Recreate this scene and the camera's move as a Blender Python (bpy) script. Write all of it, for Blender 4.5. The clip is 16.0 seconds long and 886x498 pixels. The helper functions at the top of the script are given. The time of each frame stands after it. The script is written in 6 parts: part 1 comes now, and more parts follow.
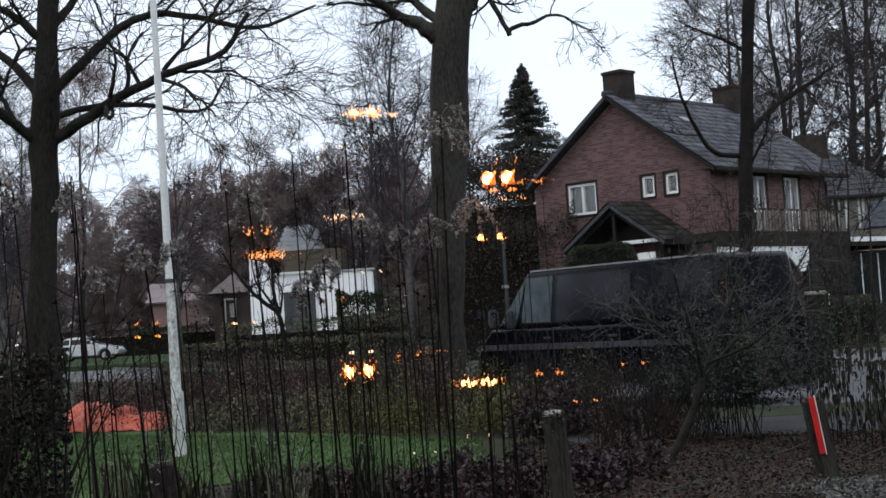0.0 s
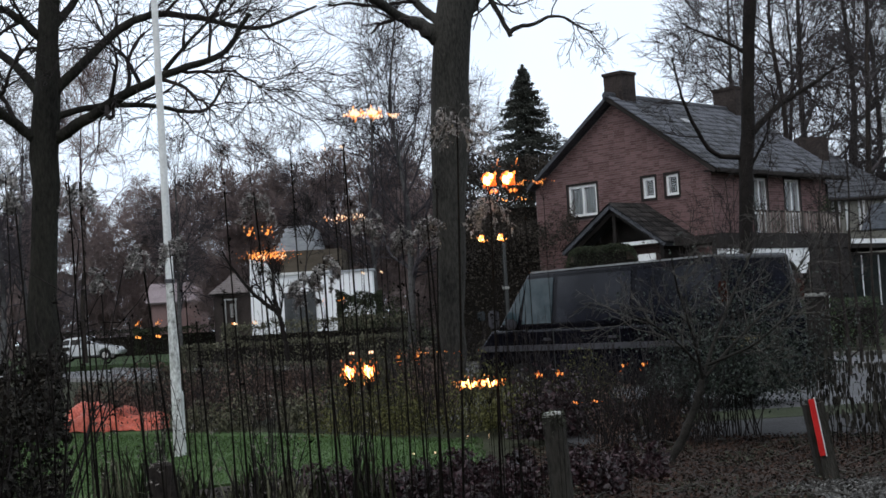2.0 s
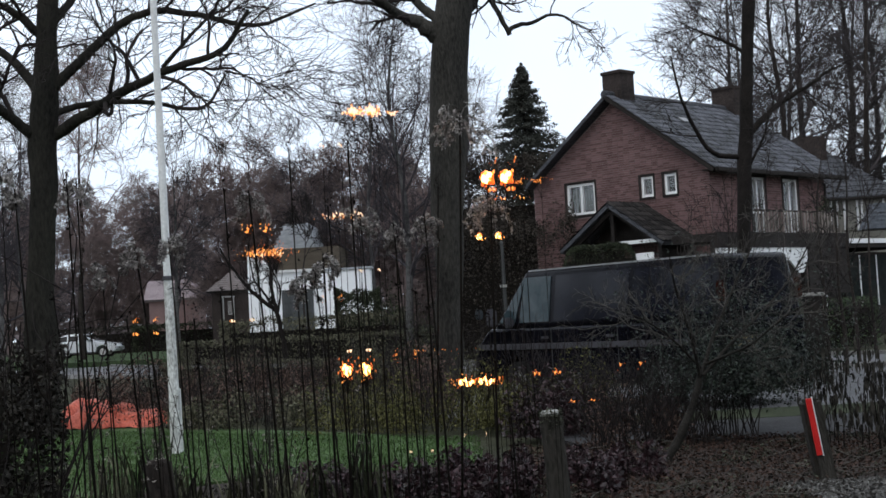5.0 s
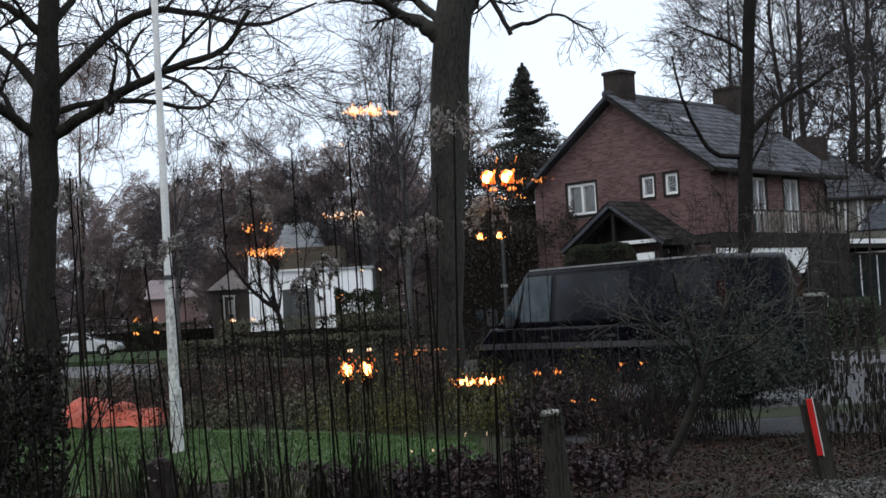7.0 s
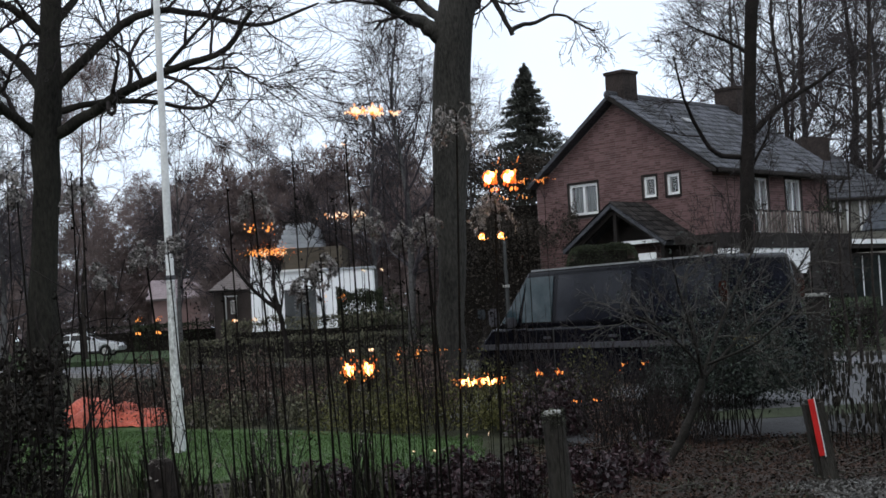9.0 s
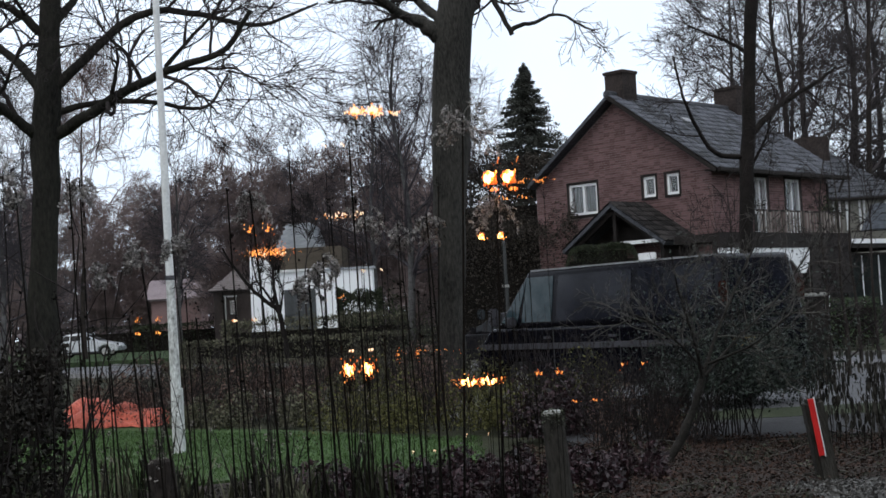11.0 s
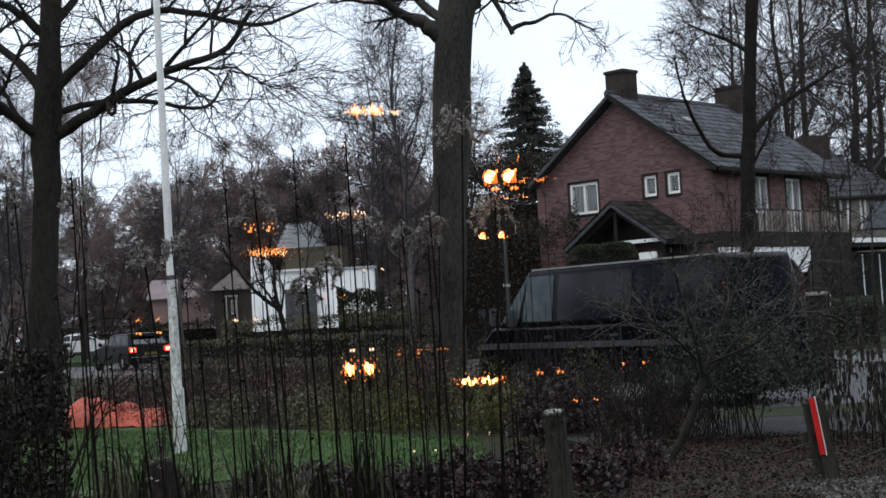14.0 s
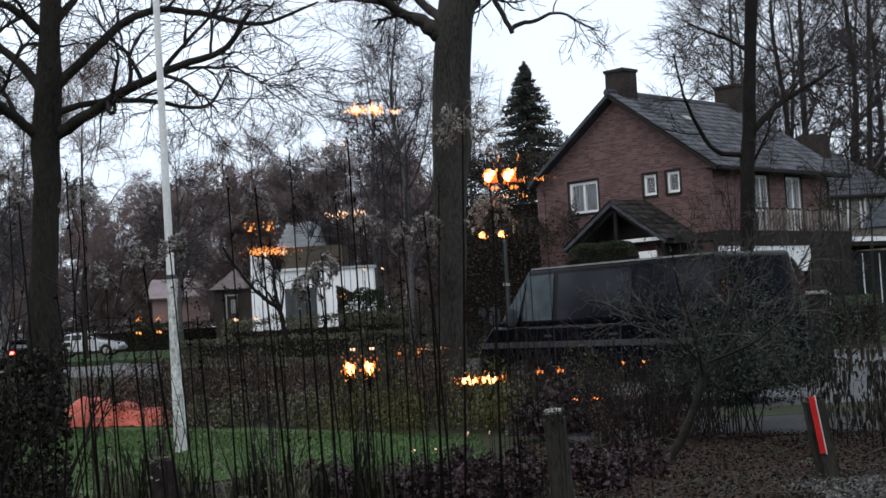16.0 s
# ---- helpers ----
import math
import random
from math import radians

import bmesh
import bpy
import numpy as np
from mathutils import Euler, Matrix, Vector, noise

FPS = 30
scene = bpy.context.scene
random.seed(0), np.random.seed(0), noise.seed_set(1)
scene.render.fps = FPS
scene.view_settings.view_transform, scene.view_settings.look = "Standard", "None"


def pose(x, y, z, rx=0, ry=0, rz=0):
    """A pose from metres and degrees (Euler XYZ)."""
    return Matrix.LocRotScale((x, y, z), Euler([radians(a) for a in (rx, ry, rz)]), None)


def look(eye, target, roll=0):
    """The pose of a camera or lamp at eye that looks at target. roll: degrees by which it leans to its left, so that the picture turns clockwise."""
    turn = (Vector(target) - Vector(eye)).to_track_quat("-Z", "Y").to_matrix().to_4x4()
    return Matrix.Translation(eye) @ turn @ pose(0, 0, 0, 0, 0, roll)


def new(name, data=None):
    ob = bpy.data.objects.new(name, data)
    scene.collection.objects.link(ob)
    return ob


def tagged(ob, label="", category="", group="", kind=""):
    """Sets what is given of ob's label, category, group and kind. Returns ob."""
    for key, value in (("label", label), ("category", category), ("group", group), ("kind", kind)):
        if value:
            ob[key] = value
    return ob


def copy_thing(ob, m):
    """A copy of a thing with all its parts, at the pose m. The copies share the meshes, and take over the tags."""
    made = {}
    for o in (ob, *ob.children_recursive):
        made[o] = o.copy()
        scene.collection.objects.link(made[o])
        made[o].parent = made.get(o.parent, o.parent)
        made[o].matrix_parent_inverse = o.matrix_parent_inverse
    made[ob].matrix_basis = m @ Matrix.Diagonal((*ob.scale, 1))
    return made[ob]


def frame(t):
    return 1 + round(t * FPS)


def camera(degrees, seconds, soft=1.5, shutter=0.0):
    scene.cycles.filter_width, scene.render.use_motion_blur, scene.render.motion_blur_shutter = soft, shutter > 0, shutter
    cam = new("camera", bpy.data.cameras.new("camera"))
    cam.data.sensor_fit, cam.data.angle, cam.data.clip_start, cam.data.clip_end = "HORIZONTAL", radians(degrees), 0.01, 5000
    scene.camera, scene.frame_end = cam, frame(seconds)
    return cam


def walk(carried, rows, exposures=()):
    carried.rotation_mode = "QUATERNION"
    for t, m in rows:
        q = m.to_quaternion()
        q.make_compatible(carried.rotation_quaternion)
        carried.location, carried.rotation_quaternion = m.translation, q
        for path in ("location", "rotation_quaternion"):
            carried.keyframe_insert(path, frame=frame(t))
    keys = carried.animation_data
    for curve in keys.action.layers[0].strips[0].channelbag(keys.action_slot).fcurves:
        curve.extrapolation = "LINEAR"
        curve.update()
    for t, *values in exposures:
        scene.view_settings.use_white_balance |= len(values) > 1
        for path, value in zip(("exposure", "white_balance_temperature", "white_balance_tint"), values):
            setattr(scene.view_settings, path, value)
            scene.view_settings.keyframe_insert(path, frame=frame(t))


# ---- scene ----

# ---------------- camera ----------------
cam = camera(36.18, 16.0, soft=1.6)
EYE = (0.0, 0.0, 1.4)
# seconds, turn, tilt and lean in degrees: a hand-held camera that stays at one spot
TURNS = [
    (0.0, 0.029, 2.955, -3.560), (0.5, 0.044, 2.959, -3.435), (1.0, 0.034, 2.969, -3.352), (1.5, 0.005, 3.016, -3.419),
    (2.0, 0.045, 2.995, -3.411), (2.5, -0.047, 2.767, -3.458), (3.0, -0.039, 2.785, -3.447), (3.5, -0.078, 2.868, -3.396),
    (4.0, -0.037, 2.927, -3.196), (6.5, -0.032, 2.877, -3.170), (7.0, -0.001, 2.897, -3.095), (7.5, -0.002, 2.894, -3.042),
    (8.0, 0.041, 2.909, -2.986), (8.5, 0.047, 2.907, -2.994), (9.0, 0.075, 2.910, -3.084), (11.5, 0.067, 2.909, -3.134),
    (12.0, 0.093, 2.918, -3.167), (12.5, 0.091, 2.886, -3.261), (13.0, 0.093, 2.859, -3.310), (13.5, 0.087, 2.902, -3.265),
    (14.0, 0.095, 2.888, -3.181), (14.5, 0.094, 2.895, -3.186), (15.0, 0.073, 2.920, -3.187), (15.5, 0.109, 2.922, -3.228),
    (16.0, 0.094, 2.852, -3.233),
]


def held(turn, tilt, lean):
    return Matrix.Translation(EYE) @ pose(0, 0, 0, 0, 0, turn) @ pose(0, 0, 0, 90 + tilt) @ pose(0, 0, 0, 0, 0, lean)


walk(cam, [(t, held(a, b, c)) for t, a, b, c in TURNS])

# ---------------- light ----------------
world = bpy.data.worlds.new("overcast_sky")
scene.world = world
world.use_nodes = True
wt = world.node_tree
wt.nodes.clear()
w_out = wt.nodes.new("ShaderNodeOutputWorld")
w_bg = wt.nodes.new("ShaderNodeBackground")
w_sky = wt.nodes.new("ShaderNodeTexSky")
w_sky.sky_type = "NISHITA"
w_sky.sun_disc = False
w_sky.sun_elevation = radians(14)
w_sky.sun_rotation = radians(200)
w_noise = wt.nodes.new("ShaderNodeTexNoise")
w_noise.inputs["Scale"].default_value = 2.2
w_noise.inputs["Detail"].default_value = 5
w_ramp = wt.nodes.new("ShaderNodeValToRGB")
w_ramp.color_ramp.elements[0].position, w_ramp.color_ramp.elements[0].color = 0.3, (8.8, 10.0, 11.7, 1)
w_ramp.color_ramp.elements[1].position, w_ramp.color_ramp.elements[1].color = 0.7, (11.6, 12.5, 13.9, 1)
w_mix = wt.nodes.new("ShaderNodeMix")
w_mix.data_type = "RGBA"
w_mix.inputs[0].default_value = 0.9
wt.links.new(w_noise.outputs["Fac"], w_ramp.inputs[0])
wt.links.new(w_sky.outputs[0], w_mix.inputs[6])
wt.links.new(w_ramp.outputs[0], w_mix.inputs[7])
wt.links.new(w_mix.outputs[2], w_bg.inputs[0])
w_bg.inputs[1].default_value = 0.108
wt.links.new(w_bg.outputs[0], w_out.inputs[0])

sun = new("sun", bpy.data.lights.new("sun", "SUN"))
sun.data.energy, sun.data.angle, sun.data.color = 0.95, radians(40), (1.0, 0.97, 0.93)
sun.matrix_world = look((0, 0, 60), (14, 28, 0))


# ---------------- materials ----------------
def material(name, c1, c2, rough=0.8, size=0.3, fine=0.03, bump=0.3, metallic=0.0, by="", coat=0.0, stretch=(1, 1, 1), spec=None):
    """Two colours mixed by stains of the given size and by fine grain; by: varied 'object' by object or 'island' by island."""
    m = bpy.data.materials.new(name)
    m.use_nodes = True
    nt = m.node_tree
    b = nt.nodes["Principled BSDF"]
    tc = nt.nodes.new("ShaderNodeTexCoord")
    mp = nt.nodes.new("ShaderNodeMapping")
    mp.inputs["Scale"].default_value = stretch
    nt.links.new(tc.outputs["Object"], mp.inputs[0])
    big, small = nt.nodes.new("ShaderNodeTexNoise"), nt.nodes.new("ShaderNodeTexNoise")
    for n, s in ((big, size), (small, fine)):
        n.inputs["Scale"].default_value = 1 / s
        n.inputs["Detail"].default_value = 4
        nt.links.new(mp.outputs[0], n.inputs["Vector"])
    add = nt.nodes.new("ShaderNodeMath")
    add.operation = "ADD"
    nt.links.new(big.outputs["Fac"], add.inputs[0])
    nt.links.new(small.outputs["Fac"], add.inputs[1])
    last = add
    if by:
        rnd = nt.nodes.new("ShaderNodeObjectInfo" if by == "object" else "ShaderNodeNewGeometry")
        mad = nt.nodes.new("ShaderNodeMath")
        mad.operation = "MULTIPLY_ADD"
        nt.links.new(rnd.outputs["Random" if by == "object" else "Random Per Island"], mad.inputs[0])
        mad.inputs[1].default_value = 0.9
        nt.links.new(add.outputs[0], mad.inputs[2])
        sub = nt.nodes.new("ShaderNodeMath")
        sub.operation = "SUBTRACT"
        nt.links.new(mad.outputs[0], sub.inputs[0])
        sub.inputs[1].default_value = 0.45
        last = sub
    half = nt.nodes.new("ShaderNodeMapRange")
    half.inputs["From Min"].default_value, half.inputs["From Max"].default_value = 0.65, 1.35
    nt.links.new(last.outputs[0], half.inputs[0])
    mix = nt.nodes.new("ShaderNodeMix")
    mix.data_type = "RGBA"
    mix.inputs[6].default_value, mix.inputs[7].default_value = (*c1, 1), (*c2, 1)
    nt.links.new(half.outputs[0], mix.inputs[0])
    nt.links.new(mix.outputs[2], b.inputs["Base Color"])
    b.inputs["Roughness"].default_value = rough
    b.inputs["Metallic"].default_value = metallic
    b.inputs["Coat Weight"].default_value = coat
    b.inputs["Specular IOR Level"].default_value = spec if spec is not None else (0.1 if rough >= 0.7 else 0.35)
    if bump:
        bp = nt.nodes.new("ShaderNodeBump")
        bp.inputs["Strength"].default_value = bump
        bp.inputs["Distance"].default_value = fine
        nt.links.new(small.outputs["Fac"], bp.inputs["Height"])
        nt.links.new(bp.outputs[0], b.inputs["Normal"])
    return m


def glowing(name, colour, strength):
    m = bpy.data.materials.new(name)
    m.use_nodes = True
    b = m.node_tree.nodes["Principled BSDF"]
    b.inputs["Base Color"].default_value = (*colour, 1)
    b.inputs["Emission Color"].default_value = (*colour, 1)
    b.inputs["Emission Strength"].default_value = strength
    return m


def brickwork(name, c1, c2, mortar, along):
    """Courses of brick, 215 x 62 mm with 10 mm joints, on an upright wall; along: the horizontal axis of the wall."""
    m = material(name, c1, c2, 0.9, 1.6, 0.02, 0.2)
    nt = m.node_tree
    b = nt.nodes["Principled BSDF"]
    tc = nt.nodes.new("ShaderNodeTexCoord")
    sep, com = nt.nodes.new("ShaderNodeSeparateXYZ"), nt.nodes.new("ShaderNodeCombineXYZ")
    nt.links.new(tc.outputs["Object"], sep.inputs[0])
    nt.links.new(sep.outputs[along], com.inputs["X"])
    nt.links.new(sep.outputs["Z"], com.inputs["Y"])
    br = nt.nodes.new("ShaderNodeTexBrick")
    br.inputs["Scale"].default_value = 1.0
    br.inputs["Brick Width"].default_value, br.inputs["Row Height"].default_value, br.inputs["Mortar Size"].default_value = 0.225, 0.072, 0.009
    br.inputs["Color1"].default_value, br.inputs["Color2"].default_value = (0.7, 0.66, 0.68, 1), (1.25, 1.14, 1.1, 1)
    br.inputs["Mortar"].default_value = (*mortar, 1)
    nt.links.new(com.outputs[0], br.inputs["Vector"])
    mul = nt.nodes.new("ShaderNodeMix")
    mul.data_type, mul.blend_type = "RGBA", "MULTIPLY"
    mul.inputs[0].default_value = 1.0
    old = b.inputs["Base Color"].links[0].from_socket
    nt.links.new(old, mul.inputs[6])
    nt.links.new(br.outputs["Color"], mul.inputs[7])
    nt.links.new(mul.outputs[2], b.inputs["Base Color"])
    bp = nt.nodes.new("ShaderNodeBump")
    bp.invert = True
    bp.inputs["Strength"].default_value, bp.inputs["Distance"].default_value = 0.8, 0.01
    nt.links.new(br.outputs["Fac"], bp.inputs["Height"])
    nt.links.new(bp.outputs[0], b.inputs["Normal"])
    return m


def window_glass(name, gloss_rough, keep, haze=0.0):
    """Clear glass: it lets light through and mirrors a part; haze: a dull share of the mirroring, from a dirty surface."""
    m = bpy.data.materials.new(name)
    m.use_nodes = True
    nt = m.node_tree
    nt.nodes.clear()
    out = nt.nodes.new("ShaderNodeOutputMaterial")
    mix, tr, gl = nt.nodes.new("ShaderNodeMixShader"), nt.nodes.new("ShaderNodeBsdfTransparent"), nt.nodes.new("ShaderNodeBsdfGlossy")
    gl.inputs["Roughness"].default_value = gloss_rough
    mix.inputs[0].default_value = keep
    nt.links.new(tr.outputs[0], mix.inputs[1])
    last = gl
    if haze:
        dull, both = nt.nodes.new("ShaderNodeBsdfGlossy"), nt.nodes.new("ShaderNodeMixShader")
        dull.inputs["Roughness"].default_value = 0.13
        both.inputs[0].default_value = haze
        nt.links.new(gl.outputs[0], both.inputs[1])
        nt.links.new(dull.outputs[0], both.inputs[2])
        last = both
    nt.links.new(last.outputs[0], mix.inputs[2])
    nt.links.new(mix.outputs[0], out.inputs[0])
    return m


M_BARK = material("bark_dark", (0.012, 0.0105, 0.01), (0.052, 0.043, 0.037), 0.95, 0.25, 0.03, 1.0, stretch=(1, 1, 0.35))
M_MOSSY = material("bark_mossy", (0.009, 0.0085, 0.008), (0.039, 0.037, 0.03), 0.95, 0.4, 0.035, 1.0, stretch=(1, 1, 0.35))
M_BARKBLACK = material("bark_black", (0.006, 0.0055, 0.005), (0.024, 0.02, 0.018), 0.95, 0.25, 0.03, 0.8)
# woodland twigs lightened: distance haze put into the grey
M_TWIG_WOOD = material("twig_hazy_wood", (0.028, 0.025, 0.026), (0.08, 0.07, 0.07), 0.9, 0.8, 0.08, 0)
# bark tone lifted for the window's reflection veil over this trunk
M_VEILBARK = material("bark_veiled", (0.012, 0.0115, 0.0105), (0.066, 0.062, 0.054), 0.95, 0.5, 0.035, 1.0, stretch=(1, 1, 0.35))
M_TWIG = material("twig_dark", (0.014, 0.012, 0.012), (0.04, 0.033, 0.031), 0.9, 0.6, 0.05, 0)
# brown of the far twigs, made paler by haze mixed into the colour
M_TWIG_FAR = material("twig_brown_hazy", (0.12, 0.092, 0.088), (0.28, 0.215, 0.208), 0.9, 1.5, 0.2, 0)
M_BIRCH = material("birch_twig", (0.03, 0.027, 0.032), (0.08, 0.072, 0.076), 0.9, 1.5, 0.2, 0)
M_BIRCH_BARK = material("birch_bark", (0.03, 0.028, 0.028), (0.13, 0.128, 0.125), 0.85, 0.3, 0.05, 0.3, stretch=(1, 1, 2.5))
M_SHRUB = material("shrub_stem_grey", (0.028, 0.026, 0.023), (0.1, 0.093, 0.082), 0.9, 0.2, 0.02, 0.3)
M_NEEDLE = material("fir_needles", (0.032, 0.034, 0.029), (0.072, 0.075, 0.064), 0.85, 0.5, 0.1, 0, by="island")
M_HEDGE = material("hedge_leaves", (0.014, 0.018, 0.011), (0.05, 0.058, 0.033), 0.75, 0.5, 0.06, 0, by="island")
M_BROWNLEAF = material("withered_leaves", (0.038, 0.026, 0.022), (0.155, 0.105, 0.086), 0.8, 0.5, 0.06, 0, by="island")
M_DARKLEAF = material("dark_leaves", (0.013, 0.012, 0.0105), (0.05, 0.046, 0.038), 0.8, 0.4, 0.05, 0, by="island")
M_PURPLE = material("purple_leaves", (0.008, 0.0045, 0.0055), (0.045, 0.02, 0.024), 0.5, 0.3, 0.04, 0, by="island")
M_SEED = material("seed_fluff", (0.07, 0.066, 0.062), (0.6, 0.58, 0.555), 0.95, 0.1, 0.01, 0, by="island")
M_STEM = material("dry_stem", (0.005, 0.0045, 0.004), (0.018, 0.015, 0.012), 0.9, 0.2, 0.01, 0)
M_GRASS = material("lawn_grass", (0.03, 0.053, 0.018), (0.078, 0.132, 0.046), 0.8, 0.8, 0.1, 0, by="island")
M_LAWN = material("lawn_turf", (0.028, 0.049, 0.016), (0.07, 0.122, 0.042), 0.75, 0.7, 0.08, 0.4)
M_PEELING = material("peeling_pole_paint", (0.16, 0.16, 0.145), (0.86, 0.87, 0.85), 0.6, 0.07, 0.02, 0.4, stretch=(1, 1, 0.5))
# yellow glow of a window reflection put into the leaf colour
M_GLOWLEAVES = material("glow_tinted_shrub_leaves", (0.03, 0.031, 0.011), (0.135, 0.13, 0.05), 0.8, 0.5, 0.06, 0, by="island")
M_LAMPPOST = material("grey_lamp_post", (0.022, 0.023, 0.022), (0.05, 0.052, 0.05), 0.6, 0.4, 0.03, 0.1)
M_SHRUBWOOD = material("shrub_bark", (0.0082, 0.0075, 0.0065), (0.0374, 0.0340, 0.0292), 0.9, 0.15, 0.02, 0.6)
M_DULLVERGE = material("dull_verge_grass", (0.016, 0.02, 0.011), (0.045, 0.054, 0.03), 0.95, 0.6, 0.06, 0.6)
M_FOOTPATH = material("dark_footpath", (0.02, 0.02, 0.0205), (0.05, 0.05, 0.052), 0.8, 0.8, 0.03, 0.5)
M_CARTINT = material("dark_car_glass", (0.004, 0.0045, 0.005), (0.011, 0.012, 0.013), 0.06, 1.0, 0.2, 0, spec=0.12)
M_MOSSBED = material("moss_and_weeds", (0.016, 0.018, 0.012), (0.085, 0.09, 0.066), 0.9, 0.3, 0.03, 0, by="island")
M_DARKBROWN = material("dark_brown_green_leaves", (0.017, 0.0145, 0.012), (0.068, 0.058, 0.048), 0.85, 0.6, 0.06, 0, by="island")
M_SOIL = material("garden_soil", (0.015, 0.0125, 0.011), (0.066, 0.054, 0.047), 0.95, 0.9, 0.05, 0.8)
M_EARTH = material("verge_ground", (0.014, 0.015, 0.01), (0.05, 0.052, 0.03), 0.95, 2.5, 0.12, 0.6)
M_VERGE = material("verge_grass", (0.024, 0.04, 0.018), (0.058, 0.086, 0.04), 0.9, 1.5, 0.1, 0.5)
M_ROAD = material("wet_asphalt", (0.05, 0.05, 0.053), (0.105, 0.105, 0.112), 0.6, 2.5, 0.02, 0.3)
M_PAVE = material("grey_paving", (0.13, 0.125, 0.12), (0.24, 0.235, 0.23), 0.6, 0.8, 0.02, 0.4, by="object")
M_DRIVE = material("driveway_paving", (0.028, 0.028, 0.03), (0.07, 0.07, 0.075), 0.6, 1.2, 0.03, 0.4)
M_GRAVEL = material("pale_gravel", (0.04, 0.038, 0.036), (0.17, 0.167, 0.158), 0.9, 0.3, 0.02, 0, by="island")
M_LITTER = material("fallen_leaves", (0.011, 0.009, 0.0075), (0.066, 0.039, 0.03), 0.85, 0.4, 0.05, 0, by="island")
M_MORTAR = material("grey_mortar", (0.15, 0.115, 0.11), (0.25, 0.205, 0.195), 0.95, 0.6, 0.02, 0.4)
M_BRICKPIECE = material("red_brick", (0.098, 0.058, 0.056), (0.172, 0.105, 0.1), 0.9, 0.9, 0.03, 0.3, by="object")
M_BRICKREST = material("red_brick_joined", (0.098, 0.058, 0.056), (0.172, 0.105, 0.1), 0.9, 0.9, 0.03, 0.3, by="island")
M_BRICK_X = brickwork("red_brick_gable", (0.075, 0.047, 0.045), (0.19, 0.118, 0.112), (1.35, 1.6, 1.65), "Y")
M_BRICK_Y = brickwork("red_brick_side", (0.075, 0.047, 0.045), (0.19, 0.118, 0.112), (1.35, 1.6, 1.65), "X")
M_CHIMNEY = material("sooty_brick", (0.018, 0.015, 0.0145), (0.06, 0.048, 0.043), 0.95, 0.5, 0.06, 0.6)
M_TILE = material("wet_roof_tile", (0.01, 0.0108, 0.013), (0.07, 0.074, 0.088), 0.6, 0.5, 0.03, 0.3, by="object")
M_DARKWOOD = material("dark_stained_wood", (0.01, 0.0085, 0.008), (0.032, 0.027, 0.024), 0.7, 0.5, 0.03, 0.3)
M_WHITE = material("white_paint", (0.62, 0.63, 0.63), (0.82, 0.82, 0.81), 0.5, 0.8, 0.04, 0.05)
M_RENDER = material("white_render", (0.84, 0.86, 0.88), (0.94, 0.95, 0.96), 0.85, 1.5, 0.05, 0.15)
M_GREYWALL = material("pale_grey_wall", (0.26, 0.26, 0.25), (0.40, 0.40, 0.385), 0.8, 1.2, 0.05, 0.15)
M_PINKWALL = material("pink_brick_wall", (0.20, 0.13, 0.125), (0.32, 0.22, 0.21), 0.9, 1.2, 0.08, 0.3)
M_PANE = material("house_glass", (0.02, 0.024, 0.026), (0.06, 0.065, 0.07), 0.06, 2.0, 0.4, 0, spec=0.9)
M_CURTAIN = material("net_curtain", (0.05, 0.06, 0.06), (0.15, 0.165, 0.16), 0.9, 0.3, 0.04, 0.2, stretch=(1, 1, 0.1))
M_POLE = material("white_pole_paint", (0.55, 0.56, 0.55), (0.8, 0.81, 0.8), 0.45, 0.4, 0.03, 0.1)
M_TARP = material("orange_tarpaulin", (0.30, 0.04, 0.02), (0.72, 0.17, 0.105), 0.5, 0.16, 0.04, 0.6)
M_VAN = material("black_van_paint", (0.003, 0.003, 0.0045), (0.008, 0.008, 0.012), 0.14, 1.2, 0.05, 0, spec=0.16)
M_TRIM = material("grey_bumper_trim", (0.034, 0.033, 0.038), (0.066, 0.064, 0.072), 0.5, 0.6, 0.02, 0.05)
M_CARGLASS = material("tinted_car_glass", (0.004, 0.0045, 0.0075), (0.010, 0.011, 0.018), 0.11, 1.0, 0.2, 0, spec=0.32)
# opaque; the bluish base stands for sky mirrored in the cab windows
M_CABGLASS = material("cab_glass_sky_tint", (0.02, 0.033, 0.039), (0.055, 0.076, 0.084), 0.05, 0.8, 0.15, 0, spec=0.3)
M_SKYGLASS = material("clean_car_glass", (0.004, 0.005, 0.006), (0.010, 0.012, 0.013), 0.05, 1.0, 0.2, 0, spec=1.0, coat=0.6)
M_TYRE = material("tyre_rubber", (0.012, 0.012, 0.012), (0.03, 0.03, 0.03), 0.9, 0.2, 0.02, 0.2)
M_RIM = material("alloy_rim", (0.35, 0.35, 0.36), (0.6, 0.6, 0.61), 0.35, 0.2, 0.02, 0, metallic=0.8)
M_SILVER = material("silver_car_paint", (0.5, 0.52, 0.55), (0.6, 0.62, 0.65), 0.3, 1.5, 0.05, 0, metallic=0.25, coat=0.7)
M_DARKCAR = material("dark_car_paint", (0.005, 0.005, 0.006), (0.012, 0.0115, 0.014), 0.3, 1.5, 0.05, 0, spec=0.07)
M_REDLENS = material("red_lens", (0.022, 0.005, 0.003), (0.045, 0.011, 0.005), 0.2, 0.1, 0.02, 0)
M_BRAKE = glowing("brake_lamp_glow", (1.0, 0.03, 0.02), 3.0)
M_BRAKECORE = glowing("brake_lamp_core", (1.0, 0.36, 0.2), 6.0)
M_PLATE = material("yellow_plate", (0.16, 0.115, 0.02), (0.24, 0.175, 0.035), 0.5, 0.2, 0.02, 0)
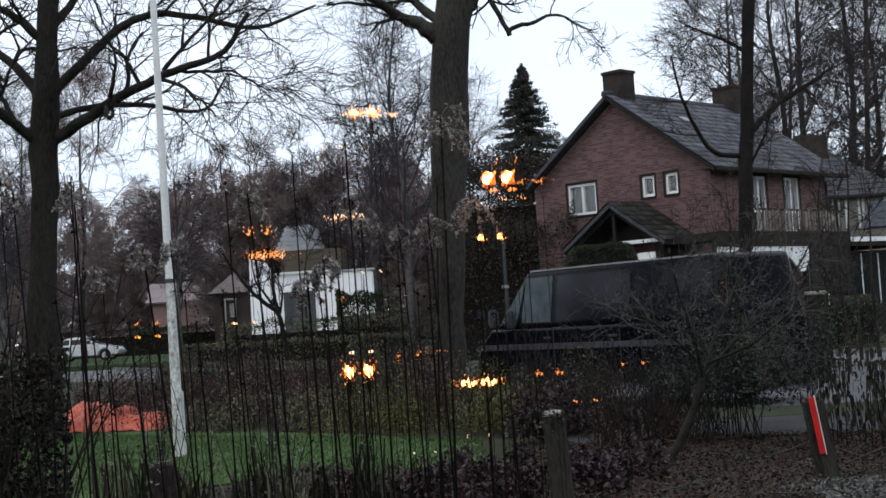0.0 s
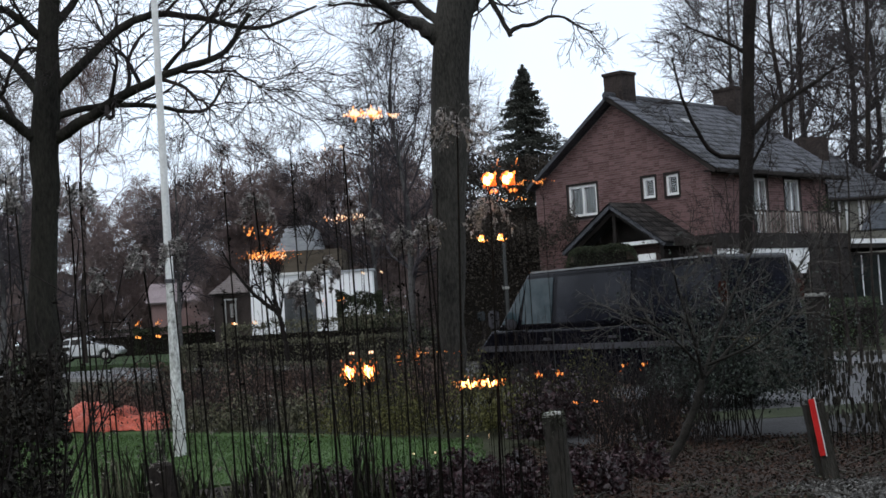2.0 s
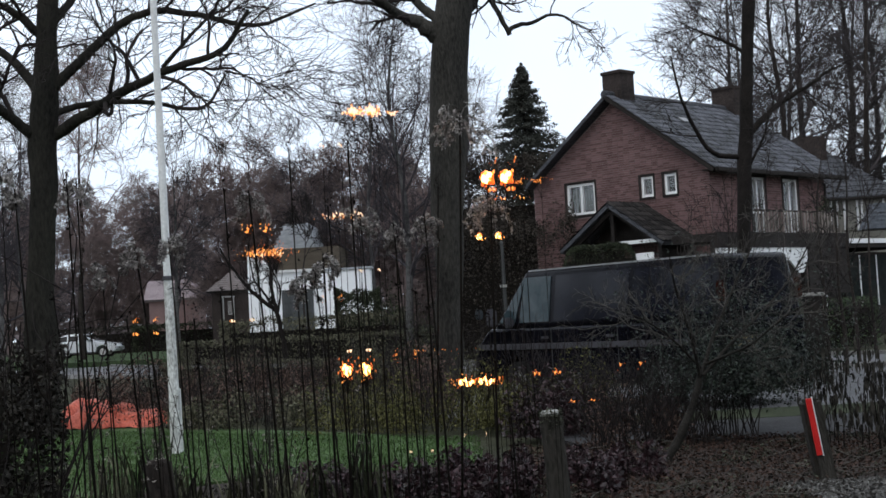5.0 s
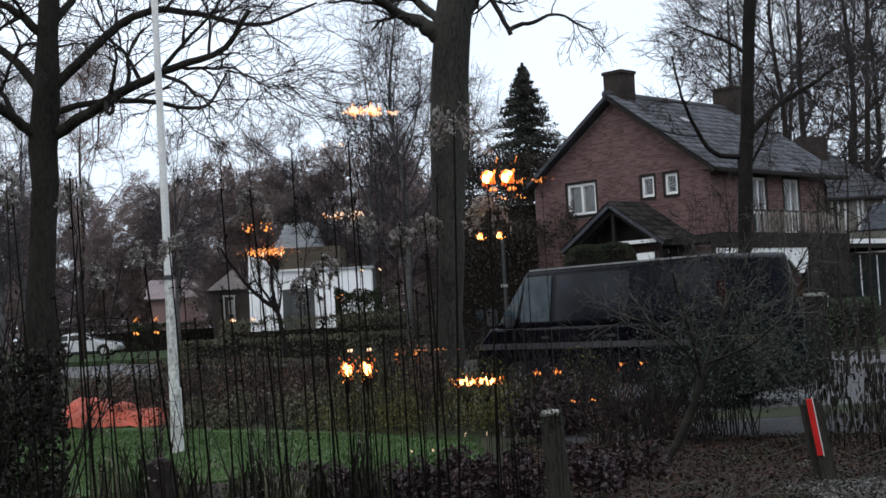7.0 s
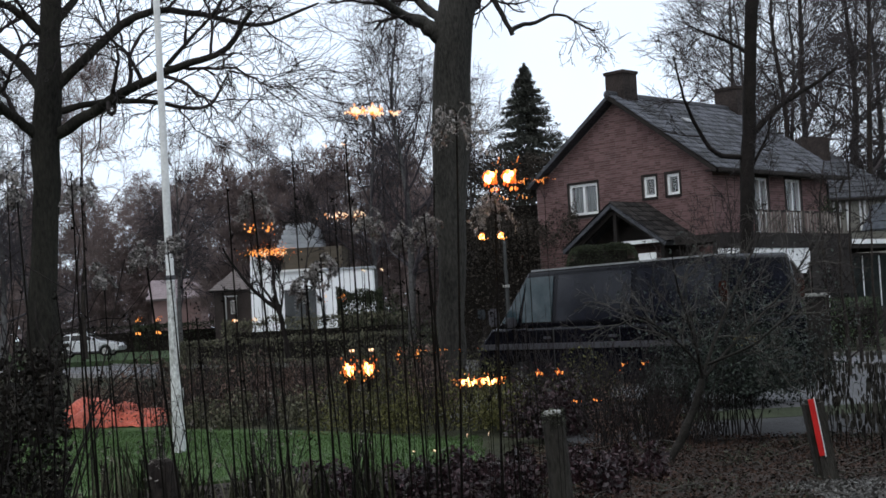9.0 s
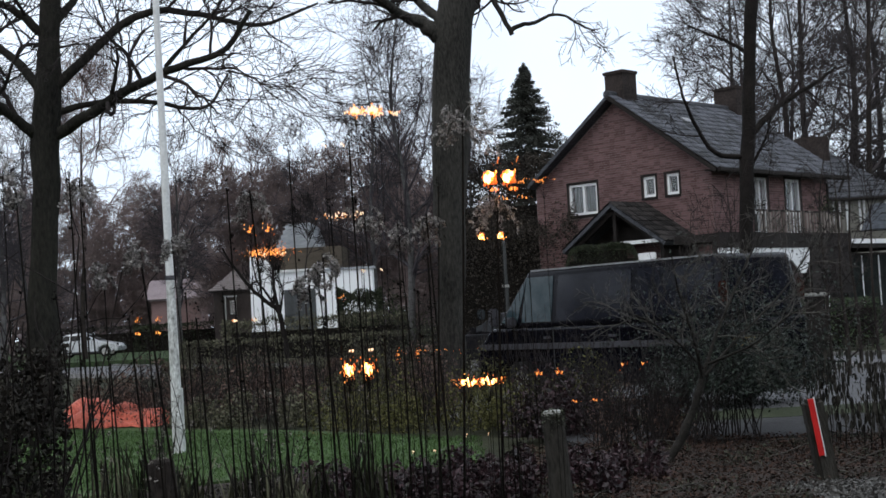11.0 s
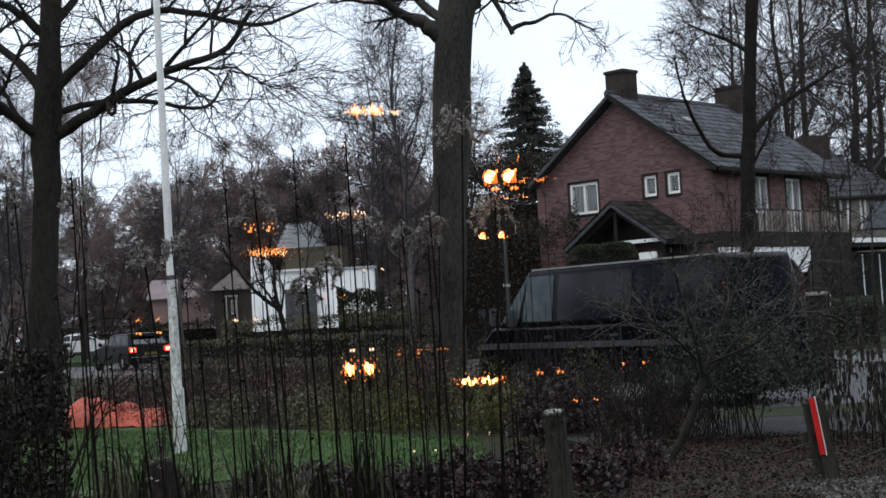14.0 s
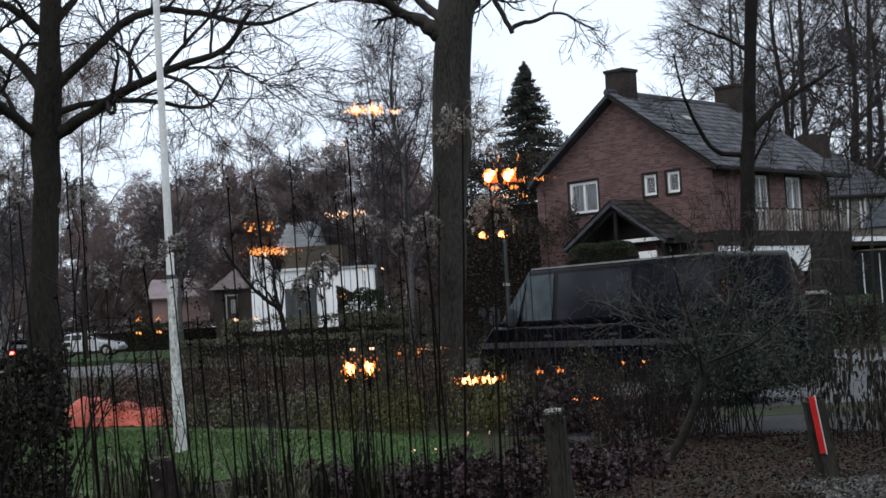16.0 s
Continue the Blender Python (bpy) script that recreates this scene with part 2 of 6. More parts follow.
M_INK = material("dark_lettering", (0.02, 0.02, 0.02), (0.04, 0.04, 0.04), 0.6, 0.2, 0.02, 0)
M_PALEMOSS = material("pale_lichen", (0.1, 0.1, 0.09), (0.45, 0.45, 0.42), 0.95, 0.05, 0.012, 0.5)
M_POST = material("weathered_post", (0.014, 0.013, 0.011), (0.06, 0.056, 0.048), 0.95, 0.25, 0.02, 0.8, stretch=(1, 1, 0.25))
M_REFLECTOR = material("red_reflector", (0.45, 0.015, 0.015), (0.65, 0.035, 0.03), 0.3, 0.2, 0.01, 0)
# near-black: indoor shade of the brick house is put into this colour
M_ROOMDARK = material("room_plaster_in_shade", (0.006, 0.005, 0.0045), (0.014, 0.012, 0.01), 0.9, 0.8, 0.05, 0.1)
M_PLASTER = material("dim_room_plaster", (0.34, 0.32, 0.29), (0.5, 0.475, 0.44), 0.9, 0.8, 0.05, 0.1)
# bright bulb for the indoor lamps mirrored in the window pane
M_BULB = glowing("reflected_bulb_hot", (1.0, 0.52, 0.17), 7)


# ---------------- building helpers ----------------
def part(name, bm, mat, parent=None, label=""):
    """Links a bmesh as one mesh object under a thing or part."""
    me = bpy.data.meshes.new(name)
    bm.to_mesh(me)
    bm.free()
    return joined(name, me, mat, parent, label)


def joined(name, me, mat, parent=None, label=""):
    if mat and not me.materials:
        me.materials.append(mat)
    ob = new(name, me)
    if parent:
        ob.parent = parent
    if label:
        tagged(ob, label)
    return ob


def thing(name, m, label, category, group="", kind=""):
    ob = new(name)
    ob.matrix_world = m
    return tagged(ob, label, category, group, kind)


def box(bm, x0, x1, y0, y1, z0, z1, m=None):
    made = bmesh.ops.create_cube(bm, size=1)["verts"]
    t = Matrix.Translation(((x0 + x1) / 2, (y0 + y1) / 2, (z0 + z1) / 2)) @ Matrix.Diagonal((x1 - x0, y1 - y0, z1 - z0, 1))
    bmesh.ops.transform(bm, matrix=(m @ t) if m else t, verts=made)
    return made


def boxed(*a, m=None, bevel=0.0):
    bm = bmesh.new()
    box(bm, *a, m=m)
    if bevel:
        bmesh.ops.bevel(bm, geom=bm.edges[:], offset=bevel, segments=2, affect="EDGES")
    return bm


def prism(outline, depth0, depth1, axes=(0, 2, 1)):
    """An outline in two axes, extruded along the third from depth0 to depth1."""
    bm = bmesh.new()
    rings = []
    for d in (depth0, depth1):
        ring = []
        for a, b in outline:
            co = [0, 0, 0]
            co[axes[0]], co[axes[1]], co[axes[2]] = a, b, d
            ring.append(bm.verts.new(co))
        rings.append(ring)
    n = len(outline)
    bm.faces.new(rings[0])
    bm.faces.new(rings[1][::-1])
    for i in range(n):
        bm.faces.new((rings[0][i], rings[0][(i + 1) % n], rings[1][(i + 1) % n], rings[1][i]))
    bmesh.ops.recalc_face_normals(bm, faces=bm.faces[:])
    return bm


def cylinder(r0, r1, length, sides=16, m=None, bm=None):
    bm = bm or bmesh.new()
    made = bmesh.ops.create_cone(bm, cap_ends=True, segments=sides, radius1=r0, radius2=r1, depth=length)["verts"]
    t = Matrix.Translation((0, 0, length / 2))
    bmesh.ops.transform(bm, matrix=(m @ t) if m else t, verts=made)
    return bm


def quads(name, verts, faces, smooth=True):
    """A mesh from an (n, 3) array of corners and an (m, 4) array of faces."""
    me = bpy.data.meshes.new(name)
    verts, faces = np.asarray(verts, np.float32), np.asarray(faces, np.int32)
    me.vertices.add(len(verts))
    me.vertices.foreach_set("co", verts.ravel())
    me.loops.add(faces.size)
    me.loops.foreach_set("vertex_index", faces.ravel())
    me.polygons.add(len(faces))
    me.polygons.foreach_set("loop_start", np.arange(0, faces.size, 4, dtype=np.int32))
    me.polygons.foreach_set("use_smooth", np.full(len(faces), smooth))
    me.update(calc_edges=True)
    return me


def tubes(paths, radii, sides=4):
    """Corners and faces of tapered tubes along (n, k, 3) paths."""
    n, k, _ = paths.shape
    tan = np.gradient(paths, axis=1)
    tan /= np.linalg.norm(tan, axis=2, keepdims=True) + 1e-9
    ref = np.where(np.abs(tan[:, :1, 2:]) > 0.9, np.array([1.0, 0, 0]), np.array([0, 0, 1.0]))
    u = np.cross(np.broadcast_to(ref, tan.shape), tan)
    u /= np.linalg.norm(u, axis=2, keepdims=True) + 1e-9
    v = np.cross(tan, u)
    a = np.arange(sides) * 2 * np.pi / sides
    ring = u[:, :, None] * np.cos(a)[:, None] + v[:, :, None] * np.sin(a)[:, None]
    co = (paths[:, :, None] + ring * radii[:, :, None, None]).reshape(-1, 3)
    i = np.arange(n)[:, None, None] * k * sides + np.arange(k - 1)[None, :, None] * sides
    s = np.arange(sides)[None, None, :]
    t = (s + 1) % sides
    f = np.stack([i + s, i + t, i + sides + t, i + sides + s], -1).reshape(-1, 4)
    return co, f


def merged(name, pieces, mat, parent=None, label="", smooth=True):
    at, vs, fs = 0, [], []
    for v, f in pieces:
        vs.append(v)
        fs.append(f + at)
        at += len(v)
    return joined(name, quads(name, np.concatenate(vs), np.concatenate(fs), smooth), mat, parent, label)


def smooth_line(points, r0, r1, k=18):
    """A gently curved line through a few points, with a taper."""
    p = np.array(points, float)
    s = np.concatenate([[0], np.cumsum(np.linalg.norm(np.diff(p, axis=0), axis=1))])
    q = np.linspace(0, s[-1], k)
    line = np.stack([np.interp(q, s, p[:, i]) for i in range(3)], 1)
    for _ in range(2):
        line[1:-1] = (line[:-2] + 2 * line[1:-1] + line[2:]) / 4
    return line[None], np.linspace(r0, r1, k)[None]


def sprout(rng, paths, radii, count, length, angle, k=6, t0=0.2, rise=0.0, wander=0.25, thin=0.55, tip=0.3, least=0.002):
    """Side shoots: count per parent, at an angle to it; rise bends them up (or down)."""
    n, kp, _ = paths.shape
    t = rng.uniform(t0, 1.0, (n, count)) * (kp - 1)
    i = np.clip(t.astype(int), 0, kp - 2)
    fr = (t - i)[..., None]
    rows = np.arange(n)[:, None]
    start = paths[rows, i] * (1 - fr) + paths[rows, i + 1] * fr
    r = radii[rows, i] * (1 - fr[..., 0]) + radii[rows, i + 1] * fr[..., 0]
    tan = paths[rows, i + 1] - paths[rows, i]
    tan /= np.linalg.norm(tan, axis=-1, keepdims=True) + 1e-9
    side = rng.normal(size=tan.shape)
    side -= (side * tan).sum(-1, keepdims=True) * tan
    side /= np.linalg.norm(side, axis=-1, keepdims=True) + 1e-9
    a = np.radians(rng.normal(angle, 12, (n, count, 1)))
    d = (tan * np.cos(a) + side * np.sin(a)).reshape(-1, 3)
    ln = (length * rng.uniform(0.5, 1.15, (n, count)) * (1.15 - 0.5 * t / (kp - 1))).reshape(-1, 1)
    p = start.reshape(-1, 3)
    out = [p]
    for _ in range(k - 1):
        d = d + rng.normal(0, wander, d.shape) / np.sqrt(k) + np.array([0, 0, rise]) / k
        d /= np.linalg.norm(d, axis=1, keepdims=True)
        p = p + d * ln / (k - 1)
        out.append(p)
    r0 = np.maximum(r.reshape(-1, 1) * thin, least)
    return np.stack(out, 1), np.maximum(r0 * np.linspace(1, tip, k)[None], least)


def leaf_cards(rng, at, size, flat=0.0):
    """Small folded leaves with random turns at the given places."""
    n = len(at)
    d1 = rng.normal(size=(n, 3))
    d1[:, 2] *= 1 - flat
    d1 /= np.linalg.norm(d1, axis=1, keepdims=True)
    d2 = np.cross(d1, rng.normal(size=(n, 3)) * np.array([1 - flat, 1 - flat, 1]))
    d2 /= np.linalg.norm(d2, axis=1, keepdims=True) + 1e-9
    s = size * rng.uniform(0.6, 1.4, (n, 1))
    bend = np.cross(d1, d2) * s * 0.2
    co = np.stack([at - d1 * s, at + d2 * s * 0.5 + bend, at + d1 * s, at - d2 * s * 0.5 + bend], 1).reshape(-1, 3)
    return co, np.arange(4 * n).reshape(-1, 4)


def rand(seed):
    return np.random.default_rng(seed)


# ---------------- ground ----------------
def patch(name, outline, z, mat, label, category, thick=0.05):
    ob = part(name, prism(outline, z - thick, z, (0, 1, 2)), mat)
    return tagged(ob, label, category, kind="structure")


def ground():
    rng = rand(1)
    xs = np.concatenate([np.linspace(-900, -45, 14), np.linspace(-42, 42, 60), np.linspace(45, 900, 14)])
    ys = np.concatenate([np.linspace(-300, -5, 8), np.linspace(-4, 110, 80), np.linspace(115, 1500, 16)])
    gx, gy = np.meshgrid(xs, ys)
    gz = 0.02 * np.sin(gx * 0.9) * np.sin(gy * 0.7) - 0.06
    v = np.stack([gx, gy, gz], -1).reshape(-1, 3)
    i = (np.arange(len(ys) - 1)[:, None] * len(xs) + np.arange(len(xs) - 1)[None]).ravel()
    f = np.stack([i, i + 1, i + 1 + len(xs), i + len(xs)], 1)
    g = joined("ground", quads("ground", v, f), M_EARTH)
    tagged(g, "dull green and brown winter ground with low weeds", "ground", kind="structure")
    return g


ROAD_LINE = [(40, 22), (24, 23.5), (13, 26.5), (6, 31), (0.5, 37), (-4.5, 42.5), (-9.5, 48.5), (-14.5, 55.5), (-19, 64), (-24, 76), (-30, 95)]


def ribbon(line, left, right, z0, z1):
    p, _ = smooth_line([(*q, 0) for q in line], 1, 1, 40)
    p = p[0][:, :2]
    d = np.gradient(p, axis=0)
    d /= np.linalg.norm(d, axis=1, keepdims=True)
    nrm = np.stack([-d[:, 1], d[:, 0]], 1)
    rows = [np.c_[p + nrm * o, np.full(len(p), z)] for o, z in ((left, z0), (left, z1), (right, z1), (right, z0))]
    v = np.stack(rows, 1).reshape(-1, 3)
    i = np.arange(len(p) - 1)[:, None] * 4
    f = np.concatenate([np.stack([i + a, i + b, i + b + 4, i + a + 4], -1).reshape(-1, 4) for a, b in ((0, 1), (1, 2), (2, 3))])
    return quads("ribbon", v, f, False)


def streets():
    tagged(joined("road", ribbon(ROAD_LINE, -2.6, 2.6, -0.2, 0.0), M_ROAD), "wet grey asphalt road bending between verges", "road", kind="structure")
    for name, a, b in (("kerb_near", 2.61, 2.76), ("kerb_far", -2.61, -2.76)):
        tagged(joined(name, ribbon(ROAD_LINE, a, b, -0.2, 0.09), M_PAVE), "grey concrete kerb along the road", "kerb", kind="structure")
    patch("verge", [(-32, 70), (-13.2, 63), (-9, 60), (-12, 70), (-22, 110), (-42, 110)], 0.24, M_VERGE, "short green grass verge across the road", "verge", 0.35)
    patch("driveway", [(1.6, 14.6), (4.2, 13.9), (9.5, 18.5), (14, 23.2), (7, 27.6), (3.2, 24.4), (0.2, 24), (-0.6, 20.6)], 0.0, M_DRIVE, "grey paved driveway under the van", "driveway")
    patch("verge_strip", [(0.6, 16.3), (9.0, 16.0), (10.4, 17.4), (6.0, 17.5), (1.0, 17.7)], 0.014, M_DULLVERGE, "narrow dull green grass strip before the van", "verge")
    patch("footpath", [(1.3, 14.2), (4.4, 13.75), (8.8, 15.1), (8.96, 15.98), (0.9, 16.27)], 0.012, M_FOOTPATH, "dark grey footpath along the garden bed", "footpath")
    patch("lawn", [(-7.2, 11.5), (-3.4, 12.0), (-1.9, 12.9), (0.3, 13.2), (0.2, 15.2), (-1.2, 17.4), (-4, 20.2), (-7.6, 22.3)], 0.0, M_LAWN, "small green garden lawn with wet patches", "lawn")
    patch("garden_bed", [(-4, 2), (5.5, 2), (6.2, 11.5), (4.0, 13.8), (1.5, 14.5), (0.4, 13.1), (-1.9, 12.8), (-3.4, 11.9), (-7, 11.4)], -0.015, M_SOIL, "dark damp garden bed strewn with leaves", "garden bed")
    patch("gravel_strip", [(2.2, 9.55), (3.3, 10.25), (6, 10.4), (6, 8), (1.2, 8.6)], 0.005, M_SOIL, "grey gravel strip at the garden edge", "gravel")


def grass_blades(name, n, inside, height, mat, seed, label, category):
    rng = rand(seed)
    x0, x1, y0, y1 = inside[:4]
    p = np.c_[rng.uniform(x0, x1, n), rng.uniform(y0, y1, n), np.zeros(n)]
    p = p[inside[4](p[:, 0], p[:, 1])]
    n = len(p)
    a = rng.uniform(0, 2 * np.pi, n)
    w = np.c_[np.cos(a), np.sin(a), np.zeros(n)] * 0.005
    h = np.c_[rng.normal(0, 0.02, n), rng.normal(0, 0.02, n), height * rng.uniform(0.5, 1.3, n)]
    co = np.stack([p - w, p + w, p + h + w * 0.3, p + h - w * 0.3], 1).reshape(-1, 3)
    ob = joined(name, quads(name, co, np.arange(4 * n).reshape(-1, 4), False), mat)
    return tagged(ob, label, category, kind="stuff")


ground()
streets()
grass_blades("lawn_grass", 70000, (-7.4, 0.3, 11.6, 22, lambda x, y: (y > 11.7 + 0.2 * (x + 7)) & (y < 17.0 - 0.8 * (x + 1.2)) & (y < 22.2)), 0.032, M_GRASS, 5, "short green lawn grass", "grass")


def scatter_leaves():
    rng = rand(9)
    n = 30000
    p = np.c_[rng.uniform(0.6, 6.2, n), rng.uniform(8.5, 14.2, n), rng.uniform(0.0, 0.05, n)]
    p = p[(p[:, 1] < 14.6 - 0.25 * (p[:, 0] - 1)) & ((p[:, 1] > 10.3) | (p[:, 0] < 2.5))]
    tagged(merged("leaf_litter", [leaf_cards(rng, p, 0.017, 0.5)], M_LITTER), "brown and reddish fallen leaves on the bed", "leaf litter", kind="stuff")
    n = 16000
    p = np.c_[rng.uniform(0.6, 6.2, n), rng.uniform(8.5, 13.9, n), rng.uniform(0.005, 0.06, n)]
    patchy = np.array([noise.noise(Vector((a * 1.7, c * 1.3, 4.0))) for a, c in p[:, :2]])
    p = p[(patchy > 0.08) & ((p[:, 1] > 10.3) | (p[:, 0] < 2.5))]
    tagged(merged("moss_and_weeds", [leaf_cards(rng, p, 0.014, 0.3)], M_MOSSBED), "grey-green moss and small weeds among the leaves", "weeds", kind="stuff")
    n = 90
    a = rng.uniform(0, 2 * np.pi, n)
    mid = np.c_[rng.uniform(0.9, 5.0, n), rng.uniform(9.2, 13.6, n), rng.uniform(0.02, 0.07, n)]
    half = np.c_[np.cos(a), np.sin(a), rng.normal(0, 0.18, n)] * rng.uniform(0.06, 0.3, (n, 1))
    path = np.stack([mid - half, mid + rng.normal(0, 0.02, (n, 3)), mid + half], 1)
    path[..., 2] = np.maximum(path[..., 2], 0.012)
    tagged(merged("fallen_twigs", [tubes(path, np.tile((0.006, 0.005, 0.003), (n, 1)), 4)], M_SHRUB), "thin pale fallen twigs on the bed", "twigs", kind="stuff")
    n = 4500
    p = np.c_[rng.uniform(-4.5, 0.8, n), rng.uniform(7.5, 12.6, n), rng.uniform(0.0, 0.04, n)]
    p = p[p[:, 1] < 12.6 + 0.2 * p[:, 0]]
    tagged(merged("leaf_litter", [leaf_cards(rng, p, 0.03, 0.6)], M_DARKLEAF), "dark rotting leaves beside the lawn", "leaf litter", kind="stuff")
    n = 9000
    p = np.c_[rng.uniform(2.35, 4.8, n), rng.uniform(8.6, 10.4, n), rng.uniform(0.008, 0.02, n)]
    tagged(merged("gravel", [leaf_cards(rng, p, 0.018, 0.3)], M_GRAVEL), "pale grey gravel stones", "gravel", kind="stuff")


scatter_leaves()


# ---------------- the brick house ----------------
def window(house, name, x0, x1, z0, z1, place, panes, curtain=True, sill=True):
    """A white casement on a wall; place maps (along, out, up) to the house."""
    win = new(name)
    win.parent = house
    win.matrix_local = place
    fr = 0.085
    bm = bmesh.new()
    box(bm, x0, x1, -0.05, 0.06, z0, z0 + fr)
    box(bm, x0, x1, -0.05, 0.06, z1 - fr, z1)
    box(bm, x0, x0 + fr, -0.05, 0.06, z0 + fr, z1 - fr)
    box(bm, x1 - fr, x1, -0.05, 0.06, z0 + fr, z1 - fr)
    w = (x1 - x0 - fr) / panes
    for i in range(1, panes):
        box(bm, x0 + fr / 2 + i * w - fr / 2, x0 + fr / 2 + i * w + fr / 2, -0.05, 0.055, z0 + fr, z1 - fr)
    part("window_frame", bm, M_WHITE, win)
    for i in range(panes):
        part("pane", boxed(x0 + fr / 2 + i * w + fr / 2 + 0.004, x0 + fr / 2 + (i + 1) * w - fr / 2 - 0.004, 0.0, 0.012, z0 + fr + 0.004, z1 - fr - 0.004), M_HOUSEPANE, win)
    if curtain:
        bm = bmesh.new()
        n = 16
        for i in range(n):
            a = x0 + fr + (x1 - x0 - 2 * fr) * i / n
            box(bm, a, a + (x1 - x0 - 2 * fr) / n - 0.012, -0.10 - 0.02 * (i % 2), -0.08 - 0.02 * (i % 2), z0 + fr, z1 - fr)
        part("curtain", bm, M_CURTAIN, win, "pale net curtain in folds")
    if sill:
        part("window_sill", boxed(x0 - 0.06, x1 + 0.06, 0.0, 0.14, z0 - 0.09, z0 - 0.004), M_DARKWOOD, win)
    bm = bmesh.new()
    for a in ((x0 - 0.08, x0 - 0.003, z0, z1 + 0.08), (x1 + 0.003, x1 + 0.08, z0, z1 + 0.08), (x0 - 0.003, x1 + 0.003, z1 + 0.003, z1 + 0.08)):
        box(bm, a[0], a[1], -0.02, 0.115, a[2], a[3])
    part("window_surround", bm, M_DARKWOOD, win)
    return win


M_HOUSEPANE = window_glass("house_window_glass", 0.03, 0.05)


PORCH_SLOPES = []


def brick_house():
    h = thing("house", pose(8.42, 42, 0, 0, 0, 45), "red brick house with a tiled gable roof and white windows", "house")
    W, L, E, R = 7.24, 7.0, 5.72, 8.3
    fw = [(4.55, 5.77, 4.61, 5.66), (2.15, 2.64, 4.93, 5.6), (1.24, 1.72, 4.93, 5.6)]
    sw = [(2.3, 3.15, 3.56, 5.4), (4.25, 5.2, 3.56, 5.4)]
    # the gable stands in the plane x = 0 with its outside towards -x
    bm = bmesh.new()
    cuts = sorted({0.0, W, *[q for f in fw for q in f[:2]]})
    for a, b in zip(cuts, cuts[1:]):
        zs = sorted({0.0, E, *[z for f in fw if f[0] <= a and f[1] >= b for z in f[2:]]})
        for c, d in zip(zs, zs[1:]):
            if not any(f[0] <= a and f[1] >= b and f[2] <= c and f[3] >= d for f in fw):
                box(bm, 0, 0.3, a, b, c, d)
    bmesh.ops.remove_doubles(bm, verts=bm.verts[:], dist=0.001)
    part("gable_wall", bm, M_MORTAR, h)
    part("gable_top", prism([(0, E), (W, E), (W / 2, R - 0.08)], 0, 0.3, (1, 2, 0)), M_MORTAR, h)
    bm = bmesh.new()
    cuts = sorted({0.3, L, *[q for f in sw for q in f[:2]]})
    for a, b in zip(cuts, cuts[1:]):
        zs = sorted({0.0, E, *[z for f in sw if f[0] <= a and f[1] >= b for z in f[2:]]})
        for c, d in zip(zs, zs[1:]):
            if not any(f[0] <= a and f[1] >= b and f[2] <= c and f[3] >= d for f in sw):
                box(bm, a, b, 0, 0.3, c, d)
    bmesh.ops.remove_doubles(bm, verts=bm.verts[:], dist=0.001)
    part("side_wall", bm, M_MORTAR, h)
    part("back_wall", boxed(0.3, L, W - 0.3, W, 0, E), M_BRICK_Y, h)
    part("end_wall", boxed(L - 0.3, L, 0.3, W - 0.3, 0, E), M_BRICK_X, h)
    part("upper_floor", boxed(0.35, L - 0.35, 0.35, W - 0.35, 3.0, 3.2), M_DARKWOOD, h)
    # walls coloured as dark as the unlit rooms behind the windows
    part("inner_wall", boxed(2.5, 2.6, 2.0, W - 0.35, 3.2, E), M_ROOMDARK, h)
    part("inner_wall", boxed(2.6, L - 0.35, 2.0, 2.1, 3.2, E), M_ROOMDARK, h)
    to_front = Matrix(((0, -1, 0, 0.1), (1, 0, 0, 0), (0, 0, 1, 0), (0, 0, 0, 1)))
    to_side = Matrix(((1, 0, 0, 0), (0, -1, 0, 0.1), (0, 0, 1, 0), (0, 0, 0, 1)))
    for (a, b, c, d), p in zip(fw, (2, 1, 1)):
        window(h, "window", a, b, c, d, to_front, p)
    for a, b, c, d in sw:
        wn = window(h, "balcony_door", a, b, c, d, to_side, 2)
        part("door_rail", boxed(a + 0.07, b - 0.07, -0.04, 0.06, 4.22, 4.36), M_WHITE, wn)
    # roof: two slopes with overhang, tiles on the slope towards the street
    o, v = 0.45, 0.4
    rise = math.atan2(R - E, W / 2)
    sl = (W / 2 + o) / math.cos(rise)
    for name, flip in (("roof_slope", 1), ("roof_slope", -1)):
        bm = boxed(-v, L + 0.68, 0 if flip > 0 else 0.45, sl, -0.12, 0)
        ob = part(name, bm, M_DARKWOOD if flip > 0 else M_TILEPLAIN, h)
        if flip > 0:
            ob.matrix_local = Matrix.Translation((0, -o, E - o * math.tan(rise) + 0.12)) @ pose(0, 0, 0, math.degrees(rise))
            street = ob
        else:
            ob.matrix_local = Matrix.Translation((L - v + 0.68, W + o, E - o * math.tan(rise) + 0.12)) @ pose(0, 0, 0, 0, 0, 180) @ pose(0, 0, 0, math.degrees(rise))
    for sgn in (0, 1):
        bm = boxed(-v - 0.035, -v - 0.003, 0.44 * sgn - 0.02, sl + 0.03, -0.26, 0.05)
        ob = part("bargeboard", bm, M_DARKWOOD, h)
        ob.matrix_local = street.matrix_local if sgn == 0 else Matrix.Translation((0, W / 2, 0)) @ Matrix.Diagonal((1, -1, 1, 1)) @ Matrix.Translation((0, -W / 2, 0)) @ street.matrix_local
    part("ridge", cylinder(0.13, 0.13, L + v + 0.8, 10, Matrix.Translation((-v, W / 2, R + 0.14)) @ pose(0, 0, 0, 0, 90)), M_TILEPLAIN, h)
    part("gutter", boxed(-v, L + 0.72, -o - 0.14, -o - 0.01, E - 0.3, E - 0.17, bevel=0.03), M_DARKWOOD, h)
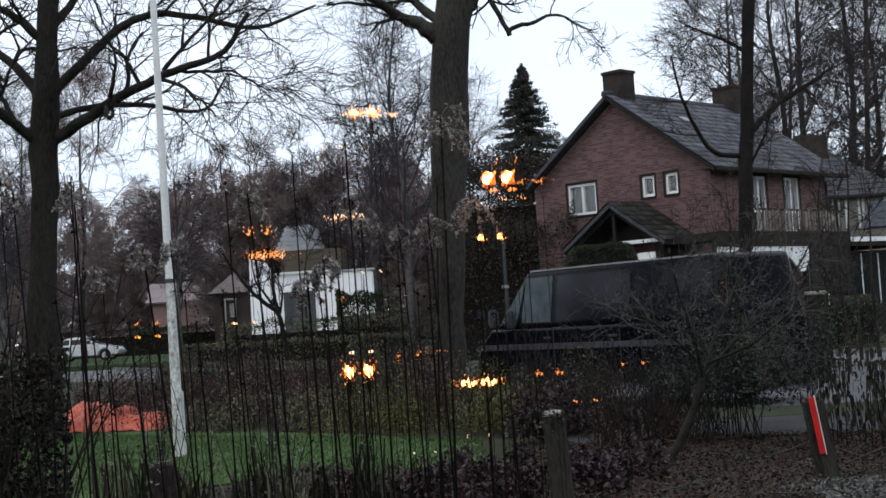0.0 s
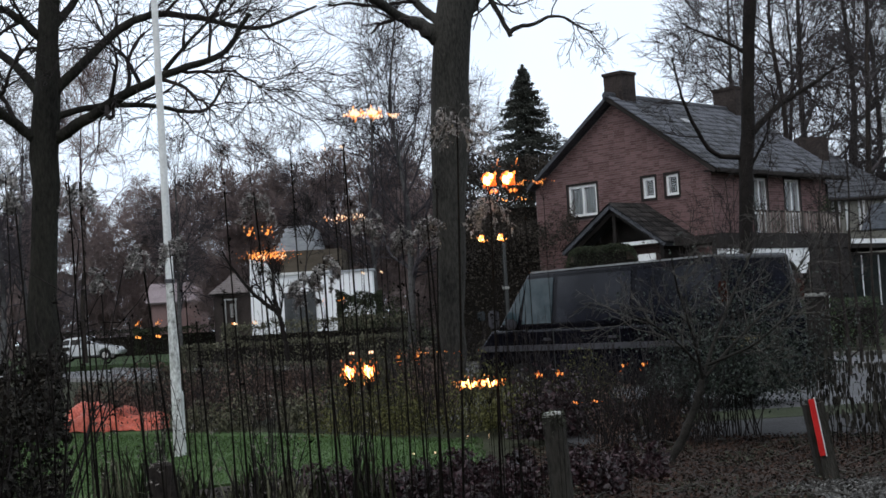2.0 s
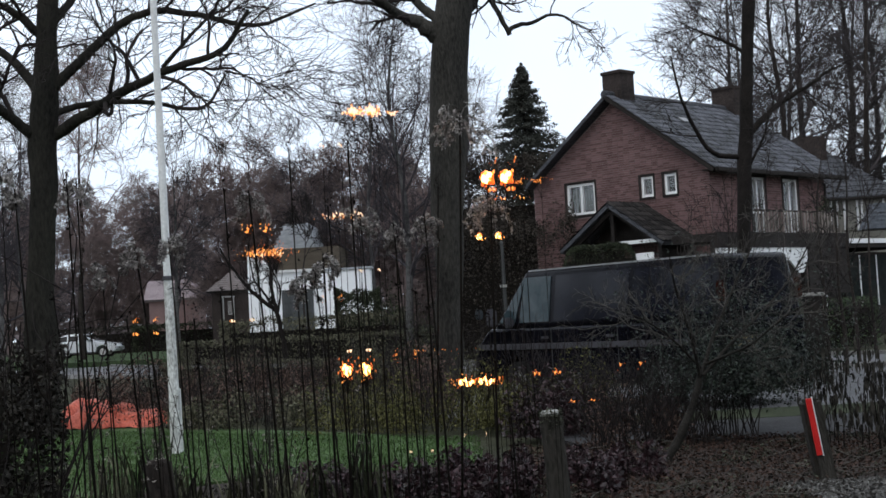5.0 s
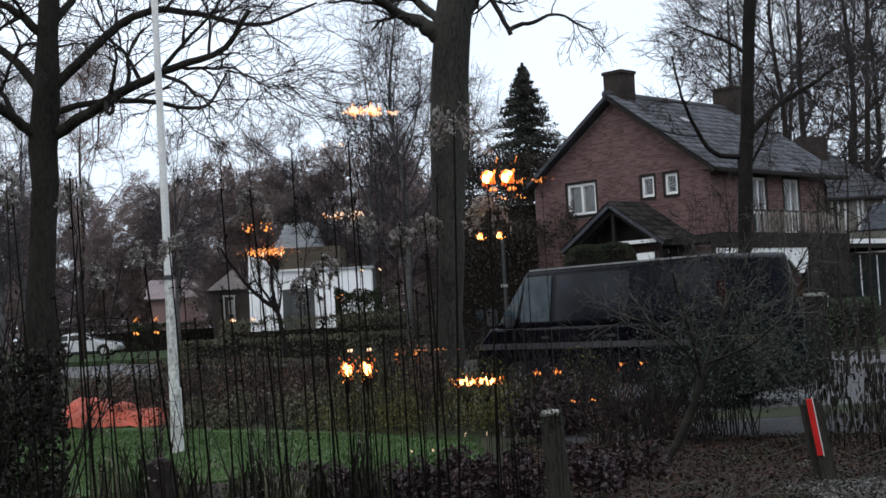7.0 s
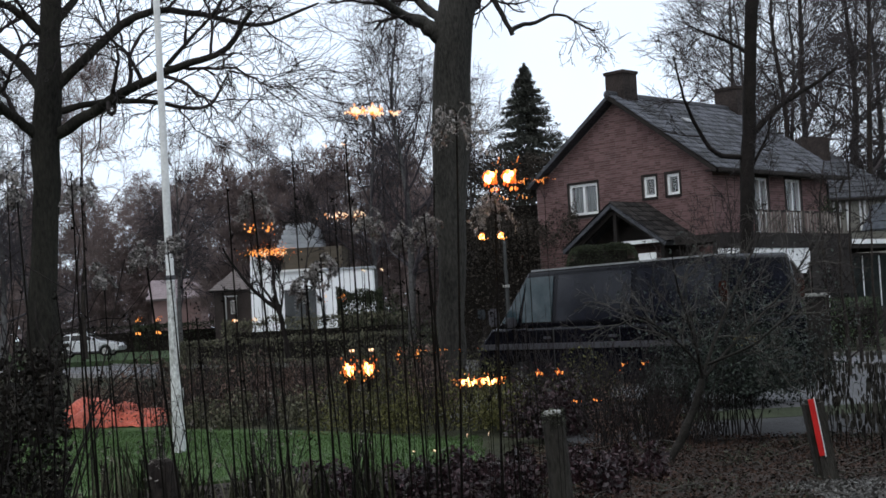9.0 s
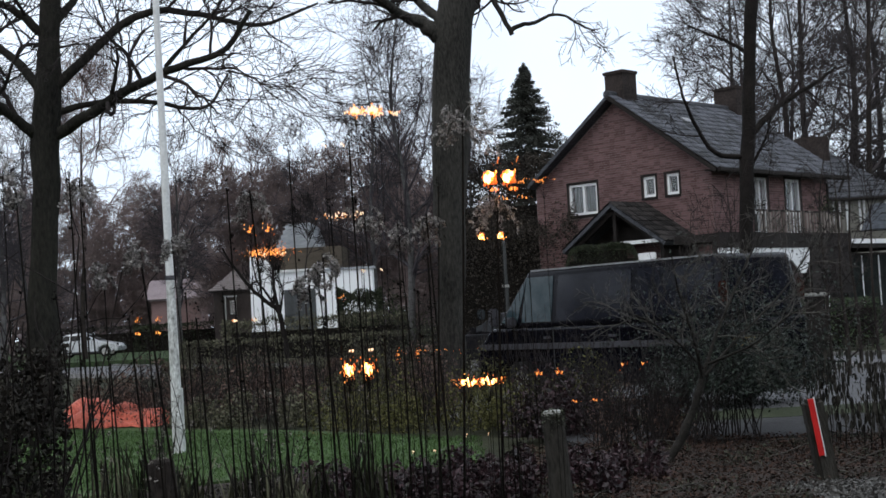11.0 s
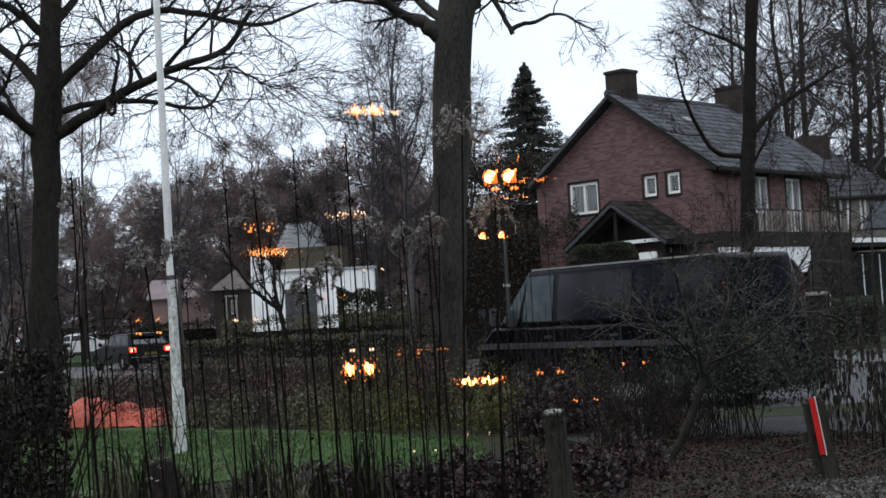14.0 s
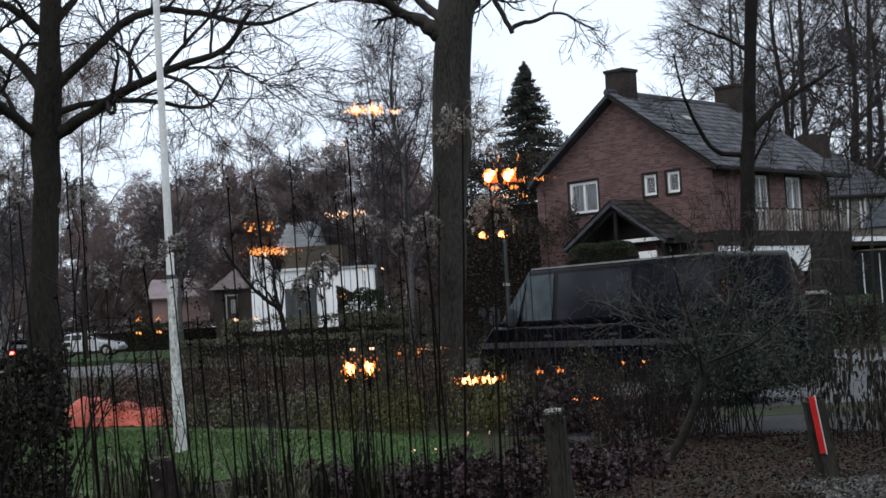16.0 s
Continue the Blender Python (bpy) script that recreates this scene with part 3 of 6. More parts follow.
    part("eaves_board", boxed(-v + 0.02, L + 0.8, -o + 0.02, -0.003, E - 0.24, E - 0.2), M_DARKWOOD, h)
    bm = cylinder(0.045, 0.045, 2.6, 8, Matrix.Translation((L - 0.12, -0.08, 2.7)))
    cylinder(0.045, 0.045, 0.62, 8, Matrix.Translation((L + 0.3, -o - 0.06, E - 0.25)) @ pose(0, 0, 0, 0, -140), bm)
    part("drainpipe", bm, M_DARKWOOD, h)
    for x, y, top, wx in ((0.42, W / 2, 9.25, 0.74), (7.1, W / 2, 9.25, 0.95)):
        bm = boxed(x - wx / 2, x + wx / 2, y - wx / 2, y + wx / 2, R - 0.5, top - 0.1)
        box(bm, x - wx / 2 - 0.04, x + wx / 2 + 0.04, y - wx / 2 - 0.04, y + wx / 2 + 0.04, top - 0.1, top)
        part("chimney", bm, M_CHIMNEY, h)
    part("skylight", boxed(2.0, 2.38, 3.28, 3.56, 0.02, 0.1), M_GUTTER, street)
    # carport and balcony on the side
    part("balcony_floor", boxed(-2.2, 5.5, -1.5, -0.004, 3.2, 3.44), M_DARKWOOD, h)
    part("edge_board", boxed(-2.22, 5.5, -1.6, -1.504, 3.0, 3.46), M_DARKWOOD, h)
    part("carport_fascia", boxed(-2.2, 2.84, -1.56, -1.504, 2.6, 2.995), M_WHITE, h, "white painted fascia board")
    part("carport_bracket", prism([(1.8, 2.596), (2.84, 2.596), (2.6, 2.2), (2.3, 2.2)], -1.55, -1.49), M_WHITE, h)
    # added panel, dark for the shade under the carport roof
    part("carport_infill", boxed(2.9, 5.45, -1.56, -1.50, 1.5, 3.19), M_DARKWOOD, h, "added dark panel for the shaded inside of the carport")
    for x in (-2.1, 2.87, 5.4):
        part("post", boxed(x - 0.07, x + 0.07, -1.44, -1.30, 0, 3.19), M_DARKWOOD, h)
    rail = part("balcony_rail", boxed(0.2, 5.4, -1.42, -1.36, 4.12, 4.18), M_DARKWOOD, h)
    rng = rand(4)
    for i in range(28):
        x = 0.3 + i * 0.18
        part("slat", boxed(x, x + 0.09, -1.445, -1.425, 3.46, 4.14 + rng.uniform(-0.05, 0.05), m=None), M_SLAT, rail)
    pot = new("planter")
    pot.parent = h
    part("pot", boxed(4.75, 5.15, -1.3, -0.9, 3.45, 3.75, bevel=0.03), M_CHIMNEY, pot)
    q = rng.normal(0, 0.2, (420, 3)) * np.array([1, 1, 1.3]) + np.array([4.95, -1.1, 4.15])
    tagged(merged("leaf_mass", [leaf_cards(rng, q, 0.05)], M_HEDGE, pot), kind="stuff")
    # porch with its own little gable roof before the house wall
    porch = new("porch")
    porch.parent = h
    for y in (0.75, 4.2):
        part("porch_post", boxed(-1.7, -1.55, y, y + 0.13, 0, 3.4), M_DARKWOOD, porch)
    part("porch_infill", boxed(-1.54, -0.004, 4.22, 4.3, 0, 3.4), M_DARKWOOD, porch)
    # added dark panel that stands for the shade inside the porch
    part("porch_infill", boxed(-1.54, -0.004, 0.77, 0.85, 0, 3.4), M_DARKWOOD, porch)
    part("porch_rail", boxed(-1.8, -1.76, 1.0, 1.7, 2.82, 3.06), M_WHITE, porch)
    a = math.atan2(1.25, 1.88)
    for s in (1, -1):
        ob = part("porch_roof", boxed(-1.95, -0.02, 0.0, 2.45, -0.1, 0.02), M_TILEPLAIN, porch)
        ob.matrix_local = Matrix.Translation((0, 2.54, 4.68)) @ Matrix.Diagonal((1, s, 1, 1)) @ pose(0, 0, 0, -math.degrees(a))
        PORCH_SLOPES.append(ob)
    # dark plate set back, in place of the open gable's shaded inside
    part("porch_gable_shade", prism([(0.72, 3.45), (4.36, 3.45), (2.54, 4.6)], -0.9, -0.82, (1, 2, 0)), M_DARKWOOD, porch)
    for s in (-1, 1):
        part("rafter", boxed(-1.78, -1.66, 0.0, 2.35, -0.24, -0.105, m=Matrix.Translation((0, 2.54, 4.68)) @ Matrix.Diagonal((1, s, 1, 1)) @ pose(0, 0, 0, -math.degrees(a))), M_DARKWOOD, porch)
    part("king_post", boxed(-1.77, -1.67, 2.48, 2.6, 3.4, 4.45), M_DARKWOOD, porch)
    part("porch_beam", boxed(-1.82, -1.76, 0.75, 2.75, 3.36, 3.47), M_WHITE, porch, "white beam under the porch roof")
    part("porch_door", boxed(-0.07, -0.01, 1.6, 2.6, 0, 2.9), M_WHITE, porch)
    return h, street, sl, (W, E, R, L, fw, sw)


M_GUTTER = material("worn_gutter_edge", (0.16, 0.165, 0.17), (0.34, 0.345, 0.35), 0.5, 0.2, 0.02, 0.1)
M_TILEPLAIN = material("roof_tile_plain", (0.018, 0.019, 0.022), (0.065, 0.068, 0.077), 0.6, 0.9, 0.12, 0.9)
M_SLAT = material("balcony_slat", (0.09, 0.075, 0.065), (0.22, 0.19, 0.17), 0.85, 0.4, 0.03, 0.2, by="object")
HOUSE, STREET_SLOPE, SLOPE_LENGTH, HOUSE_PLAN = brick_house()


def low_house(name, m, w, d, h, rise, wall, label, openings, roof=None, chimney=False):
    """A plain house far off: walls, gable roof along x, doors and windows on the side towards -y."""
    t = thing(name, m, label, "house")
    part("wall", boxed(0, w, 0, d, -0.3, h), wall, t)
    part("gable", prism([(0, h), (d, h), (d / 2, h + rise)], 0.02, w - 0.02, (1, 2, 0)), wall, t)
    a = math.degrees(math.atan2(rise, d / 2))
    sl = math.hypot(rise, d / 2) + 0.35
    for s in (1, -1):
        bm = boxed(-0.3, w + 0.3, -0.35, sl - 0.35, 0.02, 0.14)
        ob = part("roof", bm, roof or M_TILEPLAIN, t)
        for i in range(int(sl / 0.35)):
            part("shingle_strip", boxed(-0.32, w + 0.32, -0.37 + i * 0.35, i * 0.35 - 0.03, 0.145, 0.185), roof or M_TILEPLAIN, ob)
        ob.matrix_local = Matrix.Translation((0, d / 2, 0)) @ Matrix.Diagonal((1, s, 1, 1)) @ Matrix.Translation((0, -d / 2, h)) @ pose(0, 0, 0, a)
    for x0, x1, z0, z1, kind in openings:
        win = new(kind)
        win.parent = t
        bm = bmesh.new()
        box(bm, x0, x1, -0.06, -0.004, z0, z0 + 0.07)
        box(bm, x0, x1, -0.06, -0.004, z1 - 0.07, z1)
        for x in (x0, x1 - 0.07, (x0 + x1) / 2 - 0.035):
            box(bm, x, x + 0.07, -0.058, -0.004, z0 + 0.07, z1 - 0.07)
        part("window_frame", bm, M_WHITE, win)
        part("pane", boxed(x0 + 0.07, x1 - 0.07, -0.03, -0.005, z0 + 0.07, z1 - 0.07), M_PANE, win)
    if chimney:
        part("chimney", boxed(w * 0.3, w * 0.3 + 0.8, d / 2 - 0.4, d / 2 + 0.4, h + rise - 0.5, h + rise + 0.9), M_CHIMNEY, t)
    return t


def hipped_house():
    """The next house along the street, with a hipped roof of flat tiles in courses."""
    t = thing("house", pose(15.2, 54, 0), "beige house with a dark hipped tile roof", "house")
    part("wall", boxed(0.3, 3.3, 0.3, 5.8, -0.3, 5.35), M_BEIGEWALL, t)
    n, x0, x1, rx, d, z0, z1 = 9, -0.6, 3.4, 1.35, 6.2, 5.3, 7.4
    for k in range(n):
        a, c = k / n, (k + 1) / n
        bm = bmesh.new()
        lo = [(x0, a * d / 2), (x1 + (rx - x1) * a, a * d / 2), (x1 + (rx - x1) * a, d - a * d / 2), (x0, d - a * d / 2)]
        hi = [(x0, c * d / 2), (x1 + (rx - x1) * c, c * d / 2), (x1 + (rx - x1) * c, d - c * d / 2), (x0, d - c * d / 2)]
        rings = [[bm.verts.new((x, y, z)) for x, y in ring] for ring, z in ((lo, z0 + (z1 - z0) * a), (lo, z0 + (z1 - z0) * a + 0.06), (hi, z0 + (z1 - z0) * c + 0.02))]
        for p, q in zip(rings, rings[1:]):
            for m in range(4):
                bm.faces.new((p[m], p[(m + 1) % 4], q[(m + 1) % 4], q[m]))
        part("roof_course", bm, M_TILEPLAIN, t)
    part("gutter", boxed(-0.3, 3.45, -0.12, -0.004, 5.2, 5.3, bevel=0.02), M_DARKWOOD, t)
    part("chimney", boxed(-0.05, 1.1, 2.6, 3.6, 6.7, 8.15), M_CHIMNEY, t)
    for x0, x1, z0, z1 in ((0.42, 0.75, 4.15, 5.2), (0.95, 1.55, 4.0, 5.2), (1.65, 2.6, 4.0, 5.2)):
        win = new("window")
        win.parent = t
        for x in (x0, x1 - 0.08):
            part("window_frame", boxed(x, x + 0.08, 0.22, 0.296, z0, z1), M_WHITE, win)
        part("pane", boxed(x0 + 0.084, x1 - 0.084, 0.25, 0.29, z0, z1), M_DIMPANE if x0 < 0.5 else M_BEIGEWALL, win)
    bay = part("bay_roof", prism([(1.1, 3.9), (2.7, 3.85), (2.7, 4.85), (1.55, 4.9)], -1.9, -1.0), M_SLATE, t, "blue-grey tiled bay roof")
    for k in range(6):
        part("shingle_strip", boxed(1.16 + k * 0.06, 2.7, -1.95 + k * 0.004, -1.904, 3.93 + k * 0.15, 4.05 + k * 0.15), M_SLATE, bay)


M_BEIGEWALL = material("beige_render", (0.16, 0.155, 0.135), (0.25, 0.24, 0.21), 0.85, 1.2, 0.05, 0.15)
M_DIMPANE = material("dim_glass", (0.01, 0.012, 0.011), (0.03, 0.034, 0.032), 0.8, 1.0, 0.2, 0, spec=0.0)
M_SLATE = material("blue_grey_tiles", (0.05, 0.058, 0.07), (0.15, 0.165, 0.19), 0.6, 0.25, 0.05, 0.6)
hipped_house()
annex = thing("annex", pose(13.05, 46, 0, 0, 0, 40), "flat-roofed annex with a white roof edge and tall dark windows", "annex")
part("wall", boxed(0.3, 6, 0.5, 4, 0, 2.9), M_DARKWOOD, annex)
part("roof", boxed(0, 6.3, 0, 4.3, 3.05, 3.3), M_DARKWOOD, annex)
part("roof_edge", boxed(-0.03, 6.33, -0.04, -0.004, 3.2, 3.36), M_WHITE, annex, "white roof edge")
part("dado", boxed(0.36, 6, 0.44, 0.496, 0, 1.0), M_DARKWOOD, annex)
for x in (0.4, 1.46, 2.52, 3.58, 4.64):
    win = new("window")
    win.parent = annex
    part("window_frame", boxed(x, x + 0.05, 0.43, 0.496, 1.004, 2.8), M_WHITE, win)
    part("pane", boxed(x + 0.054, x + 1.056, 0.455, 0.492, 1.004, 2.8), M_DIMPANE, win)
# sky glint of the wet roof is put into the pale tile colour
M_GLINTTILE = material("wet_tiles_sky_glint", (0.26, 0.28, 0.3), (0.45, 0.47, 0.5), 0.6, 0.8, 0.1, 0.6, stretch=(0.3, 1, 1))
M_BROWNCLAD = material("brown_cladding", (0.07, 0.058, 0.045), (0.14, 0.118, 0.092), 0.8, 0.8, 0.06, 0.4, stretch=(0.2, 1, 4))
M_DARKBRICK = material("dark_brown_brick", (0.03, 0.025, 0.023), (0.075, 0.06, 0.055), 0.9, 0.8, 0.07, 0.4)
M_GARAGE = material("grey_garage_door", (0.05, 0.053, 0.055), (0.095, 0.1, 0.103), 0.7, 0.9, 0.06, 0.2, stretch=(3, 1, 0.3))


def white_house():
    """A white house across the road: a low front with a garage, a clad upper storey, a pale hipped roof and a side wing."""
    t = thing("house", pose(-10.84, 75, 0, 0, 0, -1), "white rendered house with brown cladding and a pale roof", "house")
    part("wall", boxed(0, 4.95, 0, 6, -0.3, 4.45), M_RENDER, t)
    part("side_gable", prism([(0, 4.454), (1.05, 4.454), (0.05, 5.4)], 0.02, 5.9), M_RENDER, t)
    part("eaves", boxed(1.06, 4.99, -0.2, -0.004, 4.4, 4.52), M_WHITE, t)
    part("upper_storey", boxed(1.75, 5.1, 0.3, 5.7, 4.456, 5.72), M_BROWNCLAD, t, "brown wooden cladding")
    for k in range(5):
        part("board", boxed(1.73, 5.12, 0.262, 0.296, 4.48 + k * 0.25, 4.70 + k * 0.25), M_BROWNCLAD, t)
    roof = part("roof", prism([(1.5, 5.724), (3.8, 5.724), (3.45, 7.1), (2.2, 7.1)], 0.4, 5.4), M_GLINTTILE, t, "wet hipped roof with the sky glint in its pale colour")
    for k in range(5):
        a = k * 0.26
        part("shingle_strip", boxed(1.52 + a * 0.5, 3.78 - a * 0.25, 0.345, 0.396, 5.74 + a, 5.96 + a), M_GLINTTILE, roof)
    part("wing_wall", boxed(3.95, 6.9, -1.5, -0.25, -0.3, 4.3), M_RENDER, t)
    part("wing_roof", boxed(3.85, 7.0, -1.6, -0.21, 4.304, 4.42), M_GLINTTILE, t)
    door = part("garage_door", boxed(1.85, 3.6, -0.05, -0.004, -0.1, 3.42), M_GARAGE, t, "dark grey garage door")
    for k in range(5):
        part("panel", boxed(1.92, 3.53, -0.075, -0.054, 0.1 + k * 0.65, 0.68 + k * 0.65), M_GARAGE, door)
    part("porch_screen", boxed(5.0, 5.07, -1.9, -1.504, 1.2, 2.9), M_WHITE, t)


def pyramid_house():
    """A small brown house under a pyramid roof with a white porch."""
    t = thing("house", pose(-13.8, 80, 0, 0, 0, 2), "small brown brick house with a steep pyramid roof", "house")
    part("wall", boxed(0.05, 2.3, 0, 2.5, -0.3, 3.61), M_DARKBRICK, t)
    tiles = material("pinkish_tiles", (0.13, 0.112, 0.108), (0.245, 0.212, 0.205), 0.8, 0.8, 0.1, 0.6)
    bm = bmesh.new()
    n = 10
    for k in range(n):
        a, c = 1 - k / n, 1 - (k + 1) / n
        rings = [[bm.verts.new((1.17 + sx * 1.38 * s, 1.25 + sy * 1.5 * s, z)) for sx, sy in ((-1, -1), (1, -1), (1, 1), (-1, 1))] for s, z in ((a, 3.72 + 0.122 * k), (a, 3.76 + 0.122 * k), (c, 3.845 + 0.122 * k))]
        for p, q in zip(rings, rings[1:]):
            for m in range(4):
                bm.faces.new((p[m], p[(m + 1) % 4], q[(m + 1) % 4], q[m]))
    part("eaves", boxed(-0.2, 2.55, -0.25, 2.75, 3.62, 3.70), M_DARKWOOD, t)
    part("roof", bm, tiles, t, "stepped brown roof tiles")
    for x in (0.75, 1.35):
        part("porch_post", boxed(x, x + 0.06, -0.5, -0.3, -0.3, 3.3), M_GREYWALL, t)
    part("porch_beam", boxed(0.7, 1.45, -0.5, -0.3, 3.304, 3.39), M_GREYWALL, t)
    win = new("window")
    win.parent = t
    part("window_frame", boxed(1.0, 1.3, -0.06, -0.004, 2.3, 3.1), M_GREYWALL, win)
    part("pane", boxed(1.05, 1.25, -0.075, -0.063, 2.36, 3.04), M_PANE, win)


white_house()
pyramid_house()
low_house("house", pose(-20.05, 92, 0.5, 0, 0, 3), 3.3, 4, 3.25, 1.2, M_PINKWALL, "long low pinkish house with a pale roof", [], roof=material("pale_tiles", (0.19, 0.155, 0.165), (0.31, 0.26, 0.27), 0.8, 0.8, 0.1, 0.6))


# ---------------- vehicles ----------------
def wheel(parent, x, y, r, wide, out):
    w = new("wheel")
    w.parent = parent
    w.matrix_local = Matrix.Translation((x, y, r)) @ pose(0, 0, 0, 90)
    bm = bmesh.new()
    prof = [(r * 0.62, -wide / 2), (r * 0.93, -wide / 2), (r, -wide * 0.32), (r, wide * 0.32), (r * 0.93, wide / 2), (r * 0.62, wide / 2)]
    n = 24
    rings = [[bm.verts.new((p * math.cos(2 * math.pi * i / n), p * math.sin(2 * math.pi * i / n), q)) for p, q in prof] for i in range(n)]
    for i in range(n):
        for j in range(len(prof)):
            a, b = rings[i], rings[(i + 1) % n]
            k = (j + 1) % len(prof)
            bm.faces.new((a[j], b[j], b[k], a[k]))
    part("tyre", bm, M_TYRE, w)
    bm = cylinder(r * 0.61, r * 0.61, wide * 0.5, 24, Matrix.Translation((0, 0, -wide * 0.25)))
    s = -1 if out > 0 else 1
    for i in range(5):
        box(bm, 0.05, r * 0.58, -0.035, 0.035, s * wide * 0.25 - 0.012, s * wide * 0.25 + 0.012, m=pose(0, 0, 0, 0, 0, 72 * i))
    part("rim", bm, M_RIM, w)
    return w


def vehicle(name, m, label, category, lower, arches, r, half, belt, roof, paint, glass, seams, lamp, trim=None, sections=(0.5,), front_glass=None, gap=0.03, plate=None, rear_glass=None):
    """lower: the outline of the body below its windows from the rear bottom round by the front; belt and roof: (x rear, x front, z, half width)."""
    t = thing(name, m, label, category)
    out = []
    zb = lower[0][1]
    out.append(lower[0])
    for ax in arches:
        for i in range(9):
            a = math.pi * (1 - i / 8)
            out.append((ax + (r + 0.06) * math.cos(a), max(zb, r + (r + 0.06) * math.sin(a))))
    out += lower[1:]
    body = part("body", prism(out, -half, half), paint, t)
    bev = body.modifiers.new("rounded", "BEVEL")
    bev.width, bev.segments, bev.limit_method, bev.angle_limit = 0.045, 3, "ANGLE", radians(35)
    (bx0, bx1, bz, bw), (rx0, rx1, rz, rw) = belt, roof
    bm = bmesh.new()
    c = [bm.verts.new(q) for q in ((bx0, -bw, bz), (bx1, -bw, bz), (bx1, bw, bz), (bx0, bw, bz), (rx0, -rw, rz), (rx1, -rw, rz), (rx1, rw, rz), (rx0, rw, rz))]
    for f in ((3, 2, 1, 0), (4, 5, 6, 7), (0, 1, 5, 4), (1, 2, 6, 5), (2, 3, 7, 6), (3, 0, 4, 7)):
        bm.faces.new([c[i] for i in f])
    cabin = part("cabin", bm, paint, t)
    bev = cabin.modifiers.new("rounded", "BEVEL")
    bev.width, bev.segments = 0.07, 3
    P = [Vector(q) for q in ((bx0, -bw, bz), (bx1, -bw, bz), (bx1, bw, bz), (bx0, bw, bz), (rx0, -rw, rz), (rx1, -rw, rz), (rx1, rw, rz), (rx0, rw, rz))]

    def pane(nm, a, b, cc, d, us, vs, mat):
        f = lambda u, v: P[a].lerp(P[b], u).lerp(P[d].lerp(P[cc], u), v)
        n = (P[b] - P[a]).cross(P[d] - P[a]).normalized()
        bm = bmesh.new()
        co = [f(u, v) for u, v in zip(us, vs)]
        lo = [bm.verts.new(q + n * 0.002) for q in co]
        hi = [bm.verts.new(q + n * 0.012) for q in co]
        bm.faces.new(hi)
        for i in range(4):
            bm.faces.new((lo[i], lo[(i + 1) % 4], hi[(i + 1) % 4], hi[i]))
        part(nm, bm, mat, t)

    span_b, span_r = bx1 - bx0, rx1 - rx0
    cuts = [bx0 + 0.06, *sections, bx1 - 0.10]
    for i, (s0, s1) in enumerate(zip(cuts, cuts[1:])):
        g = front_glass[0] if front_glass and i >= len(cuts) - 1 - front_glass[1] else glass
        s0, s1 = s0 + gap, s1 - gap

        def corner(s, v):
            lo, hi = bx0 + (rx0 - bx0) * v + 0.07, bx1 + (rx1 - bx1) * v - 0.09
            return (min(max(s, lo), hi) - bx0 - (rx0 - bx0) * v) / (span_b + (span_r - span_b) * v)
        u = [corner(s0, 0.1), corner(s1, 0.1), corner(s1, 0.87), corner(s0, 0.87)]
        pane("side_window", 0, 1, 5, 4, u, (0.1, 0.1, 0.87, 0.87), g)
        pane("side_window", 2, 3, 7, 6, [1 - q for q in (u[1], u[0], u[3], u[2])], (0.1, 0.1, 0.87, 0.87), g)
    pane("windscreen", 1, 2, 6, 5, (0.06, 0.94, 0.94, 0.06), (0.08, 0.08, 0.92, 0.92), front_glass[0] if front_glass else glass)
    pane("rear_window", 3, 0, 4, 7, (0.08, 0.92, 0.92, 0.08), (0.12, 0.12, 0.9, 0.9), rear_glass or glass)
    for ax in arches:
        for y in (-1, 1):
            wheel(t, ax, y * (half - 0.11), r, 0.2, -y)
    xr, xf = lower[0][0], max(q[0] for q in lower)
    for x0, x1 in ((xr - 0.06, xr + 0.12), (xf - 0.12, xf + 0.06)):
        part("bumper", boxed(x0, x1, -half + 0.02, half - 0.02, zb + 0.06, zb + 0.27, bevel=0.04), (paint if x0 < 0 and plate else trim or paint), t)
    for x in seams:
        for y in (-half - 0.004, half - 0.006):
            part("door_seam", boxed(x - 0.008, x + 0.008, y, y + 0.010, zb + 0.12, bz - 0.02), M_INK, t)
            part("door_handle", boxed(x + 0.06, x + 0.22, y - 0.02, y + 0.03, bz - 0.17, bz - 0.13, bevel=0.008), trim or paint, t)
    for y in (-half - 0.14, half + 0.0):
        part("wing_mirror", boxed(bx1 - 0.55, bx1 - 0.42, y, y + 0.16, bz + 0.02, bz + 0.18, bevel=0.03), trim or paint, t)
    zl = lamp[1]
    for s in (-1, 1):
        a, b = sorted((s * (half - 0.04), s * (half - 0.04 - lamp[2])))
        part("tail_lamp", boxed(xr - 0.025 + lamp[4], xr + 0.05 + lamp[4], a, b, zl, zl + lamp[3], bevel=0.015), lamp[0], t, lamp[5])
        part("headlight", boxed(xf - 0.10, xf + 0.012, a, b, zl - 0.08, zl + 0.08, bevel=0.02), M_PANE, t)
    py, pz = plate or (0.0, zl - 0.12)
    pl = part("number_plate", boxed(xr - 0.075, xr - 0.062, py - 0.26, py + 0.26, pz, pz + 0.11), M_PLATE, t)
    for i in range(6):
        part("lettering", boxed(xr - 0.079, xr - 0.0755, py - 0.21 + i * 0.07, py - 0.17 + i * 0.07, pz + 0.02, pz + 0.09), M_INK, pl)
    return t


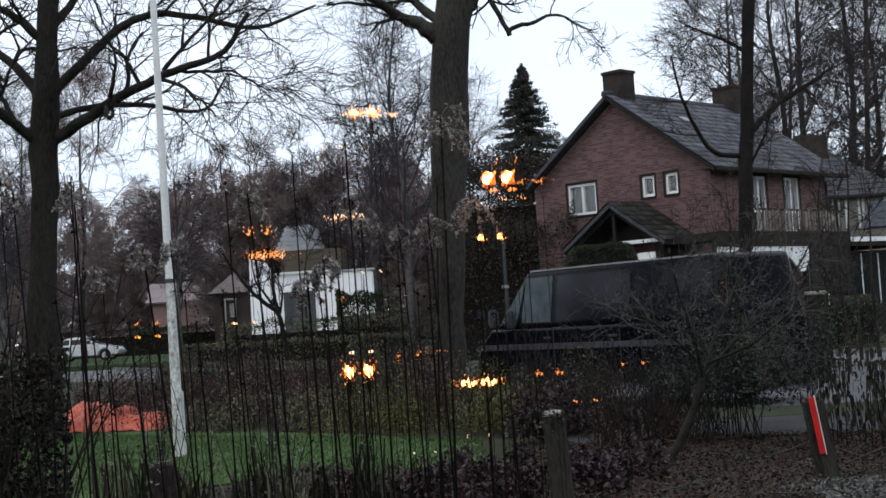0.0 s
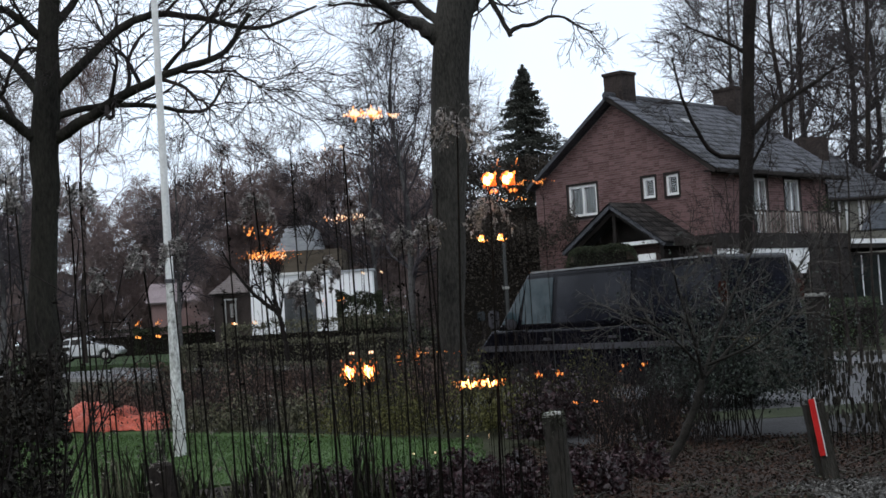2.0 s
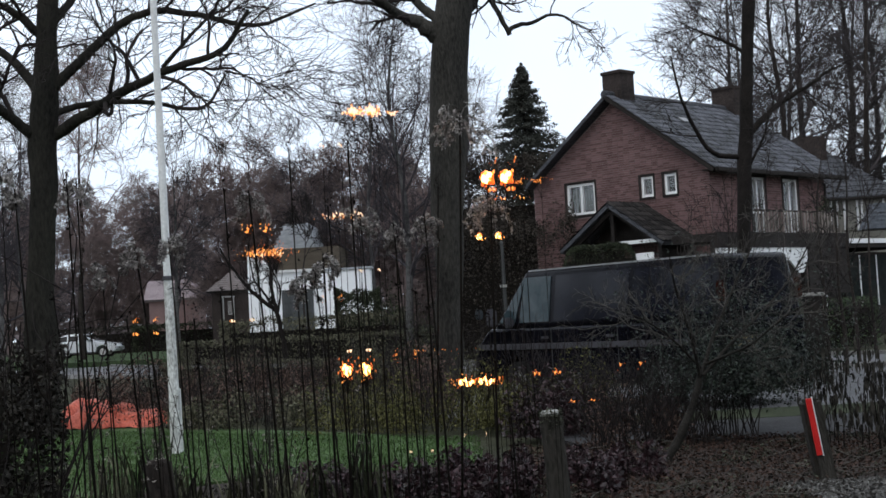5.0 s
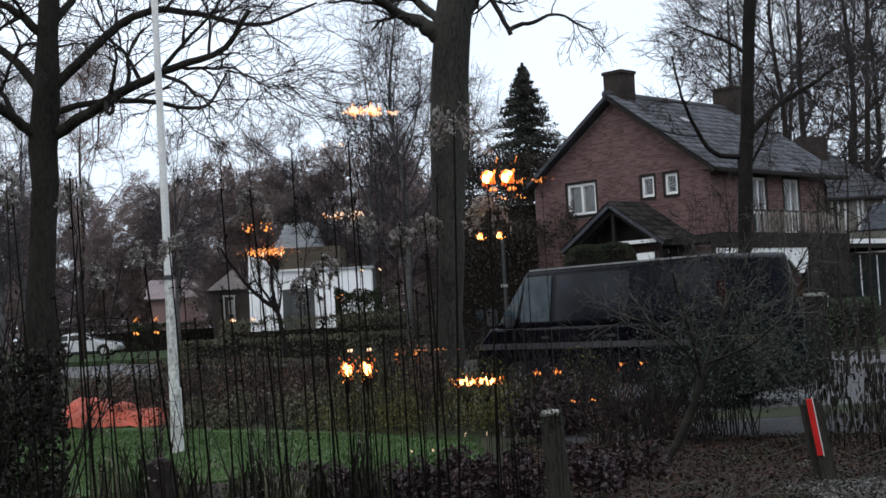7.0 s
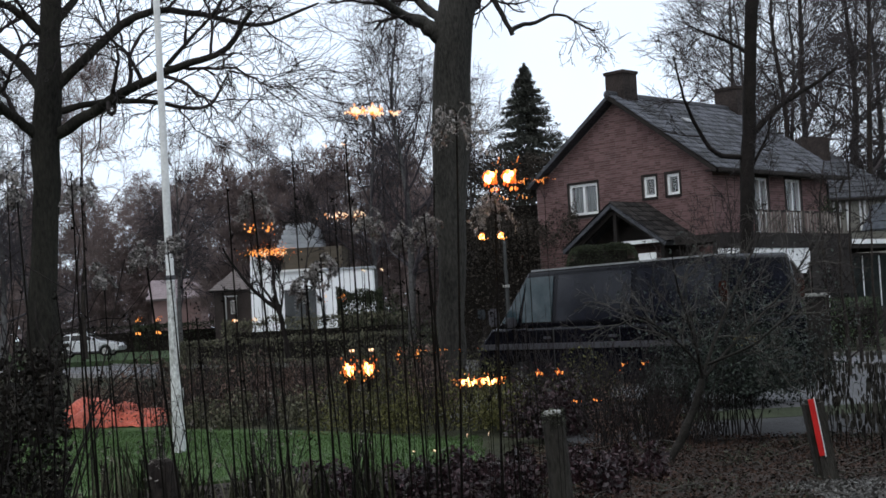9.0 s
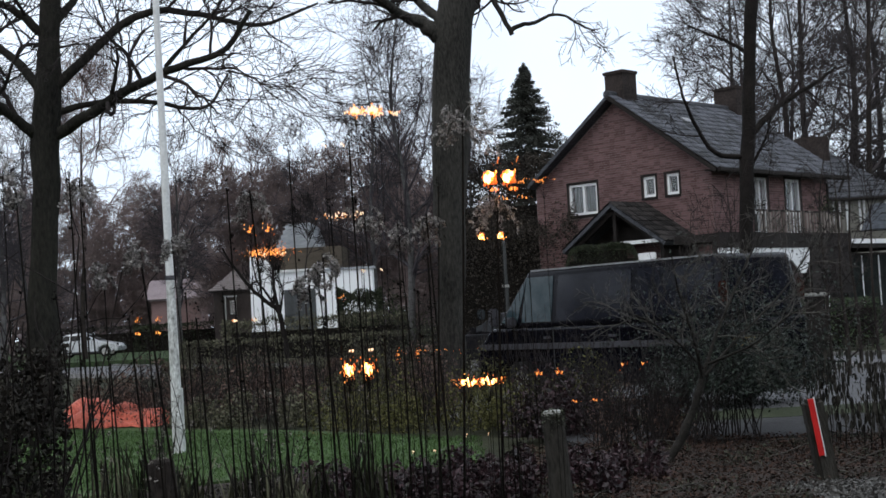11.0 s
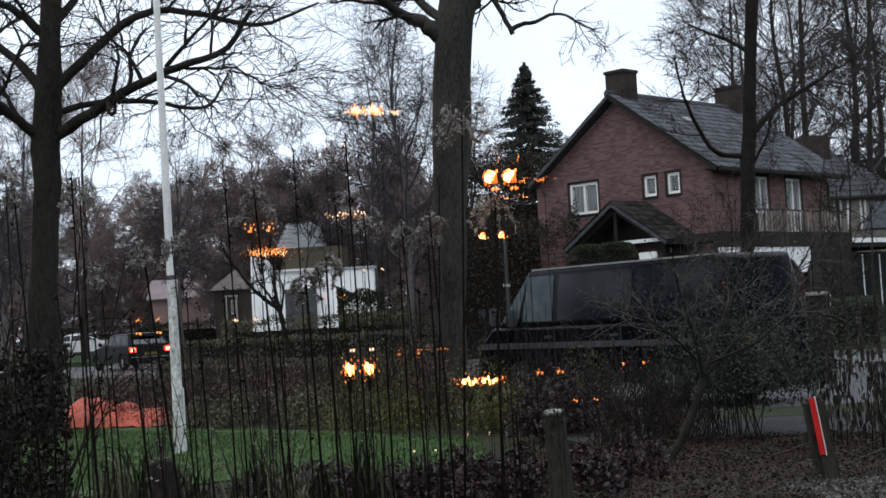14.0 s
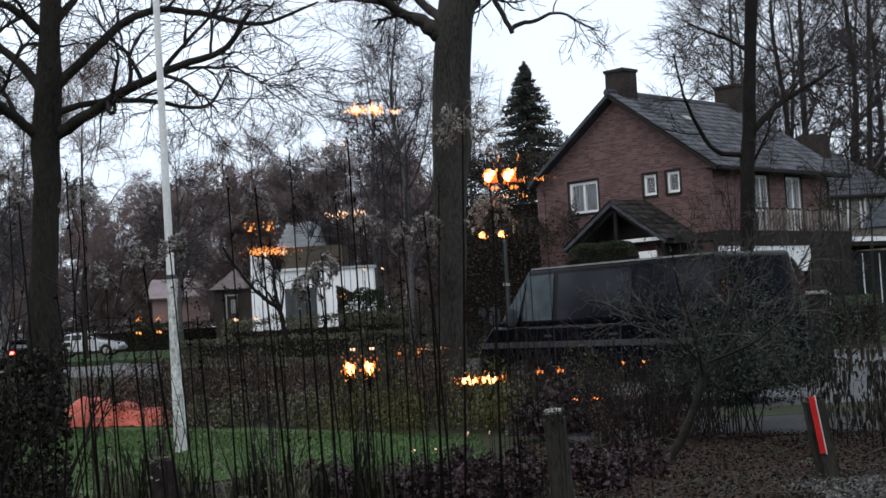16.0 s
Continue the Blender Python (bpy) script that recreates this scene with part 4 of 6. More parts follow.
# the van: its forward axis points away and to one side
fx, fy = -0.615, 0.788
van_turn = math.degrees(math.atan2(fy, fx))
VL = 4.85
vc = (3.57 + fx * VL / 2 + fy * 0.9, 17.8 + fy * VL / 2 - fx * 0.9)
van = vehicle("van", pose(vc[0], vc[1], 0, 0, 0, van_turn), "black panel van with tinted side windows parked on the driveway", "van",
              [(-2.42, 0.2), (2.58, 0.24), (2.67, 0.5), (2.65, 0.86), (2.3, 1.18), (-2.42, 1.18)], (-1.35, 1.68), 0.33, 0.9,
              (-2.42, 2.2, 1.17, 0.89), (-2.30, 1.5, 2.06, 0.76), M_VAN, M_CARGLASS, (0.84, -0.55), (M_REDLENS, 1.42, 0.10, 0.27, 0.0, "dull orange-red tail lamp"),
              trim=M_TRIM, sections=(-0.8, 0.84, 1.62), front_glass=(M_CABGLASS, 2), gap=0.055, plate=(0.5, 0.82))
for y in (-0.93, 0.905):
    part("side_trim", boxed(-1.9, 2.55, y, y + 0.025, 0.85, 0.94, bevel=0.006), M_TRIM, van, "grey rubbing strip along the side")
for y in (-1.14, 0.96):
    part("mirror_housing", boxed(1.98, 2.08, y, y + 0.18, 1.22, 1.5, bevel=0.03), M_TRIM, van, "tall black door mirror")
for y in (-0.775, 0.745):
    part("roof_gutter", boxed(-2.2, 1.42, y, y + 0.02, 2.035, 2.06), M_GUTTER, van, "pale rain gutter along the roof")

silver = vehicle("car", pose(-21.35, 80, 0.24, 0, 0, -2), "silver hatchback car parked on the grass verge", "car",
                 [(-2.05, 0.3), (2.0, 0.3), (2.08, 0.5), (2.02, 0.72), (0.95, 0.93), (-2.0, 0.98), (-2.08, 0.7)], (-1.25, 1.3), 0.31, 0.86,
                 (-1.95, 1.0, 0.94, 0.82), (-0.95, 0.05, 1.34, 0.64), M_SILVER, M_CARTINT, (0.55, -0.5), (M_REDLENS, 0.7, 0.2, 0.15, 0.0, "red tail lamp"), sections=(-0.75, -0.1))
part("roof", prism([(-1.35, 1.20), (-0.95, 1.36), (-0.5, 1.425), (-0.1, 1.42), (0.2, 1.34), (0.1, 1.30), (-0.9, 1.30)], -0.6, 0.6), M_SILVER, silver)
part("sill", boxed(-0.9, 0.95, -0.87, 0.87, 0.24, 0.34, bevel=0.02), M_TRIM, silver)

car = vehicle("car", pose(60, 22, 0, 0, 0, 180), "dark hatchback car driving away with its brake lamps lit", "car",
              [(-2.05, 0.24), (2.38, 0.28), (2.48, 0.5), (2.42, 0.75), (1.25, 0.95), (-2.0, 1.0), (-2.08, 0.7)], (-1.25, 1.6), 0.31, 0.9,
              (-2.04, 1.35, 0.95, 0.87), (-1.5, 0.3, 1.45, 0.64), M_DARKCAR, M_CARTINT, (0.65, -0.45), (M_BRAKE, 0.70, 0.28, 0.2, -0.02, "glowing red tail lamp"), sections=(-0.95, -0.1), rear_glass=M_SKYGLASS)
part("spoiler", prism([(-1.78, 1.36), (-1.72, 1.44), (-1.35, 1.475), (-1.3, 1.43), (-1.6, 1.30)], -0.63, 0.63), M_DARKCAR, car, "black roof spoiler")
part("tailgate_seam", boxed(-2.098, -2.084, -0.62, 0.62, 0.60, 0.625), M_INK, car)
part("bumper_strip", boxed(-2.125, -2.10, -0.8, 0.8, 0.50, 0.53), M_GUTTER, car, "pale strip along the rear bumper")
part("brake_light", boxed(-1.68, -1.62, -0.13, 0.13, 1.40, 1.43), M_BRAKE, car, "thin glowing red high brake light")
for y in (-0.74, 0.74):
    part("lamp_core", boxed(-2.10, -2.094, y - 0.1, y + 0.1, 0.74, 0.86, bevel=0.002), M_BRAKECORE, car, "white-hot core of the tail lamp")


# ---------------- trees ----------------
def limbed_tree(name, m, lines, label, twigs, seed, bark, twig, thin_sides=3, rise=0.3, category="tree", lengths=(1.0, 0.55, 0.3), least=0.004, trunk_sides=12, wander=0.6, swell=None):
    """A bare tree: trunk and limbs along given lines, with three orders of shoots."""
    t = thing(name, m, label, category)
    rng = rand(seed)
    pieces, p0, r0 = [], [], []
    for i, (pts, ra, rb) in enumerate(lines):
        p, r = smooth_line(pts, ra, rb, 18)
        if i == 0:
            r = r * (1 + np.convolve(rng.normal(0, 0.13, 20), (0.25, 0.5, 0.25), "valid"))[None]
            r = r * (1 + 0.5 * np.exp(-np.linspace(0, 1, 18) * 14))[None]
            if swell:
                r = r * (1 + swell[1] * np.exp(-((np.linspace(0, 1, 18) - swell[0]) / swell[2]) ** 2))[None]
        p = p + rng.normal(0, ra * 0.10, p.shape) * (np.arange(18) > 0)[None, :, None]
        pieces.append(tubes(p, r, trunk_sides if i == 0 else 8))
        if i and ra < 0.15:
            p0.append(p)
            r0.append(r)
    p0, r0 = np.concatenate(p0), np.concatenate(r0)
    a, b, c = twigs
    p1, r1 = sprout(rng, p0, r0, a, lengths[0], 50, 10, 0.2, rise, wander, 0.5, 0.35, least * 2)
    p2, r2 = sprout(rng, p1, r1, b, lengths[1], 42, 8, 0.2, rise, wander, 0.6, 0.4, least * 1.3)
    p3, r3 = sprout(rng, p2, r2, c, lengths[2], 38, 5, 0.2, rise * 0.5, 0.4, 0.6, 0.6, least)
    trunk = merged("trunk", pieces[:1], bark, t)
    for piece in pieces[1:]:
        merged("limb", [piece], bark, trunk)
    merged("crown", [tubes(p1, r1, 5), tubes(p2, r2, 3), tubes(p3, r3, 3)], twig, t)
    return t


def wild_tree(name, m, height, radius, label, seed, bark, twig, limbs=14, twigs=(7, 6, 5), spread=1.0, droop=0.2, low=0.25, angle=42, least=0.008, lengths=None, forks=1, category="tree", group=""):
    """A bare tree of no special shape, with its trunk running up through the crown."""
    t = thing(name, m, label, category, group)
    rng = rand(seed)
    trunks, tr = [], []
    for i in range(forks):
        a = rng.uniform(0, 6.28)
        lean = (0.02 if forks == 1 else 0.16) * height
        pts = [(0, 0, -0.3)] + [(lean * math.cos(a) * q ** 1.2 + rng.normal(0, 0.018) * height, lean * math.sin(a) * q ** 1.2 + rng.normal(0, 0.018) * height, height * q) for q in (0.2, 0.45, 0.7, 1.0)]
        p, r = smooth_line(pts, radius, radius * 0.12, 18)
        trunks.append(p)
        tr.append(r)
    p, r = np.concatenate(trunks), np.concatenate(tr)
    la = lengths or (height * 0.3 * spread, height * 0.14 * spread, height * 0.07 * spread)
    p1, r1 = sprout(rng, p, r, limbs, la[0], angle, 9, low, 0.5, 0.3, 0.5, 0.25, least * 2)
    p2, r2 = sprout(rng, p1, r1, twigs[0], la[1], 42, 7, 0.15, -droop * 0.5, 0.35, 0.6, 0.3, least * 1.2)
    p3, r3 = sprout(rng, p2, r2, twigs[1], la[2], 36, 6, 0.1, -droop * 3, 0.35, 0.6, 0.5, least)
    out = [tubes(p2, r2, 3), tubes(p3, r3, 3)]
    if twigs[2]:
        p4, r4 = sprout(rng, p3, r3, twigs[2], la[2] * 0.7, 32, 4, 0.1, -droop * 4, 0.3, 0.8, 0.6, least * 0.8)
        out.append(tubes(p4, r4, 3))
    merged("trunk", [tubes(p[:1], r[:1], 9)], bark, t)
    rest = [tubes(p[1:], r[1:], 7)] if forks > 1 else []
    merged("crown", rest + [tubes(p1, r1, 5)] + out, twig, t)
    return t


limbed_tree("tree", pose(-6.01, 20, 0), [
    ([(-0.06, 0.00, -0.25), (0.10, 0.00, 2.65), (0.16, 0.00, 3.66), (0.22, 0.00, 4.75), (0.29, 0.00, 5.59), (0.37, 0.00, 6.44), (0.46, 0.00, 7.72), (0.48, 0.00, 9.27)], 0.258, 0.142),
    ([(0.33, 0.00, 4.41), (0.99, -0.21, 4.72), (1.46, -0.43, 4.91), (1.93, -0.64, 5.09), (2.42, -0.86, 5.19), (3.03, -1.07, 5.25), (3.31, -1.29, 5.50), (3.51, -1.50, 5.76)], 0.1, 0.029),
    ([(0.36, 0.00, 5.12), (0.95, 0.09, 5.70), (1.33, 0.18, 6.09), (1.65, 0.27, 6.30), (2.06, 0.36, 6.30), (2.56, 0.44, 6.21), (3.06, 0.53, 6.07), (3.38, 0.62, 5.94), (3.91, 0.71, 6.24), (4.26, 0.80, 6.37)], 0.083, 0.017),
    ([(0.35, 0.00, 4.74), (0.76, 0.21, 4.92), (1.30, 0.43, 4.95), (1.77, 0.64, 4.94), (2.16, 0.86, 4.85), (2.47, 1.07, 4.83), (2.59, 1.29, 5.18), (2.70, 1.50, 5.48)], 0.054, 0.017),
    ([(0.16, 0.00, 4.33), (-0.18, -0.33, 4.68), (-0.47, -0.67, 4.93), (-0.83, -1.00, 5.06)], 0.092, 0.05),
    ([(0.19, 0.00, 5.05), (-0.25, 0.25, 5.59), (-0.58, 0.50, 5.87), (-1.00, 0.75, 6.16), (-1.51, 1.00, 6.60)], 0.083, 0.042),
    ([(0.22, 0.00, 5.94), (-0.17, -0.17, 6.30), (-0.45, -0.33, 6.45), (-0.87, -0.50, 6.89)], 0.075, 0.033),
    ([(0.40, 0.00, 6.10), (0.60, 0.23, 6.44), (0.77, 0.47, 6.88), (1.26, 0.70, 7.62)], 0.071, 0.033),
    ([(1.63, 0.00, 5.20), (1.49, -0.27, 5.56), (1.36, -0.53, 5.66), (1.19, -0.80, 5.96)], 0.033, 0.013),
    ([(2.01, 0.00, 5.35), (2.50, -0.27, 5.76), (2.89, -0.53, 6.01), (3.11, -0.80, 6.35)], 0.033, 0.013),
    ([(2.93, 0.00, 5.24), (3.20, 0.20, 5.20), (3.50, 0.40, 5.02)], 0.018, 0.006),
], "large bare garden tree with a dark mossy trunk", (8, 7, 4), 21, M_MOSSY, M_TWIG, lengths=(1.7, 1.0, 0.55), rise=-0.35)

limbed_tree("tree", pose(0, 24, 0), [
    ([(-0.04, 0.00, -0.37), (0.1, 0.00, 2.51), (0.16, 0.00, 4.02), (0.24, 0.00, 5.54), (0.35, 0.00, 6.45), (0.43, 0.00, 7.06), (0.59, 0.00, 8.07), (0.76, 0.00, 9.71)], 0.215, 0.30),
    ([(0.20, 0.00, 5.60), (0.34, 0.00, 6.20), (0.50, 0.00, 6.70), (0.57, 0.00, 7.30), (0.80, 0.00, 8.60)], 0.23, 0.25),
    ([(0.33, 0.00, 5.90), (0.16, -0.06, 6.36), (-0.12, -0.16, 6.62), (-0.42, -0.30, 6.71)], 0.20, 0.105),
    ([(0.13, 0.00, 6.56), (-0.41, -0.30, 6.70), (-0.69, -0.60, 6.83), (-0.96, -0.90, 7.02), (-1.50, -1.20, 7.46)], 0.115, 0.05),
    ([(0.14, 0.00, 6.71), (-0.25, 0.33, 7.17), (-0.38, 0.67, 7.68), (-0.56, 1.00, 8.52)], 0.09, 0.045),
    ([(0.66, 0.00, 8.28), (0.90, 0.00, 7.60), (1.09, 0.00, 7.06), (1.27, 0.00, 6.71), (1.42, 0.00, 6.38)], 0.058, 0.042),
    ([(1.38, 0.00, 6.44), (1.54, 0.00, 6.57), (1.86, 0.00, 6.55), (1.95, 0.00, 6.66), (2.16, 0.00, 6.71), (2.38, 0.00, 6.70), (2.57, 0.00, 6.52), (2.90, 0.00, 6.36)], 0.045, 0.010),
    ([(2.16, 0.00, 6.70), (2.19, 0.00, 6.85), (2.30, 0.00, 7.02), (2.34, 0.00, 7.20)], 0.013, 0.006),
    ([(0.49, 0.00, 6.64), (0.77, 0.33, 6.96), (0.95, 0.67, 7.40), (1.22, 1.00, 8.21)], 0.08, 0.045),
], "tall bare tree with a thick brown trunk beside the road", (5, 4, 4), 22, M_VEILBARK, M_TWIG, lengths=(1.1, 0.6, 0.35), swell=(0.48, 0.4, 0.09))

limbed_tree("tree", pose(6.43, 30, 0), [
    ([(-0.10, 0.00, -0.41), (0.32, 0.00, 3.06), (0.38, 0.00, 4.70), (0.57, 0.00, 6.21), (0.64, 0.00, 7.35), (0.73, 0.00, 8.11), (0.92, 0.00, 9.63), (1.04, 0.00, 11.43)], 0.165, 0.125),
    ([(0.34, 0.00, 4.60), (-0.39, -0.20, 4.65), (-0.82, -0.40, 5.40), (-1.07, -0.60, 5.94), (-1.19, -0.80, 6.41), (-1.27, -1.00, 6.75)], 0.062, 0.019),
    ([(0.56, 0.00, 5.13), (1.15, 0.20, 5.70), (1.73, 0.40, 6.02), (2.32, 0.60, 6.34), (2.71, 0.80, 6.62)], 0.081, 0.031),
    ([(0.57, 0.00, 6.90), (0.23, 0.17, 7.21), (-0.23, 0.33, 7.46), (-0.64, 0.50, 7.72)], 0.044, 0.019),
    ([(0.51, 0.00, 4.44), (0.81, -0.25, 5.02), (0.86, -0.50, 5.42)], 0.037, 0.019),
], "slim dark bare tree before the brick house", (9, 6, 4), 23, M_BARKBLACK, M_TWIG, lengths=(1.3, 0.75, 0.4))

limbed_tree("tree", pose(-6.32, 52, 0), [
    ([(0.12, 0.00, -0.3), (0.06, 0.00, 1.0), (-0.12, 0.00, 1.95), (-0.30, 0.00, 2.2)], 0.11, 0.08),
    ([(-0.25, 0.00, 2.15), (-0.48, -0.1, 2.30), (-1.00, -0.2, 2.78), (-1.20, -0.3, 3.04), (-1.61, -0.4, 3.60), (-1.91, -0.5, 4.05), (-2.11, -0.6, 4.50)], 0.085, 0.035),
    ([(-0.36, 0.00, 2.32), (-0.57, 0.2, 2.68), (-1.02, 0.4, 3.25), (-1.12, 0.5, 3.79), (-1.16, 0.6, 4.25)], 0.055, 0.02),
    ([(-0.12, 0.00, 2.05), (-0.27, 0.1, 2.44), (-0.33, 0.2, 3.10), (-0.34, 0.3, 3.75), (-0.42, 0.4, 4.25)], 0.085, 0.035),
    ([(-0.10, 0.00, 1.95), (0.06, -0.2, 2.60), (0.09, -0.3, 2.86), (-0.16, -0.4, 3.52), (-0.30, -0.5, 3.95)], 0.045, 0.018),
], "crooked dark little tree before a white house", (6, 4, 3), 24, M_BARKBLACK, M_TWIG, lengths=(1.1, 0.6, 0.35), least=0.007)

limbed_tree("shrub", pose(1.88, 12.15, 0), [
    ([(-0.01, 0.00, -0.02), (0.15, 0.00, 0.24), (0.28, 0.00, 0.51), (0.35, 0.00, 0.73)], 0.04, 0.031),
    ([(0.35, 0.00, 0.73), (0.30, -0.15, 0.99), (0.17, -0.30, 1.40), (0.10, -0.45, 1.59), (0.05, -0.60, 1.83)], 0.017, 0.006),
    ([(0.35, 0.00, 0.73), (0.51, 0.13, 1.08), (0.70, 0.25, 1.42), (0.85, 0.37, 1.68), (1.06, 0.50, 1.99)], 0.018, 0.007),
    ([(0.38, 0.00, 0.76), (0.72, 0.20, 1.06), (1.10, 0.40, 1.35), (1.34, 0.60, 1.55), (1.60, 0.80, 1.87)], 0.016, 0.006),
    ([(0.37, 0.00, 0.83), (0.05, -0.17, 1.16), (-0.21, -0.33, 1.32), (-0.43, -0.50, 1.40)], 0.014, 0.005),
    ([(0.41, 0.00, 0.86), (0.80, -0.13, 1.01), (1.08, -0.27, 1.25), (1.30, -0.40, 1.38)], 0.014, 0.005),
], "bare spreading garden shrub with grey-brown branches", (10, 5, 3), 25, M_SHRUBWOOD, M_SHRUB, rise=0.35, lengths=(0.62, 0.3, 0.15), least=0.0022, category="shrub", trunk_sides=9)

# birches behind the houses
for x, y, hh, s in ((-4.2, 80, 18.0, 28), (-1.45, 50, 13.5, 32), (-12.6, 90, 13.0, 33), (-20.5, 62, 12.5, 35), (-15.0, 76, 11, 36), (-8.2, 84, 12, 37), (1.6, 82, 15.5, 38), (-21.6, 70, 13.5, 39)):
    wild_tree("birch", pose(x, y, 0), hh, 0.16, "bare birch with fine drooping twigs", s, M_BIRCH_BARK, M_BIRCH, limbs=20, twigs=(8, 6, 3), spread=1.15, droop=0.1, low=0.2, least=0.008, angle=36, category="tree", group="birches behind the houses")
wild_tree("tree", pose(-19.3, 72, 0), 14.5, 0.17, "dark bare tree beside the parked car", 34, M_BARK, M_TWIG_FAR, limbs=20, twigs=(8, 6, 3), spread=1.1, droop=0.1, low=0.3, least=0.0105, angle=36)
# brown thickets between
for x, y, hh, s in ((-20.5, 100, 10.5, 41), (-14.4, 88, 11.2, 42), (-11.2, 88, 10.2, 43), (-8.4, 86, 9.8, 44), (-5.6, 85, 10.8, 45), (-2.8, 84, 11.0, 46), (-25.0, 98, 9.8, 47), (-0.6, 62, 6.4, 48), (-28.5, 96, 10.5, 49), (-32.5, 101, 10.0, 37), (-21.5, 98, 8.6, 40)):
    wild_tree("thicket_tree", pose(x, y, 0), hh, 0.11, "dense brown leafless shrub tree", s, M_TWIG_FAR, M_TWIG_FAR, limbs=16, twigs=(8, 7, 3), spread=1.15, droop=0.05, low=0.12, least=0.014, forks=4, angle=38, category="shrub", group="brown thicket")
wild_tree("thicket_tree", pose(-7.7, 73.4, 0), 8.2, 0.07, "slim bare shrub tree before the white house", 30, M_TWIG, M_TWIG, limbs=10, twigs=(6, 5, 2), spread=0.8, droop=0.05, low=0.5, least=0.011, angle=34, category="shrub")
# tall wood behind the brick house
for x, y, hh, rr, s in ((15.0, 60, 20, 0.20, 51), (17.2, 63, 22, 0.23, 52), (18.6, 58, 21, 0.17, 53), (19.8, 66, 22, 0.25, 54), (21.6, 62, 21, 0.20, 55), (22.5, 70, 22, 0.23, 57), (16.2, 72, 21, 0.22, 58), (24.5, 66, 22, 0.22, 60), (18.2, 80, 22, 0.20, 63), (21.5, 84, 23, 0.22, 64), (25.0, 80, 22, 0.20, 65)):
    wild_tree("woodland_tree", pose(x, y, 0), hh, rr, "tall bare dark woodland tree", s, M_BARK, M_TWIG_WOOD, limbs=22, twigs=(7, 5, 3), spread=0.95, droop=0.02, low=0.24, least=0.010, angle=54, group="wood behind the house")


for x, y, hh, s in ((18.4, 70, 6.6, 71), (21.2, 69, 7.2, 72), (24.0, 71, 6.8, 73)):
    wild_tree("thicket_tree", pose(x, y, 0), hh, 0.11, "dense dark leafless undergrowth below the tall wood", s, M_BARK, M_TWIG_WOOD, limbs=13, twigs=(7, 5, 2), spread=1.2, droop=0.05, low=0.2, least=0.011, forks=3, angle=40, category="shrub", group="undergrowth of the wood")
for x, y, hh, s in ((7.05, 34, 4.6, 64), (6.5, 36, 3.8, 65), (6.1, 35, 3.2, 63), (7.7, 27.5, 4.6, 66), (8.6, 28.5, 5.2, 67), (7.0, 24.0, 3.6, 68), (9.3, 29.5, 4.2, 69)):
    wild_tree("sapling", pose(x, y, 0), hh, 0.045, "thin bare sapling beside the drive", s, M_BARK, M_TWIG, limbs=12, twigs=(6, 4, 0), spread=0.8, droop=0.1, low=0.15, least=0.004, group="saplings beside the drive")


def fir(m, height, spread, seed):
    t = thing("fir", m, "dark green conical fir tree", "tree")
    rng = rand(seed)
    p, r = smooth_line([(0, 0, -0.2), (0.05, 0, height * 0.5), (0, 0, height)], 0.2, 0.02, 14)
    merged("trunk", [tubes(p, r, 8)], M_BARK, t)
    n = 620
    q = rng.uniform(0.06, 0.99, n) ** 0.85
    a = rng.uniform(0, 2 * np.pi, n)
    ln = spread * (1 - q) * rng.uniform(0.66, 1.12, n) * (1 - 0.1 * q ** 6) + 0.06
    k = 6
    s = np.linspace(0, 1, k)
    path = np.stack([np.cos(a)[:, None] * ln[:, None] * s, np.sin(a)[:, None] * ln[:, None] * s, (q * height)[:, None] - 0.35 * ln[:, None] * s + 0.16 * ln[:, None] * s ** 3], -1)
    tips = np.repeat(path[:, 1:].reshape(-1, 3), 26, 0)
    tips = tips + rng.normal(0, 1, tips.shape) * np.array([1, 1, 0.7]) * (0.04 + 0.16 * (1 - tips[:, 2:] / height))
    tips = np.concatenate([tips, np.stack([rng.normal(0, 0.035, 260), rng.normal(0, 0.035, 260), height + rng.uniform(-0.5, 0.1, 260)], 1)])
    merged("crown", [tubes(path, np.broadcast_to(np.linspace(0.03, 0.008, k), (n, k)).copy(), 3), leaf_cards(rng, tips, 0.052, 0.3)], M_NEEDLE, t)


fir(pose(3.95, 60, 0), 12.45, 6.7, 61)


